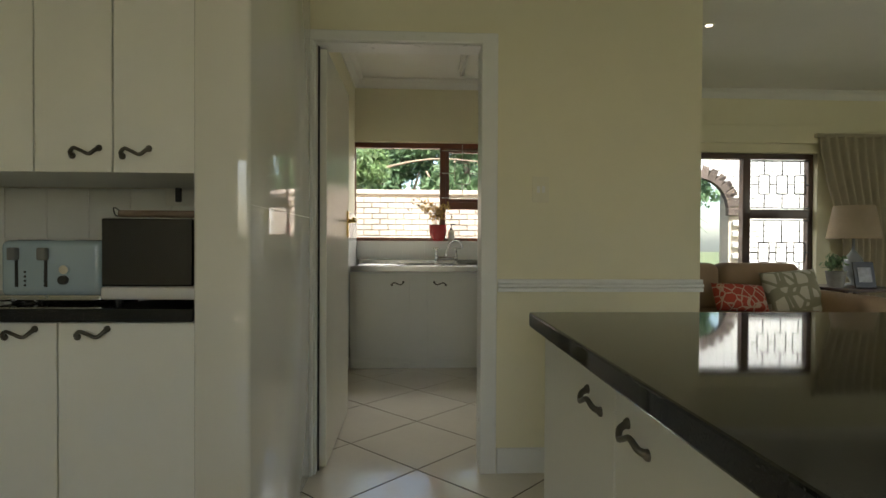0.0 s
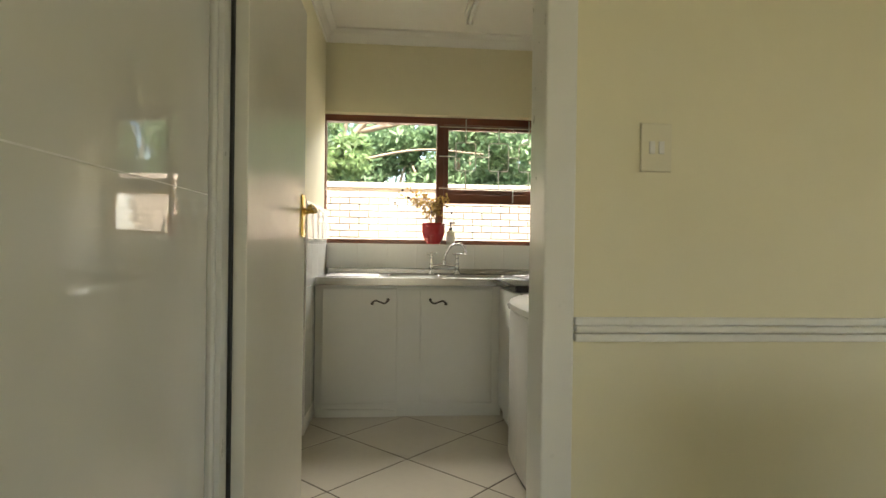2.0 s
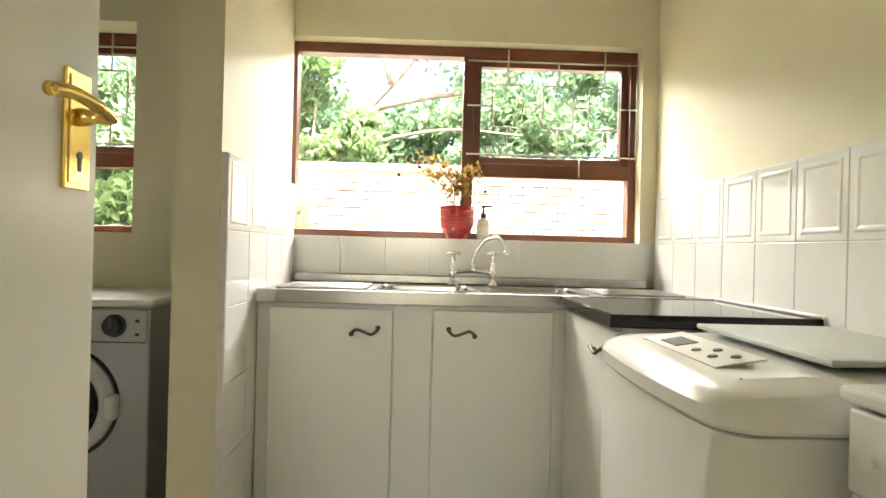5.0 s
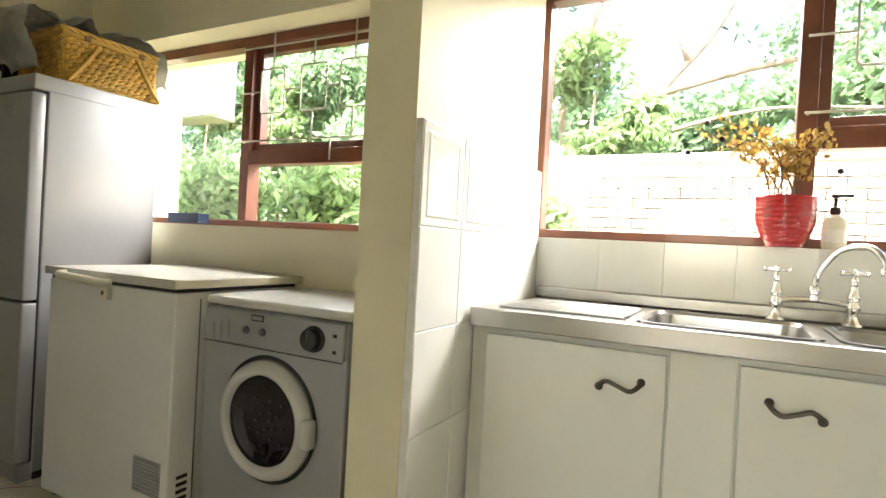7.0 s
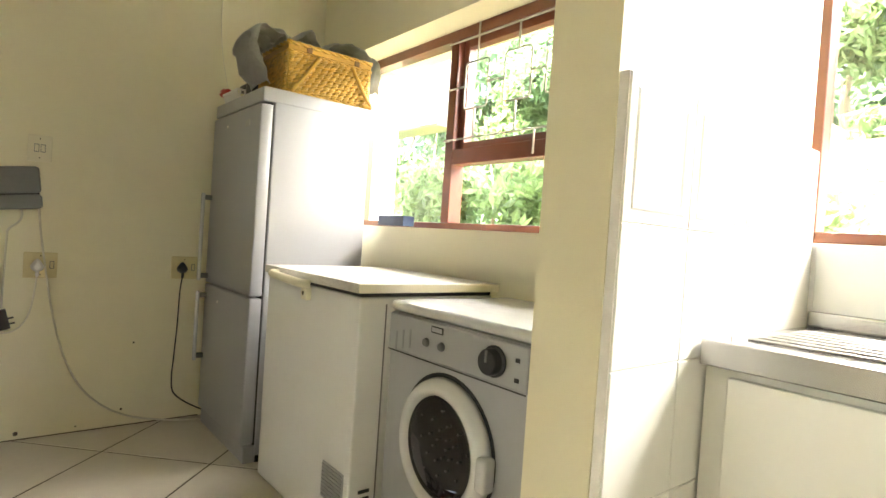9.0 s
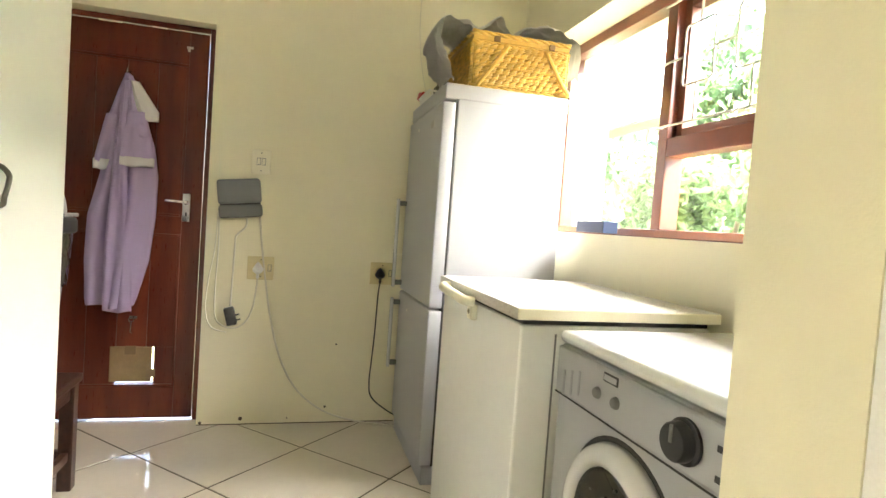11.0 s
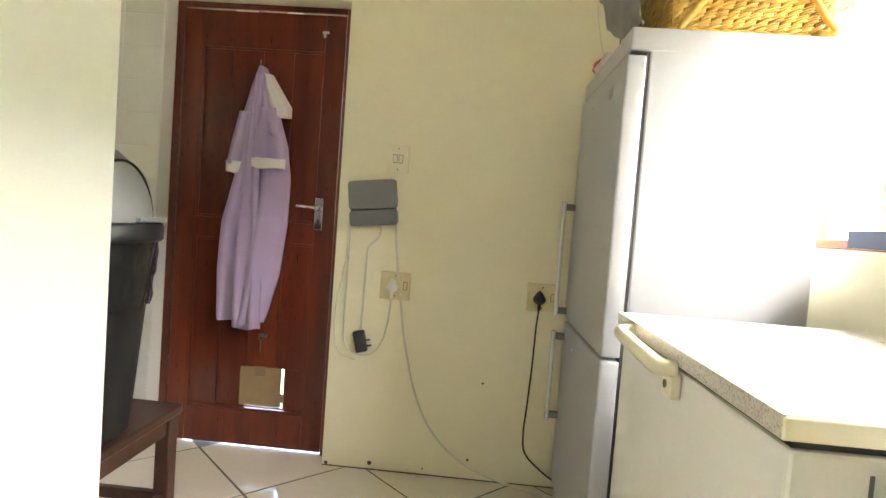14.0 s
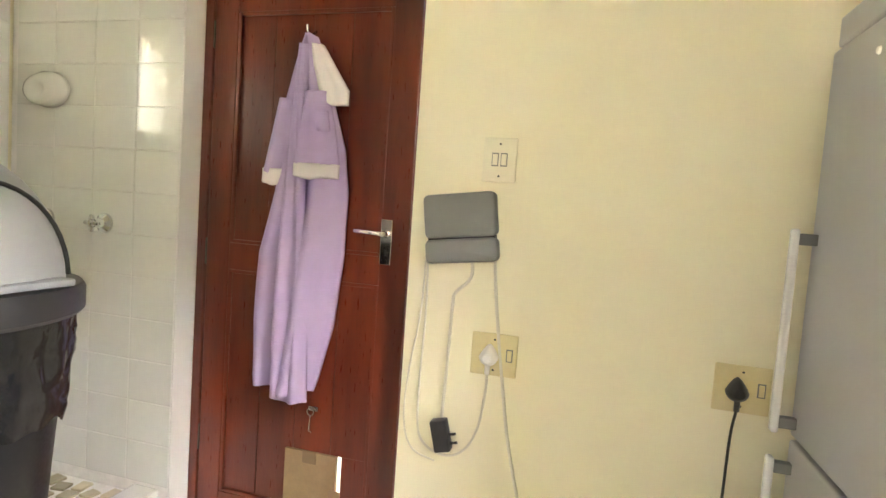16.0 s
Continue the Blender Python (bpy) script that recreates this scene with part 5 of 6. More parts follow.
rk = thing("scraper", (-2.88, 4.62, 1.73), "red plastic scraper handle sticking out of the basket", "scraper")
part("grip", heap(-2.97, -2.84, 4.585, 4.63, 1.729, 1.767, 1.0, 10), mat("red_plastic", (0.55, 0.035, 0.03), 0.35), rk, smooth=True)
bt = thing("torch", (-2.72, 4.65, 1.73), "black rubber torch lying in the basket", "torch")
part("grip", box(-2.77, -2.68, 4.63, 4.67, 1.730, 1.767, 0.01, 3), BLACK, bt, smooth="angle")
ot = thing("dark_tin", (-2.60, 4.66, 1.664), "small black tin beside the basket", "tin")
part("can", lathe([(0, 0), (0.03, 0), (0.03, 0.09), (0.026, 0.096), (0, 0.096)], (-2.60, 4.64, 1.664), 20), BLACK, ot, smooth="angle")

tr = thing("seed_tray", (-2.05, 5.24, 1.10), "blue plastic tray on the window sill", "tray")
BLUE = mat("blue_plastic", (0.012, 0.03, 0.085), 0.4, 0, 0.1, 20)
bm = box(-2.27, -2.05, 5.215, 5.275, 1.101, 1.104)
part("base", bm, BLUE, tr)
for a, b, c, d in ((-2.27, -2.05, 5.212, 5.218), (-2.27, -2.05, 5.272, 5.278), (-2.273, -2.267, 5.212, 5.278), (-2.053, -2.047, 5.212, 5.278)):
    part("side", box(a, b, c, d, 1.101, 1.150, 0.002), BLUE, tr)
for k in range(5):
    part("divider", box(-2.235 + k * 0.037, -2.231 + k * 0.037, 5.218, 5.272, 1.104, 1.145), BLUE, tr)

# ---- on the sink sill: pot plant and soap dispenser ----
PX, PY, PZ = 0.426, 5.395, 1.109
pt = thing("flower_pot", (PX, PY, PZ), "glossy red ribbed ceramic pot with a dried plant", "flower pot")
prof = [(0, 0), (0.048, 0.0)]
for k in range(33):
    h = k / 32
    r = 0.050 + 0.036 * math.sin(min(1.0, h * 1.5) * math.pi / 2) + 0.0014 * math.cos(h * 2 * math.pi * 9)
    prof.append((r, 0.002 + 0.148 * h))
prof += [(0.088, 0.153), (0.086, 0.158), (0.080, 0.156), (0.076, 0.135), (0, 0.132)]
part("pot", lathe(prof, (PX, PY, PZ), 40), mat("red_glaze", (0.42, 0.012, 0.016), 0.15, 0, 0.1, 12.0, coat=0.5), pt, smooth=True)
part("soil", lathe([(0, 0), (0.075, 0)], (PX, PY, PZ + 0.138), 24), mat("potting_soil", (0.06, 0.04, 0.025), 0.95, 0, 0.3, 60), pt)
DRIED = mat("dried_yellow_leaves", (0.46, 0.30, 0.085), 0.7, 0, 0.2, 40, island=0.4, alpha_trans=0.35)
STEMM = mat("brown_stem", (0.20, 0.11, 0.05), 0.7)
rnd = random.Random(11)
leaves = bmesh.new()
for tx, tz, ty in ((-0.24, 0.30, 0.0), (-0.20, 0.36, -0.02), (-0.15, 0.27, 0.02), (-0.11, 0.32, -0.03), (-0.06, 0.28, 0.0), (-0.02, 0.22, -0.02), (0.05, 0.26, 0.0), (0.09, 0.28, -0.02), (0.11, 0.24, 0.0), (-0.17, 0.22, -0.04)):
    b0 = Vector((PX + rnd.uniform(-0.04, 0.05), PY + rnd.uniform(-0.03, 0.02), PZ + 0.135))
    tip = Vector((PX + tx, PY + ty - 0.01, PZ + 0.155 + tz * 0.72))
    mid = b0.lerp(tip, 0.5) + Vector((0.03 * (1 if tx < 0 else -1), 0, 0.03))
    line = curve([b0, mid, tip], 8)
    part("stem", tube(line, 0.002, 5, taper=[0.003 - 0.0018 * i / len(line) for i in range(len(line))]), STEMM, pt, smooth=True)
    for p in line[5:]:
        for _ in range(4):
            q = p + Vector((rnd.gauss(0, 0.014), rnd.gauss(0, 0.012), rnd.gauss(0, 0.014)))
            a, s = rnd.uniform(0, 6.28), rnd.uniform(0.007, 0.014)
            m = Matrix.Translation(q) @ Euler((rnd.uniform(0, 3), rnd.uniform(0, 3), a)).to_matrix().to_4x4()
            vs = [leaves.verts.new(m @ Vector(v)) for v in ((-s, 0, 0), (0, s * 0.75, 0.25 * s), (s, 0, 0), (0, -s * 0.75, 0.25 * s))]
            leaves.faces.new(vs)
part("dried_leaves", leaves, DRIED, pt, kind="stuff")
pods = ((-0.235, 0.40), (-0.19, 0.345), (-0.29, 0.305), (0.135, 0.235), (-0.14, 0.33))
for dx, dz in pods:
    own = bmesh.new()
    bmesh.ops.create_icosphere(own, subdivisions=2, radius=0.0095, matrix=Matrix.Translation((PX + dx, PY - 0.01, PZ + dz)))
    tube([(PX + dx, PY - 0.01, PZ + dz), (PX + dx * 0.75, PY - 0.01, PZ + dz - 0.07)], 0.0012, 5, bm=own)
    part("seed_pod", own, mat("dark_seed_pod", (0.03, 0.02, 0.015), 0.6), pt, smooth=True)

sd = thing("soap_dispenser", (0.556, 5.40, PZ), "clear pump soap dispenser with a black pump head", "soap dispenser")
part("bottle", lathe([(0, 0), (0.030, 0), (0.032, 0.01), (0.032, 0.075), (0.026, 0.095), (0.012, 0.105), (0, 0.105)], (0.556, 5.40, PZ), 24), mat("frosted_soap_bottle", (0.72, 0.70, 0.58), 0.15, 0, 0.05, 20, alpha_trans=0.5), sd, smooth="angle")
bm = lathe([(0, 0), (0.014, 0), (0.014, 0.022), (0.005, 0.025), (0.005, 0.05), (0.012, 0.052), (0.012, 0.062), (0, 0.064)], (0.556, 5.40, PZ + 0.105), 18)
box(0.548, 0.601, 5.394, 5.406, PZ + 0.158, PZ + 0.168, 0.003, bm=bm)
part("pump", bm, BLACK, sd, "black pump head", smooth="angle")
part("label", lathe([(0.0325, 0.02), (0.0325, 0.06)], (0.556, 5.40, PZ), 24), WHITEPL, sd, "pale paper label")

# ceiling tube light in the scullery
cl2 = thing("tube_light", (0.62, 4.75, CEIL), "white fluorescent batten light on the ceiling", "ceiling light")
part("batten", box(0.585, 0.655, 4.05, 4.95, CEIL - 0.05, CEIL - 0.001, 0.004), WHITEPL, cl2)
part("tube", tube([(0.62, 4.09, CEIL - 0.075), (0.62, 4.91, CEIL - 0.075)], 0.014, 10), mat("unlit_tube_glass", (0.8, 0.8, 0.78), 0.3), cl2, smooth=True)
for y in (4.075, 4.925):
    part("tube_holder", box(0.60, 0.64, y - 0.015, y + 0.015, CEIL - 0.095, CEIL - 0.05, 0.003), WHITEPL, cl2)
# white cord along the worktop and the wall
cable("counter_cord", [(1.385, 4.75, 0.893), (1.382, 4.5, 0.893), (1.385, 4.18, 0.893)], 0.006, WHITEPL, "white cord along the back of the worktop")


# ---- kitchen ----
kc = thing("kitchen_base_cupboard", (-1.15, 2.0, 0), "white slab-door kitchen base cupboards under a black top", "cupboard")
part("carcass", box(-1.93, -0.442, 1.70, 2.29, 0.08, 0.855), LAMINATE, kc)
part("plinth", box(-1.93, -0.442, 1.74, 1.76, 0, 0.08), LAMINATE, kc)
for a, b, hx in ((-0.845, -0.445, -0.745), (-1.37, -0.849, -0.955), (-1.925, -1.374, -1.80)):
    cupboard_door(kc, a, b, 1.70, 0.085, 0.852, (hx, 0.822), flip=1, length=0.086)
part("kitchen_worktop", box(-1.945, -0.442, 1.66, 2.295, 0.857, 0.897, 0.004), GRANITE, None, "polished black stone kitchen worktop", category="worktop")
ku = thing("wall_cupboard", (-1.15, 2.0, 1.31), "white slab-door kitchen wall cupboards with wavy handles", "cupboard")
part("carcass", box(-1.93, -0.442, 1.72, 2.298, 1.312, 2.45), LAMINATE, ku)
for a, b, hx in ((-0.694, -0.445, -0.628), (-0.925, -0.698, -0.775), (-1.40, -0.929, -1.20), (-1.925, -1.404, -1.5)):
    cupboard_door(ku, a, b, 1.72, 1.304, 2.445, (hx, 1.365), flip=1, length=0.078)
tu = thing("tall_unit", (-0.36, 2.1, 0), "tall gloss white end unit beside the doorway", "cupboard")
part("side_panel", box(-0.438, -0.272, 1.650, 2.572, 0, 2.52, 0.012, 3), GLOSS, tu, smooth="angle")
part("panel_seam", box(-0.2730, -0.2712, 1.664, 2.56, 1.206, 1.2085), TILEGROUT, tu)

tw = thing("toaster", (-0.92, 1.95, 0.897), "pale blue four-slice toaster with dark levers", "toaster")
PALEBLUE = mat("pale_blue_enamel", (0.36, 0.46, 0.52), 0.2, 0, 0.03, 8, coat=0.3)
part("body", box(-1.10, -0.785, 1.80, 2.03, 0.918, 1.098, 0.022, 4), PALEBLUE, tw, smooth="angle")
part("base", box(-1.10, -0.782, 1.795, 2.035, 0.903, 0.925, 0.006), mat("toaster_chrome_base", (0.5, 0.5, 0.5), 0.25, 1), tw)
for x in (-1.045, -0.955):
    part("lever_slot", box(x - 0.004, x + 0.004, 1.796, 1.80, 0.95, 1.07), BLACK, tw)
    part("lever", box(x - 0.016, x + 0.010, 1.775, 1.80, 1.035, 1.075, 0.005, 3), GREYBOX, tw, smooth="angle")
for x in (-1.02, -0.975):
    for k in range(4):
        part("light_button", lathe([(0, 0), (0.004, 0), (0.003, 0.003), (0, 0.003)], (x + (0.016 if x > -1 else -0.0), 1.80, 0.955 + 0.014 * k), 8, "-y"), BLACK, tw)
part("dial", lathe([(0, 0), (0.015, 0), (0.014, 0.012), (0, 0.013)], (-0.90, 1.80, 0.972), 18, "-y"), BLACK, tw, smooth="angle")
part("dial", lathe([(0, 0), (0.015, 0), (0.014, 0.012), (0, 0.013)], (-0.895, 1.80, 1.005), 18, "-y"), CHROME, tw, smooth="angle")
for x in (-1.04, -0.86):
    part("slot", box(x - 0.05, x + 0.05, 1.87, 1.89, 1.097, 1.0995), BLACK, tw)
for x in (-1.08, -0.81):
    part("foot", lathe([(0, 0), (0.014, 0), (0.014, 0.006), (0, 0.006)], (x, 1.85, 0.897), 10), RUBBER, tw)

mw = thing("microwave", (-0.62, 1.95, 0.897), "silver and black microwave oven on the worktop", "microwave")
part("body", box(-0.768, -0.452, 1.785, 2.15, 0.912, 1.172, 0.006), DRYERTOP, mw)
dm = part("door", box(-0.765, -0.485, 1.765, 1.785, 0.955, 1.168, 0.004), DARKGLASS, mw, "black glass microwave door")
part("bottom_bar", box(-0.768, -0.452, 1.762, 1.786, 0.912, 0.953, 0.008, 3), DRYERTOP, mw, smooth="angle")
part("control_strip", box(-0.483, -0.452, 1.766, 1.786, 0.955, 1.168, 0.003), BLACK, mw)
for x in (-0.74, -0.48):
    part("foot", lathe([(0, 0), (0.014, 0), (0.014, 0.015), (0, 0.015)], (x, 1.82, 0.897), 10), RUBBER, mw)
tb = thing("bread_board", (-0.60, 1.93, 1.172), "wooden bread board on top of the microwave", "board")
part("board", box(-0.735, -0.46, 1.80, 2.05, 1.174, 1.196, 0.006), wood("pale_board_wood", (0.13, 0.09, 0.06), (0.22, 0.16, 0.11), 0.6, (2, 14, 14), 0), tb)
part("cord_loop", tube(curve([(-0.735, 1.83, 1.19), (-0.755, 1.82, 1.205), (-0.75, 1.82, 1.18), (-0.73, 1.825, 1.178)], 6), 0.0022, 6), BLACK, tb)
ks = thing("kitchen_socket", (-0.74, 2.295, 1.29), "white double socket on the tiled splashback", "socket")
part("face_plate", box(-0.80, -0.68, 2.284, 2.292, 1.24, 1.33, 0.003), WHITEPL, ks)
part("dark_plug", box(-0.752, -0.732, 2.262, 2.284, 1.255, 1.315, 0.004), BLACK, ks)

isl = thing("kitchen_island", (1.1, 0.2, 0), "white island unit of slab doors under the black worktop", "cupboard")
part("carcass", box(0.617, 1.68, -1.6, 1.575, 0.08, 0.845), LAMINATE, isl)
part("end_panel", box(0.600, 1.69, 1.577, 1.593, 0.0, 0.845), LAMINATE, isl)
part("plinth", box(0.65, 1.66, -1.58, 1.57, 0, 0.08), LAMINATE, isl)
for a, b, hy, fl in ((1.012, 1.570, 1.13, -1), (0.46, 1.006, 0.90, -1), (-0.09, 0.455, 0.10, 1), (-1.58, -0.095, -0.5, 1)):
    d = part("door", box(0.597, 0.615, a, b, 0.09, 0.84, 0.0025), LAMINATE, isl)
    s_handle(0.597, hy, 0.768, 0.085, d, "-x", False, fl)
part("island_worktop", box(0.559, 1.78, -1.65, 1.630, 0.847, 0.890, 0.005, 2), GRANITE, None, "polished black stone island worktop", category="worktop")

ksw = thing("kitchen_switch", (0.795, 2.60, 1.35), "ivory double light switch on the kitchen wall", "switch")
part("face_plate", box(0.768, 0.848, 2.589, 2.5985, 1.290, 1.412, 0.003), IVORY, ksw)
for x in (0.796, 0.820):
    part("rocker", box(x - 0.007, x + 0.007, 2.585, 2.59, 1.335, 1.366, 0.001), WHITEPL, ksw)

# ---- living room beyond ----
lw = thing("window_3", (3.3, 5.58, 0.6), "dark timber living room window with patterned bars", "window", kind="structure")
DARKTIM = wood("dark_window_timber", (0.045, 0.022, 0.015), (0.09, 0.045, 0.03), 0.4, (1, 1, 1))
bm = box(2.30, 4.33, 5.56, 5.63, 1.975, 2.03, 0.003)
box(2.30, 4.33, 5.56, 5.63, 0.60, 0.65, 0.003, bm=bm)
box(2.30, 2.35, 5.56, 5.63, 0.65, 1.975, 0.003, bm=bm)
box(4.28, 4.33, 5.56, 5.63, 0.65, 1.975, 0.003, bm=bm)
part("window_frame", bm, DARKTIM, lw)
part("mullion", box(3.58, 3.66, 5.555, 5.63, 0.65, 1.975, 0.003), DARKTIM, lw)
part("transom", box(3.66, 4.28, 5.555, 5.63, 1.36, 1.45, 0.003), DARKTIM, lw)
for a, b, c, d in ((2.35, 3.58, 0.65, 1.975), (3.66, 4.28, 0.65, 1.36), (3.66, 4.28, 1.45, 1.975)):
    p = part("pane", box(a, b, 5.60, 5.604, c, d), PANE, lw, "clear glass pane")
    p.visible_shadow = False
for z0, z1 in ((0.68, 1.34), (1.47, 1.95)):
    bm = bmesh.new()
    zc = (z0 + z1) / 2
    for c in (3.80, 3.99, 4.18):
        r, loop, hw, hh = 0.016, [], 0.058, 0.10
        for qx, qz, a in ((1, 1, 0), (-1, 1, 90), (-1, -1, 180), (1, -1, 270)):
            for k in range(4):
                t = radians(a + k * 30)
                loop.append((c + qx * (hw - r) + r * math.cos(t), 5.545, zc + qz * (hh - r) + r * math.sin(t)))
        tube(loop, 0.006, 6, bm=bm, closed=True)
        for s, e in ((zc + hh, z1), (zc - hh, z0)):
            tube([(c, 5.545, s), (c, 5.545, e)], 0.006, 6, bm=bm)
    for a, b in ((3.66, 3.742), (3.858, 3.932), (4.048, 4.122), (4.238, 4.28)):
        tube([(a, 5.545, zc), (b, 5.545, zc)], 0.006, 6, bm=bm)
    for z in (z0, z1):
        tube([(3.66, 5.545, z), (4.28, 5.545, z)], 0.006, 6, bm=bm)
    part("burglar_bars", bm, BLACK, lw, "dark patterned burglar bars", smooth=True)
part("trim_window_head", box(2.2, 4.5, 5.44, 5.498, 2.12, 2.30, 0.004), CREAM, None, "cream plaster pelmet beam over the living room window", kind="structure")

CURT = mat("cream_curtain_linen", (0.62, 0.56, 0.42), 0.9, 0, 0.06, 10.0, 0.2, 300, alpha_trans=0.4)
cu = thing("curtain", (4.6, 5.42, 0), "cream linen curtain drawn aside at the window", "curtain")
own = bmesh.new()
rows = []
for i in range(25):
    z = 2.19 - i * (2.17 / 24)
    u = min(1.0, (2.19 - z) / 1.05)
    left = 4.27 + 0.27 * u ** 1.2
    row = []
    for k in range(61):
        f = k / 60
        x = left + (5.15 - left) * f
        row.append((x, 5.40 + 0.028 * math.sin(f * 2 * math.pi * 9 + 0.5 * math.sin(4 * z)), z))
    rows.append(row)
for off in (0, 0.008):
    vs = [[own.verts.new((x, y + off, z)) for x, y, z in row] for row in rows]
    for r0, r1 in zip(vs, vs[1:]):
        for k in range(60):
            own.faces.new((r0[k], r0[k + 1], r1[k + 1], r1[k]))
part("drape", own, CURT, cu, smooth=True)
part("heading", box(4.24, 5.2, 5.388, 5.43, 2.175, 2.215, 0.004), CURT, cu)

SOFA = mat("tan_upholstery", (0.33, 0.22, 0.13), 0.85, 0, 0.08, 6.0, 0.25, 300)
so = thing("sofa", (3.0, 4.45, 0), "tan upholstered sofa with loose cushions", "sofa")
part("base", box(1.85, 3.78, 4.02, 4.88, 0.06, 0.40, 0.03, 3), SOFA, so, smooth="angle")
for a, b in ((2.05, 2.83), (2.84, 3.55)):
    part("seat_cushion", box(a, b, 3.98, 4.66, 0.40, 0.55, 0.05, 4), SOFA, so, smooth="angle")
    part("back_cushion", box(a, b, 4.60, 4.86, 0.50, 0.93, 0.08, 5), SOFA, so, smooth="angle")
for a, b in ((1.82, 2.06), (3.54, 3.80)):
    part("arm", box(a, b, 3.95, 4.90, 0.10, 0.70, 0.07, 5), SOFA, so, smooth="angle")
part("backrest", box(1.85, 3.78, 4.80, 4.98, 0.10, 0.86, 0.05, 4), SOFA, so, smooth="angle")
for x in (1.92, 3.70):
    for y in (4.06, 4.88):
        part("leg", lathe([(0, 0), (0.025, 0), (0.03, 0.07), (0, 0.07)], (x, y, 0), 12), BENCHWOOD, so)


def cushion(name, x, y, z, w, h, turn, lean, material, label):
    own = bmesh.new()
    n = 14
    for s in (1, -1):
        g = [[own.verts.new(((i / n - 0.5) * w, s * 0.07 * (max(0, (1 - (2 * i / n - 1) ** 4) * (1 - (2 * j / n - 1) ** 4))) ** 0.5, (j / n - 0.5) * h)) for i in range(n + 1)] for j in range(n + 1)]
        for j in range(n):
            for i in range(n):
                own.faces.new((g[j][i], g[j][i + 1], g[j + 1][i + 1], g[j + 1][i]))
    bmesh.ops.remove_doubles(own, verts=own.verts, dist=1e-4)
    bmesh.ops.transform(own, matrix=Matrix.Translation((x, y, z)) @ Euler((radians(lean), radians(turn), 0)).to_matrix().to_4x4(), verts=own.verts)
    return part(name, own, material, None, label, smooth=True, category="cushion")


def printed(name, base, ink, scale, cut):
    m = mat(name, base, 0.85, 0, 0.06, 8.0, 0.2, 300)
    n, l = m.node_tree.nodes, m.node_tree.links
    v = n.new("ShaderNodeTexVoronoi")
    v.feature = "DISTANCE_TO_EDGE"
    v.inputs["Scale"].default_value = scale
    l.new(next(q for q in n if q.type == "TEX_COORD").outputs["Object"], v.inputs["Vector"])
    r = n.new("ShaderNodeValToRGB")
    r.color_ramp.elements[0].position, r.color_ramp.elements[0].color = cut, (*ink, 1)
    r.color_ramp.elements[1].position, r.color_ramp.elements[1].color = cut + 0.02, (*base, 1)
    l.new(v.outputs["Distance"], r.inputs["Fac"])
    l.new(r.outputs["Color"], next(q for q in n if q.type == "HUE_SAT").inputs["Color"])
    return m


cushion("scatter_cushion", 2.87, 4.40, 0.655, 0.44, 0.24, 3, -30, printed("red_lattice_print", (0.42, 0.06, 0.035), (0.52, 0.36, 0.26), 13.0, 0.05), "red cushion with a pale lattice print")
cushion("scatter_cushion", 3.36, 4.46, 0.68, 0.48, 0.40, -4, -20, printed("pale_leaf_print", (0.60, 0.56, 0.45), (0.30, 0.28, 0.19), 9.0, 0.10), "pale cushion with a grey-green leaf print")

st = thing("side_table", (4.05, 4.75, 0), "dark wooden side table beside the sofa", "side table")
part("tabletop", box(3.83, 4.40, 4.50, 5.05, 0.69, 0.72, 0.006), BENCHWOOD, st)
for x in (3.87, 4.36):
    for y in (4.54, 5.01):
        part("leg", box(x - 0.02, x + 0.02, y - 0.02, y + 0.02, 0, 0.69, 0.003), BENCHWOOD, st)
tl = thing("table_lamp", (4.22, 4.88, 0.72), "table lamp with a beige drum shade and glass base", "lamp")
part("base", lathe([(0, 0), (0.07, 0), (0.07, 0.015), (0.02, 0.03), (0.05, 0.09), (0.085, 0.17), (0.07, 0.25), (0.03, 0.30), (0.012, 0.33), (0.012, 0.45), (0, 0.45)], (4.22, 4.88, 0.721), 28), mat("grey_glass_base", (0.28, 0.30, 0.30), 0.1), tl, smooth=True)
part("shade", lathe([(0.215, 0.0), (0.16, 0.30), (0.157, 0.30), (0.212, 0.0)], (4.22, 4.88, 1.15), 36), mat("beige_shade_fabric", (0.52, 0.42, 0.30), 0.9, 0, 0.04, 20, 0.1, 300, alpha_trans=0.3), tl, "beige fabric drum shade", smooth=True)
pp = thing("pot_plant", (3.90, 4.68, 0.72), "small green plant in a grey ceramic pot", "pot plant")
part("pot", lathe([(0, 0), (0.06, 0), (0.08, 0.13), (0.085, 0.14), (0.075, 0.14), (0.07, 0.12), (0, 0.12)], (3.90, 4.68, 0.721), 24), mat("grey_ceramic", (0.34, 0.34, 0.32), 0.5, 0, 0.2, 18), pp, smooth="angle")
pf = thing("photo_frame", (4.10, 4.62, 0.72), "dark photo frame standing on the side table", "photo frame")
bm = box(4.02, 4.21, 4.60, 4.612, 0.722, 0.95, 0.003)
bmesh.ops.rotate(bm, cent=(4.1, 4.6, 0.722), matrix=Matrix.Rotation(radians(-12), 3, "X"), verts=bm.verts)
part("frame", bm, BLACK, pf)
bm = box(4.055, 4.175, 4.5965, 4.5995, 0.77, 0.90)
bmesh.ops.rotate(bm, cent=(4.1, 4.6, 0.722), matrix=Matrix.Rotation(radians(-12), 3, "X"), verts=bm.verts)
part("picture", bm, mat("grey_print", (0.25, 0.24, 0.22), 0.3, 0, 0.4, 25), pf, "faded grey picture")
dl = thing("downlight", (2.3, 3.87, CEIL), "small round recessed ceiling downlight", "ceiling light")
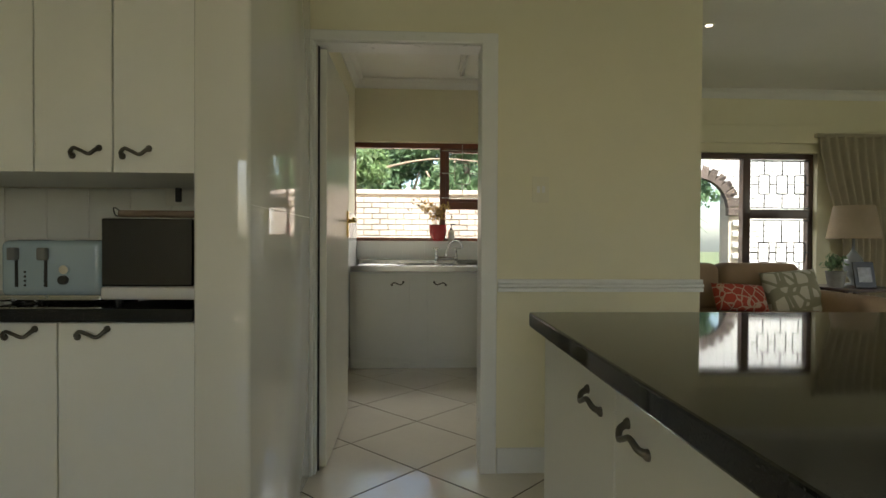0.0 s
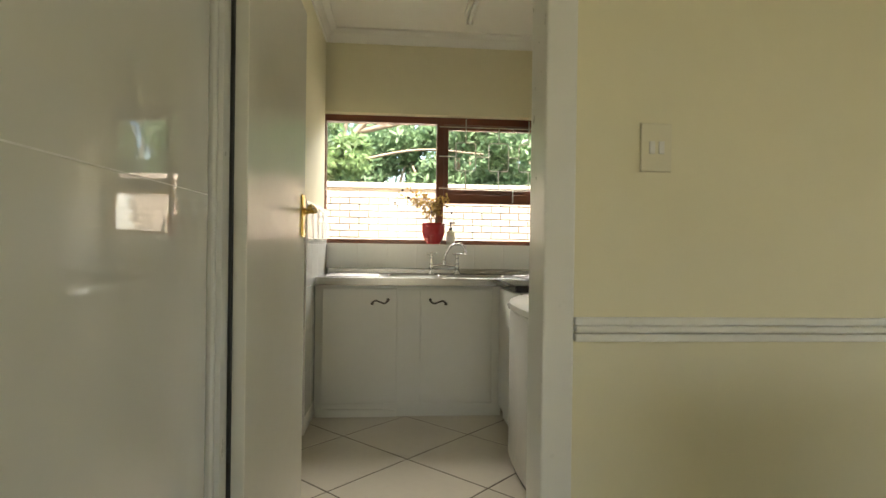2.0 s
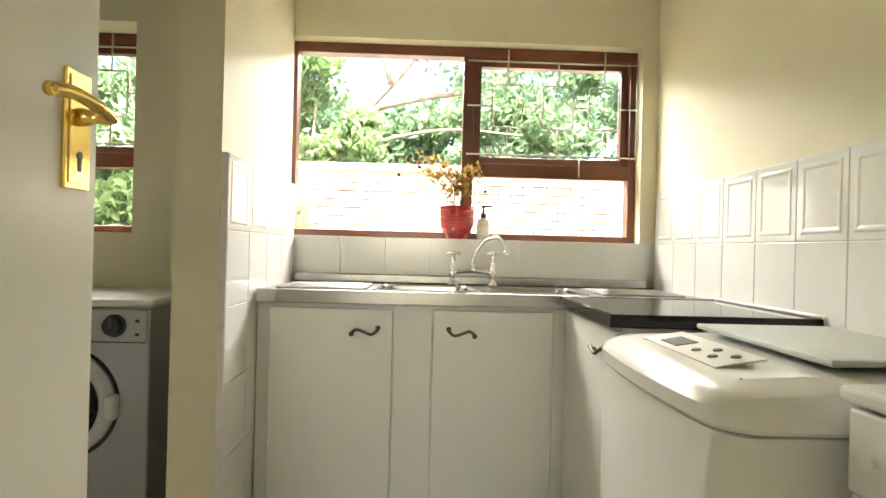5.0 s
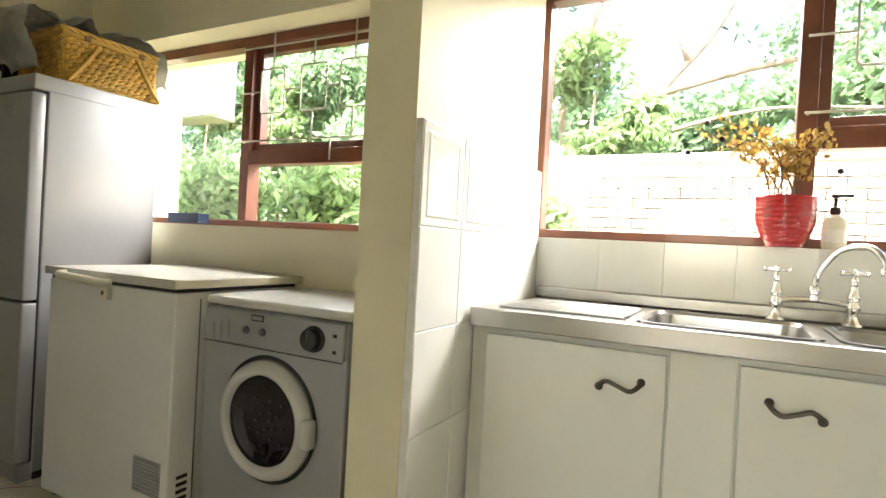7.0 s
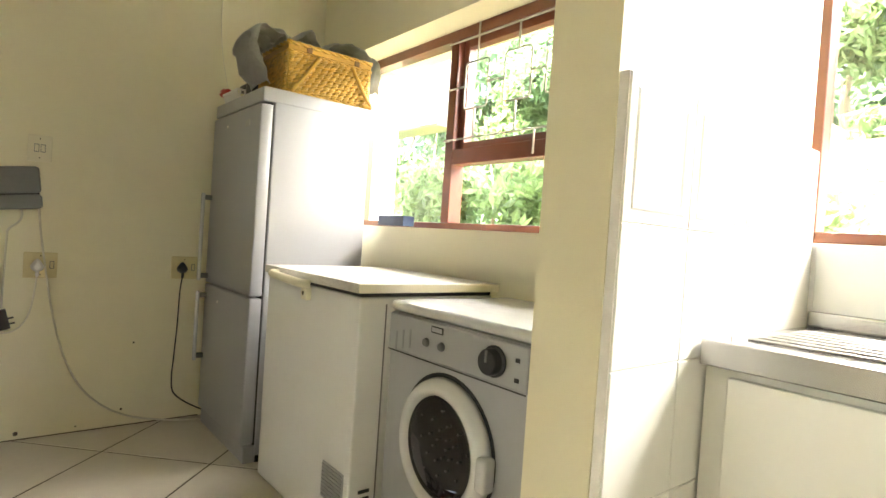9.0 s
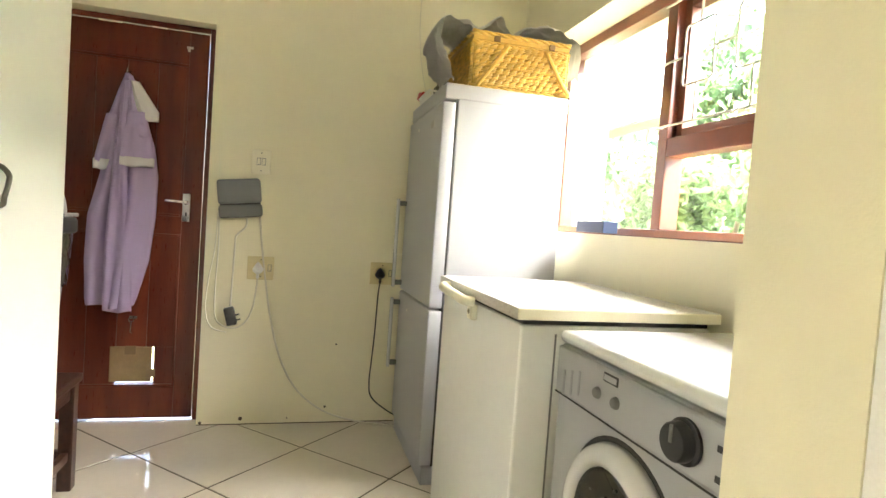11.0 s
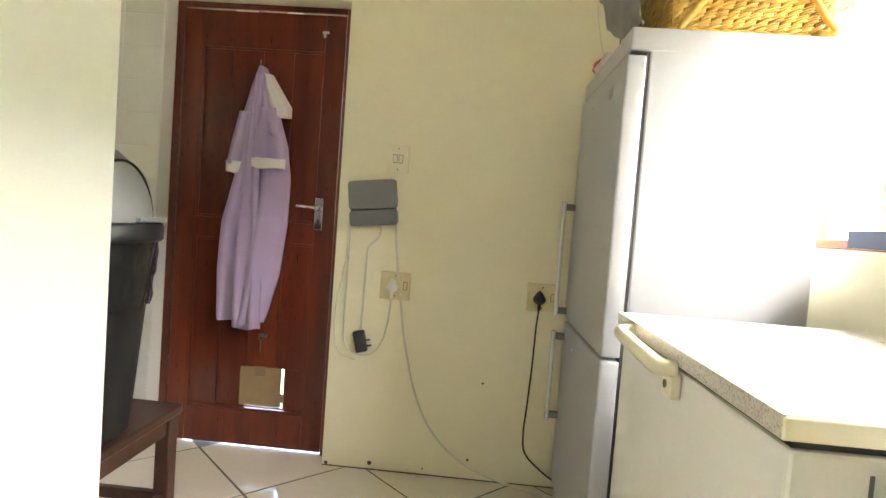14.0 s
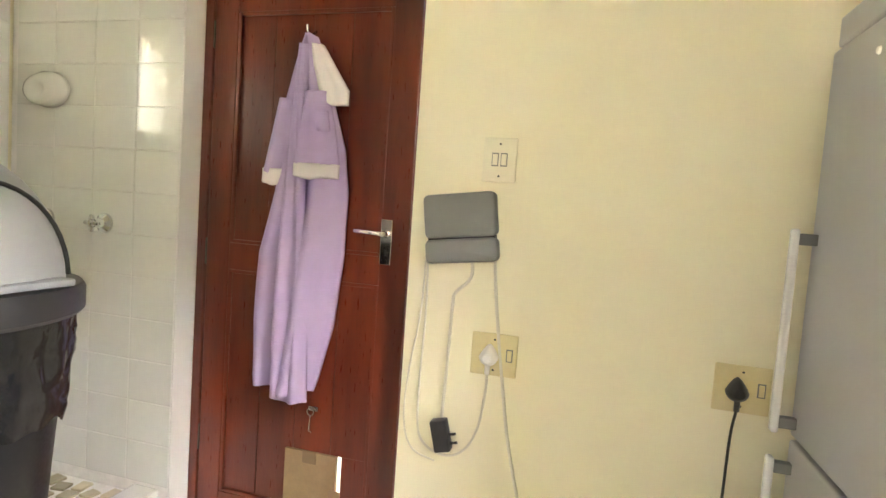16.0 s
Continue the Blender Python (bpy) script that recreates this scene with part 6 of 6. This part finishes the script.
part("ring", lathe([(0.025, -0.004), (0.045, -0.006), (0.05, -0.001), (0.025, -0.001)], (2.3, 3.87, CEIL), 24), WHITEPL, dl, smooth="angle")
lampmat = bpy.data.materials.new("lit_lamp")
lampmat.use_nodes = True
lampmat.node_tree.nodes["Principled BSDF"].inputs["Emission Color"].default_value = (1, 0.85, 0.65, 1)
lampmat.node_tree.nodes["Principled BSDF"].inputs["Emission Strength"].default_value = 2.0
part("lamp", lathe([(0, -0.003), (0.025, -0.003), (0.025, -0.001)], (2.3, 3.87, CEIL), 20), lampmat, dl)


# ---- outside ----
BRICK = mat("pale_clay_brick", (0.44, 0.365, 0.325), 0.85, 0, 0.14, 20.0, 0.35, 60, obj=0.2)
BRICKREST = mat("pale_clay_brick_joined", (0.44, 0.365, 0.325), 0.85, 0, 0.14, 20.0, 0.35, 60, island=0.2)
# base colour lowered to stand in for shade on the patio wall
GREYBRICK = mat("grey_brown_brick", (0.11, 0.085, 0.075), 0.85, 0, 0.16, 20.0, 0.35, 60, island=0.28)
MORTAR = mat("mortar", (0.50, 0.44, 0.38), 0.95, 0, 0.15, 20.0, 0.3, 80)


def brick_mesh(name, w, h, d, material):
    bm = box(0, w, 0, d, 0, h, 0.004, 1)
    me = bpy.data.meshes.new(name)
    bm.to_mesh(me)
    bm.free()
    me.materials.append(material)
    return me


def brick_face(parent, x0, x1, y, z0, z1, picked, joined, skip=None, near=None):
    """Courses of bricks on a face that looks to -y; those in the near stretch are objects of their own."""
    me = brick_mesh("brick", 0.212, 0.067, 0.05, picked) if near else None
    rest = bmesh.new()
    src = brick_mesh("brick_src", 0.212, 0.067, 0.05, joined)
    row, z, count = 0, z0, 0
    while z + 0.067 <= z1 + 0.001:
        x = x0 - (0.111 if row % 2 else 0)
        while x < x1:
            if not (skip and skip(x + 0.106, z + 0.034)):
                if near and near(x, z) and count < 300:
                    ob = new("brick", me)
                    ob.parent = parent
                    ob.location = Vector((x, y - 0.004 * ((row * 7 + int(x * 31)) % 3) * 0.5, z)) - ORIGIN[parent]
                    count += 1
                else:
                    n0 = len(rest.verts)
                    rest.from_mesh(src)
                    rest.verts.ensure_lookup_table()
                    for v in rest.verts[n0:]:
                        v.co += Vector((x, y, z))
            x += 0.222
        z += 0.077
        row += 1
    me2 = bpy.data.meshes.new("brick_courses")
    rest.to_mesh(me2)
    rest.free()
    ob = new("brick_courses", me2)
    ob.parent = parent
    ob.location = -ORIGIN[parent]
    tagged(ob, kind="stuff")
    return ob


gw = thing("garden_wall", (1.0, 7.9, -0.16), "sunlit pale brick garden wall with creepers", "wall", kind="structure")
part("core", box(-2.4, 3.6, 7.815, 8.0, -0.16, 1.76), MORTAR, gw)
part("coping", box(-2.4, 3.6, 7.77, 8.04, 1.762, 1.83, 0.01), BRICKREST, gw)
part("end_pier", box(-1.5, -1.05, 7.72, 8.05, -0.16, 1.95, 0.01), BRICKREST, gw)

pw = thing("patio_wall", (5.6, 7.7, -0.16), "grey-brown brick patio wall with a round arch", "wall", kind="structure")
bm = box(4.62, 8.5, 7.62, 7.85, -0.16, 2.9)
box(2.6, 3.62, 7.62, 7.85, -0.16, 2.9, bm=bm)
box(3.62, 4.62, 7.62, 7.85, 2.12, 2.9, bm=bm)
part("core", bm, MORTAR, pw)
arch = lambda x, z: 3.50 < x < 4.74 and (z < 1.6 or (x - 4.12) ** 2 + (z - 1.55) ** 2 < 0.58 ** 2)
own = bmesh.new()
for k in range(15):
    a = radians(180 * k / 14)
    m = Matrix.Translation((4.12 + 0.56 * math.cos(a), 7.60, 1.55 + 0.56 * math.sin(a))) @ Matrix.Rotation(-a + radians(90), 4, "Y")
    b2 = box(-0.055, 0.055, -0.03, 0.05, -0.09, 0.09, 0.004, 1)
    bmesh.ops.transform(b2, matrix=m, verts=b2.verts)
    join(own, b2)
part("arch_ring", own, GREYBRICK, pw)
nb = thing("neighbour_wing", (-5.4, 7.3, 2.2), "brick beam end of a neighbouring wing", "house", kind="structure")
part("wall", box(-8.5, -4.55, 7.30, 7.6, 2.26, 3.2), MORTAR, nb)
part("pillar", box(-8.5, -7.9, 7.31, 7.59, -0.16, 2.258), MORTAR, nb)

LEAF = mat("green_leaves", (0.20, 0.30, 0.16), 0.45, 0, 0.2, 4.0, island=0.4, alpha_trans=0.45)
LEAFY = mat("yellow_green_leaves", (0.22, 0.32, 0.14), 0.45, 0, 0.2, 4.0, island=0.4, alpha_trans=0.45)
LEAFD = mat("dark_green_leaves", (0.15, 0.24, 0.13), 0.5, 0, 0.25, 2.0, island=0.45, alpha_trans=0.45)
BARK = mat("pale_peeling_bark", (0.30, 0.22, 0.16), 0.85, 0, 0.3, 9.0, 0.5, 25, stretch=(1, 1, 0.3))


def foliage(name, clumps, n, size, material, parent, seed, droop=0.0):
    """A crown of single leaves gathered in uneven clumps: clumps of (x, y, z, rx, ry, rz)."""
    rg = np.random.default_rng(seed)
    c = np.array(clumps, float)
    vol = c[:, 3] * c[:, 4] * c[:, 5]
    pick = rg.choice(len(c), n, p=vol / vol.sum())
    d = rg.normal(size=(n, 3))
    d /= np.linalg.norm(d, axis=1)[:, None]
    r = rg.random(n) ** 0.45 * (0.8 + 0.35 * rg.random(n))
    sub = rg.normal(size=(len(c) * 14, 3)) * 0.55
    hub = sub[pick * 14 + rg.integers(0, 14, n)]
    p = c[pick, :3] + c[pick, 3:] * (0.55 * d * r[:, None] + 0.62 * hub)
    s = size * (0.6 + 0.8 * rg.random(n))
    u = rg.normal(size=(n, 3))
    u[:, 2] -= droop
    u /= np.linalg.norm(u, axis=1)[:, None]
    w = np.cross(u, rg.normal(size=(n, 3)))
    w /= np.linalg.norm(w, axis=1)[:, None]
    k = np.cross(u, w)
    u, w, k = u * s[:, None], w * s[:, None] * 0.42, k * s[:, None] * 0.12
    v = np.stack([p - u, p + w - k, p + u, p - w - k], 1).reshape(-1, 3) - np.array(ORIGIN[parent])
    me = bpy.data.meshes.new(name)
    me.from_pydata(v.tolist(), [], np.arange(4 * n).reshape(-1, 4).tolist())
    me.materials.append(material)
    ob = new(name, me)
    ob.parent = parent
    ORIGIN[ob] = ORIGIN[parent]
    tagged(ob, kind="stuff")
    return ob


def branchy(parent, lines, name="trunk"):
    own = bmesh.new()
    for pts, r0, r1 in lines:
        line = curve(pts, 6)
        n = len(line)
        tube([p + Vector((noise.noise(p * 1.3) * r0, noise.noise(p * 1.3 + Vector((5, 0, 0))) * r0, 0)) for p in line], r0, 9, bm=own, taper=[r0 + (r1 - r0) * i / (n - 1) for i in range(n)])
    return part(name, own, BARK, parent, smooth=True)


# spreading tree whose limbs cross the sink window
t1 = thing("spreading_tree", (-1.9, 9.6, -0.16), "old spreading tree with pale bare limbs behind the wall", "tree")
branchy(t1, [([(-1.9, 9.6, -0.2), (-1.75, 9.6, 0.9), (-1.35, 9.55, 1.6), (-0.95, 9.5, 2.1)], 0.12, 0.07),
             ([(-0.95, 9.5, 2.1), (-0.45, 9.45, 2.75), (0.0, 9.4, 3.3), (0.55, 9.35, 4.2)], 0.06, 0.03),
             ([(-0.95, 9.5, 2.1), (-0.3, 9.4, 2.35), (0.5, 9.35, 2.5), (1.4, 9.3, 2.45)], 0.03, 0.01),
             ([(-1.3, 9.5, 1.7), (-1.5, 9.5, 2.6), (-1.2, 9.5, 3.6), (-0.9, 9.4, 4.6)], 0.05, 0.02),
             ([(-0.45, 9.45, 2.75), (0.2, 9.6, 2.95), (0.9, 9.7, 3.1), (1.7, 9.8, 3.5)], 0.05, 0.015),
             ([(-0.2, 9.4, 3.05), (-0.35, 9.3, 3.7), (-0.2, 9.2, 4.4)], 0.04, 0.015),
             ([(-0.7, 9.5, 2.4), (-0.6, 9.35, 3.0), (-0.75, 9.3, 3.6)], 0.035, 0.012)])
foliage("crown", [(-1.2, 9.6, 4.6, 1.3, 0.9, 0.7), (0.4, 9.5, 4.4, 1.2, 0.8, 0.5), (1.6, 9.8, 3.6, 0.7, 0.6, 0.35), (0.8, 9.5, 3.2, 0.7, 0.4, 0.25)], 7000, 0.055, LEAF, t1, 3, 0.6)

for i, (x, y, h, m, sd) in enumerate(((-0.6, 12.6, 3.6, LEAFD, 5), (1.4, 12.2, 3.8, LEAF, 6), (3.6, 12.8, 4.4, LEAFD, 7), (0.4, 13.8, 4.8, LEAFD, 12), (2.6, 14.4, 5.2, LEAF, 13), (-3.2, 13.2, 3.6, LEAF, 8), (6.0, 14.0, 4.6, LEAFD, 9), (2.4, 16.5, 5.6, LEAFD, 10), (-1.8, 17.0, 5.0, LEAFD, 11), (-4.8, 10.6, 4.6, LEAF, 14), (-6.6, 9.9, 4.4, LEAF, 15), (-8.6, 9.4, 4.4, LEAF, 16))):
    tr2 = thing("leafy_tree", (x, y, -0.16), "dense green garden tree beyond the brick wall", "tree", "trees behind the wall")
    branchy(tr2, [([(x, y, -0.2), (x + 0.1, y, h * 0.35), (x - 0.05, y, h * 0.75)], 0.14, 0.05), ([(x + 0.08, y, h * 0.3), (x + 0.6, y, h * 0.55), (x + 0.9, y, h * 0.75)], 0.07, 0.02),
                  ([(x + 0.05, y, h * 0.25), (x - 0.6, y - 0.1, h * 0.5), (x - 0.95, y, h * 0.7)], 0.07, 0.02)])
    rr = random.Random(sd)
    cl3 = [(x + rr.uniform(-1.5, 1.5), y + rr.uniform(-0.5, 0.5), h * rr.uniform(0.3, 0.95), rr.uniform(0.5, 0.9), rr.uniform(0.4, 0.7), rr.uniform(0.35, 0.6)) for _ in range(12)]
    foliage("crown", cl3, 8000, 0.095, m, tr2, sd, 0.5)

# shrubs close outside the laundry window
for i, (x, y, h, m, sd) in enumerate(((-1.8, 7.2, 1.6, LEAFY, 21), (-2.5, 7.4, 2.3, LEAF, 22), (-3.4, 7.0, 1.9, LEAFY, 23), (-2.0, 8.6, 3.9, LEAF, 24), (-3.6, 8.6, 3.9, LEAF, 25), (-2.9, 9.2, 4.4, LEAF, 28), (-1.2, 9.0, 4.0, LEAFY, 29), (-5.0, 8.8, 3.6, LEAFY, 26), (-6.4, 8.6, 3.4, LEAF, 30), (-4.4, 7.4, 1.6, LEAF, 34), (-5.6, 6.8, 2.0, LEAF, 27))):
    sh = thing("garden_shrub", (x, y, -0.16), "bright green leafy shrub outside the laundry window", "shrub", "shrubs by the laundry")
    branchy(sh, [([(x, y, -0.2), (x + 0.1, y, h * 0.4), (x + 0.2, y, h * 0.8)], 0.035, 0.012), ([(x, y, -0.15), (x - 0.2, y + 0.1, h * 0.4), (x - 0.4, y, h * 0.75)], 0.03, 0.01)], "stem")
    rr = random.Random(sd)
    cl3 = [(x + rr.uniform(-0.6, 0.6), y + rr.uniform(-0.25, 0.25), h * rr.uniform(0.12, 0.9), rr.uniform(0.3, 0.5), rr.uniform(0.25, 0.4), rr.uniform(0.25, 0.42)) for _ in range(8)]
    foliage("leaves", cl3, 9000, 0.055, m, sh, sd, 0.2)

# creepers on the garden wall
for i, (x, w, h) in enumerate(((-0.75, 0.16, 1.3), (0.0, 0.10, 1.2), (0.75, 0.09, 0.9), (2.55, 0.24, 1.4), (-0.45, 0.07, 0.8))):
    cr = thing("creeper", (x, 7.78, -0.16), "thin green creeper climbing the brick wall", "creeper", "creepers on the wall")
    part("stem", tube(curve([(x, 7.79, -0.16), (x + 0.04, 7.785, h * 0.5), (x - 0.02, 7.785, h)], 6), 0.006, 6), BARK, cr)
    foliage("leaves", [(x, 7.775, h * f, w, 0.02, 0.16) for f in (0.15, 0.4, 0.65, 0.9)], 170, 0.026, LEAF, cr, 40 + i)

# spiky palm beyond the arch and grass below it
pl = thing("spiky_palm", (4.6, 9.6, -0.16), "spiky green palm seen beyond the brick arch", "palm")
part("trunk", tube([(4.6, 9.6, -0.2), (4.62, 9.6, 0.8), (4.6, 9.6, 1.6)], 0.09, 10), BARK, pl, smooth=True)
own = bmesh.new()
rnd = random.Random(5)
for k in range(110):
    a, e = rnd.uniform(0, 6.283), rnd.uniform(-0.9, 1.2)
    L = rnd.uniform(0.6, 0.95)
    d = Vector((math.cos(a) * math.cos(e), math.sin(a) * math.cos(e), math.sin(e)))
    side = d.cross(Vector((0, 0, 1))).normalized() * 0.022
    b0 = Vector((4.6, 9.6, 1.62))
    m1 = b0 + d * L * 0.55
    tip = b0 + d * L + Vector((0, 0, -0.28 * L))
    v = [own.verts.new(p) for p in (b0 - side * 0.4, b0 + side * 0.4, m1 + side, m1 - side, tip)]
    own.faces.new((v[0], v[1], v[2], v[3]))
    own.faces.new((v[3], v[2], v[4]))
part("fronds", own, LEAFD, pl, kind="stuff")
for i, (x, y, h, m, sd) in enumerate(((3.9, 9.4, 0.9, LEAFY, 31), (5.2, 9.2, 1.0, LEAFY, 32), (4.6, 11.5, 2.6, LEAF, 33))):
    sh = thing("garden_shrub", (x, y, -0.16), "low yellow-green shrub beyond the brick arch", "shrub", "shrubs beyond the arch")
    branchy(sh, [([(x, y, -0.2), (x + 0.05, y, h * 0.4), (x + 0.1, y, h * 0.7)], 0.03, 0.01)], "stem")
    foliage("leaves", [(x + 0.3 * k, y, h * (0.3 + 0.2 * k), 0.4, 0.3, 0.3) for k in range(-1, 3)], 2500, 0.05, m, sh, sd)

foliage("leaves", [(3.90, 4.68, 0.93, 0.11, 0.08, 0.07)], 120, 0.028, LEAF, pp, 51)


# ---- glazed wall tiles, piece by piece ----
def tile_mesh(name, w, h, ridge):
    own = bmesh.new()
    def rect(i, d):
        return [own.verts.new((x, y, d)) for x, y in ((i, i), (w - i, i), (w - i, h - i), (i, h - i))]
    steps = [(0.0008, 0.0), (0.0008, 0.0035), (0.003, 0.0052)]
    if ridge:
        steps += [(0.022, 0.0054), (0.027, 0.0078), (0.033, 0.0078), (0.040, 0.0054)]
    rings = [rect(i, d) for i, d in steps]
    for p, q in zip(rings, rings[1:]):
        for k in range(4):
            own.faces.new((p[k], p[(k + 1) % 4], q[(k + 1) % 4], q[k]))
    own.faces.new(rings[-1])
    me = bpy.data.meshes.new(name)
    own.to_mesh(me)
    own.free()
    me.materials.append(WALLTILE)
    return me


def tiling(name, label, bed, place, cells, w, h, ridged=lambda c, r: False):
    """A bed of grout with tiles on it; place maps (u, v) to the tile's matrix."""
    base = part(name, bed, TILEGROUT, None, label, kind="structure")
    plain, fancy = tile_mesh("tile", w, h, False), tile_mesh("tile", w, h, True)
    for c, r in cells:
        ob = new("tile", fancy if ridged(c, r) else plain)
        ob.parent = base
        ob.matrix_local = place(c * w, r * h)
    return base


def facing(origin, right, out):
    r, o = Vector(right), Vector(out)
    up = Vector((0, 0, 1))
    def place(u, v):
        m = Matrix((r, up, o)).transposed().to_4x4()
        m.translation = Vector(origin) + r * u + up * v
        return m
    return place


tiling("wall_tiles_partition", "white glazed tiles on the partition beside the sink", box(-0.3805, -0.362, 4.470, 5.36, 0.0, 1.350),
       facing((-0.364, 4.472, 0.100), (0, 1, 0), (1, 0, 0)), [(c, r) for c in range(4) for r in range(5)], 0.222, 0.25, lambda c, r: r == 4)
tiling("wall_tiles_north", "white glazed tiles under the sink window", box(-0.36, 1.395, 5.3625, 5.3645, 0.86, 1.106),
       facing((-0.350, 5.3640, 0.858), (1, 0, 0), (0, -1, 0)), [(c, 0) for c in range(8)], 0.2165, 0.25)
tiling("wall_tiles_east", "white glazed tiles along the scullery east wall", box(1.3965, 1.3995, 2.86, 5.35, 0.604, 1.354),
       facing((1.3985, 5.35, 0.604), (0, -1, 0), (-1, 0, 0)), [(c, r) for c in range(12) for r in range(3)], 0.2075, 0.25, lambda c, r: r == 2)
tiling("wall_tiles_kitchen", "off-white glazed splashback tiles in the kitchen", box(-1.93, -0.445, 2.2965, 2.2985, 0.897, 1.31),
       facing((-1.928, 2.2965, 0.90), (1, 0, 0), (0, -1, 0)), [(c, r) for c in range(9) for r in range(2)], 0.1645, 0.204)
tiling("wall_tiles_shower", "plain white glazed tiles on the shower wall", box(-2.9735, -2.9655, 2.06, 2.7845, 0.0, 2.3),
       facing((-2.9690, 2.7845, 0.20), (0, -1, 0), (1, 0, 0)), [(c, r) for c in range(4) for r in range(15)], 0.175, 0.14)
bed = box(-2.955, -2.4045, 2.0515, 2.0585, 0.16, 2.3)
box(-2.217, -1.85, 2.0515, 2.0585, 0.16, 2.3, bm=bed)
box(-2.4045, -2.217, 2.0515, 2.0585, 0.16, 1.458, bm=bed)
box(-2.4045, -2.217, 2.0515, 2.0585, 1.882, 2.3, bm=bed)
tiling("wall_tiles_shower_back", "plain white glazed tiles on the shower end wall", bed,
       facing((-1.852, 2.0555, 0.20), (-1, 0, 0), (0, 1, 0)), [(c, r) for c in range(6) for r in range(15) if not (c == 2 and 9 <= r < 12)], 0.1835, 0.14)

brick_face(gw, -2.4, 3.6, 7.765, -0.12, 1.75, BRICK, BRICKREST, None, lambda x, z: -0.9 < x < 1.9 and z > 0.55)
brick_face(pw, 3.0, 8.4, 7.57, 0.2, 2.88, GREYBRICK, GREYBRICK, arch, None)
brick_face(nb, -8.4, -4.6, 7.252, 2.27, 3.15, BRICK, GREYBRICK, None, None)


# ---- floor tiles, laid on the diagonal ----
def floor_tiles():
    half = 0.361
    g = 0.0055
    own = bmesh.new()
    rings = []
    for s, z in ((half - g - 0.002, 0.0), (half - g, -0.002), (half - g, -0.006)):
        rings.append([own.verts.new((s * math.cos(radians(a)), s * math.sin(radians(a)), z)) for a in (0, 90, 180, 270)])
    own.faces.new(rings[0])
    for p, q in zip(rings, rings[1:]):
        for k in range(4):
            own.faces.new((p[k], p[(k + 1) % 4], q[(k + 1) % 4], q[k]))
    bmesh.ops.recalc_face_normals(own, faces=own.faces)
    me = bpy.data.meshes.new("tile")
    own.to_mesh(me)
    own.free()
    me.materials.append(FLOORTILE)
    rest = bmesh.new()
    for i in range(-12, 20):
        for j in range(-20, 9):
            if (i + j) % 2 == 0:
                continue
            x, y = 0.225 + i * half, 3.369 + j * half
            if not (-3.2 < x < 6.4 and -3.1 < y < 5.3) or (x < -1.75 and y < 1.9):
                continue
            if x < 1.75 and y > -0.4:
                ob = new("tile", me)
                ob.parent = floor
                ob.location = (x, y, 0)
            else:
                rest.from_mesh(me)
                bmesh.ops.translate(rest, vec=(x, y, 0), verts=rest.verts[-12:])
                rest.verts.ensure_lookup_table()
    ob = part("far_tiles", rest, FLOORTILE, floor, kind="stuff")


floor_tiles()
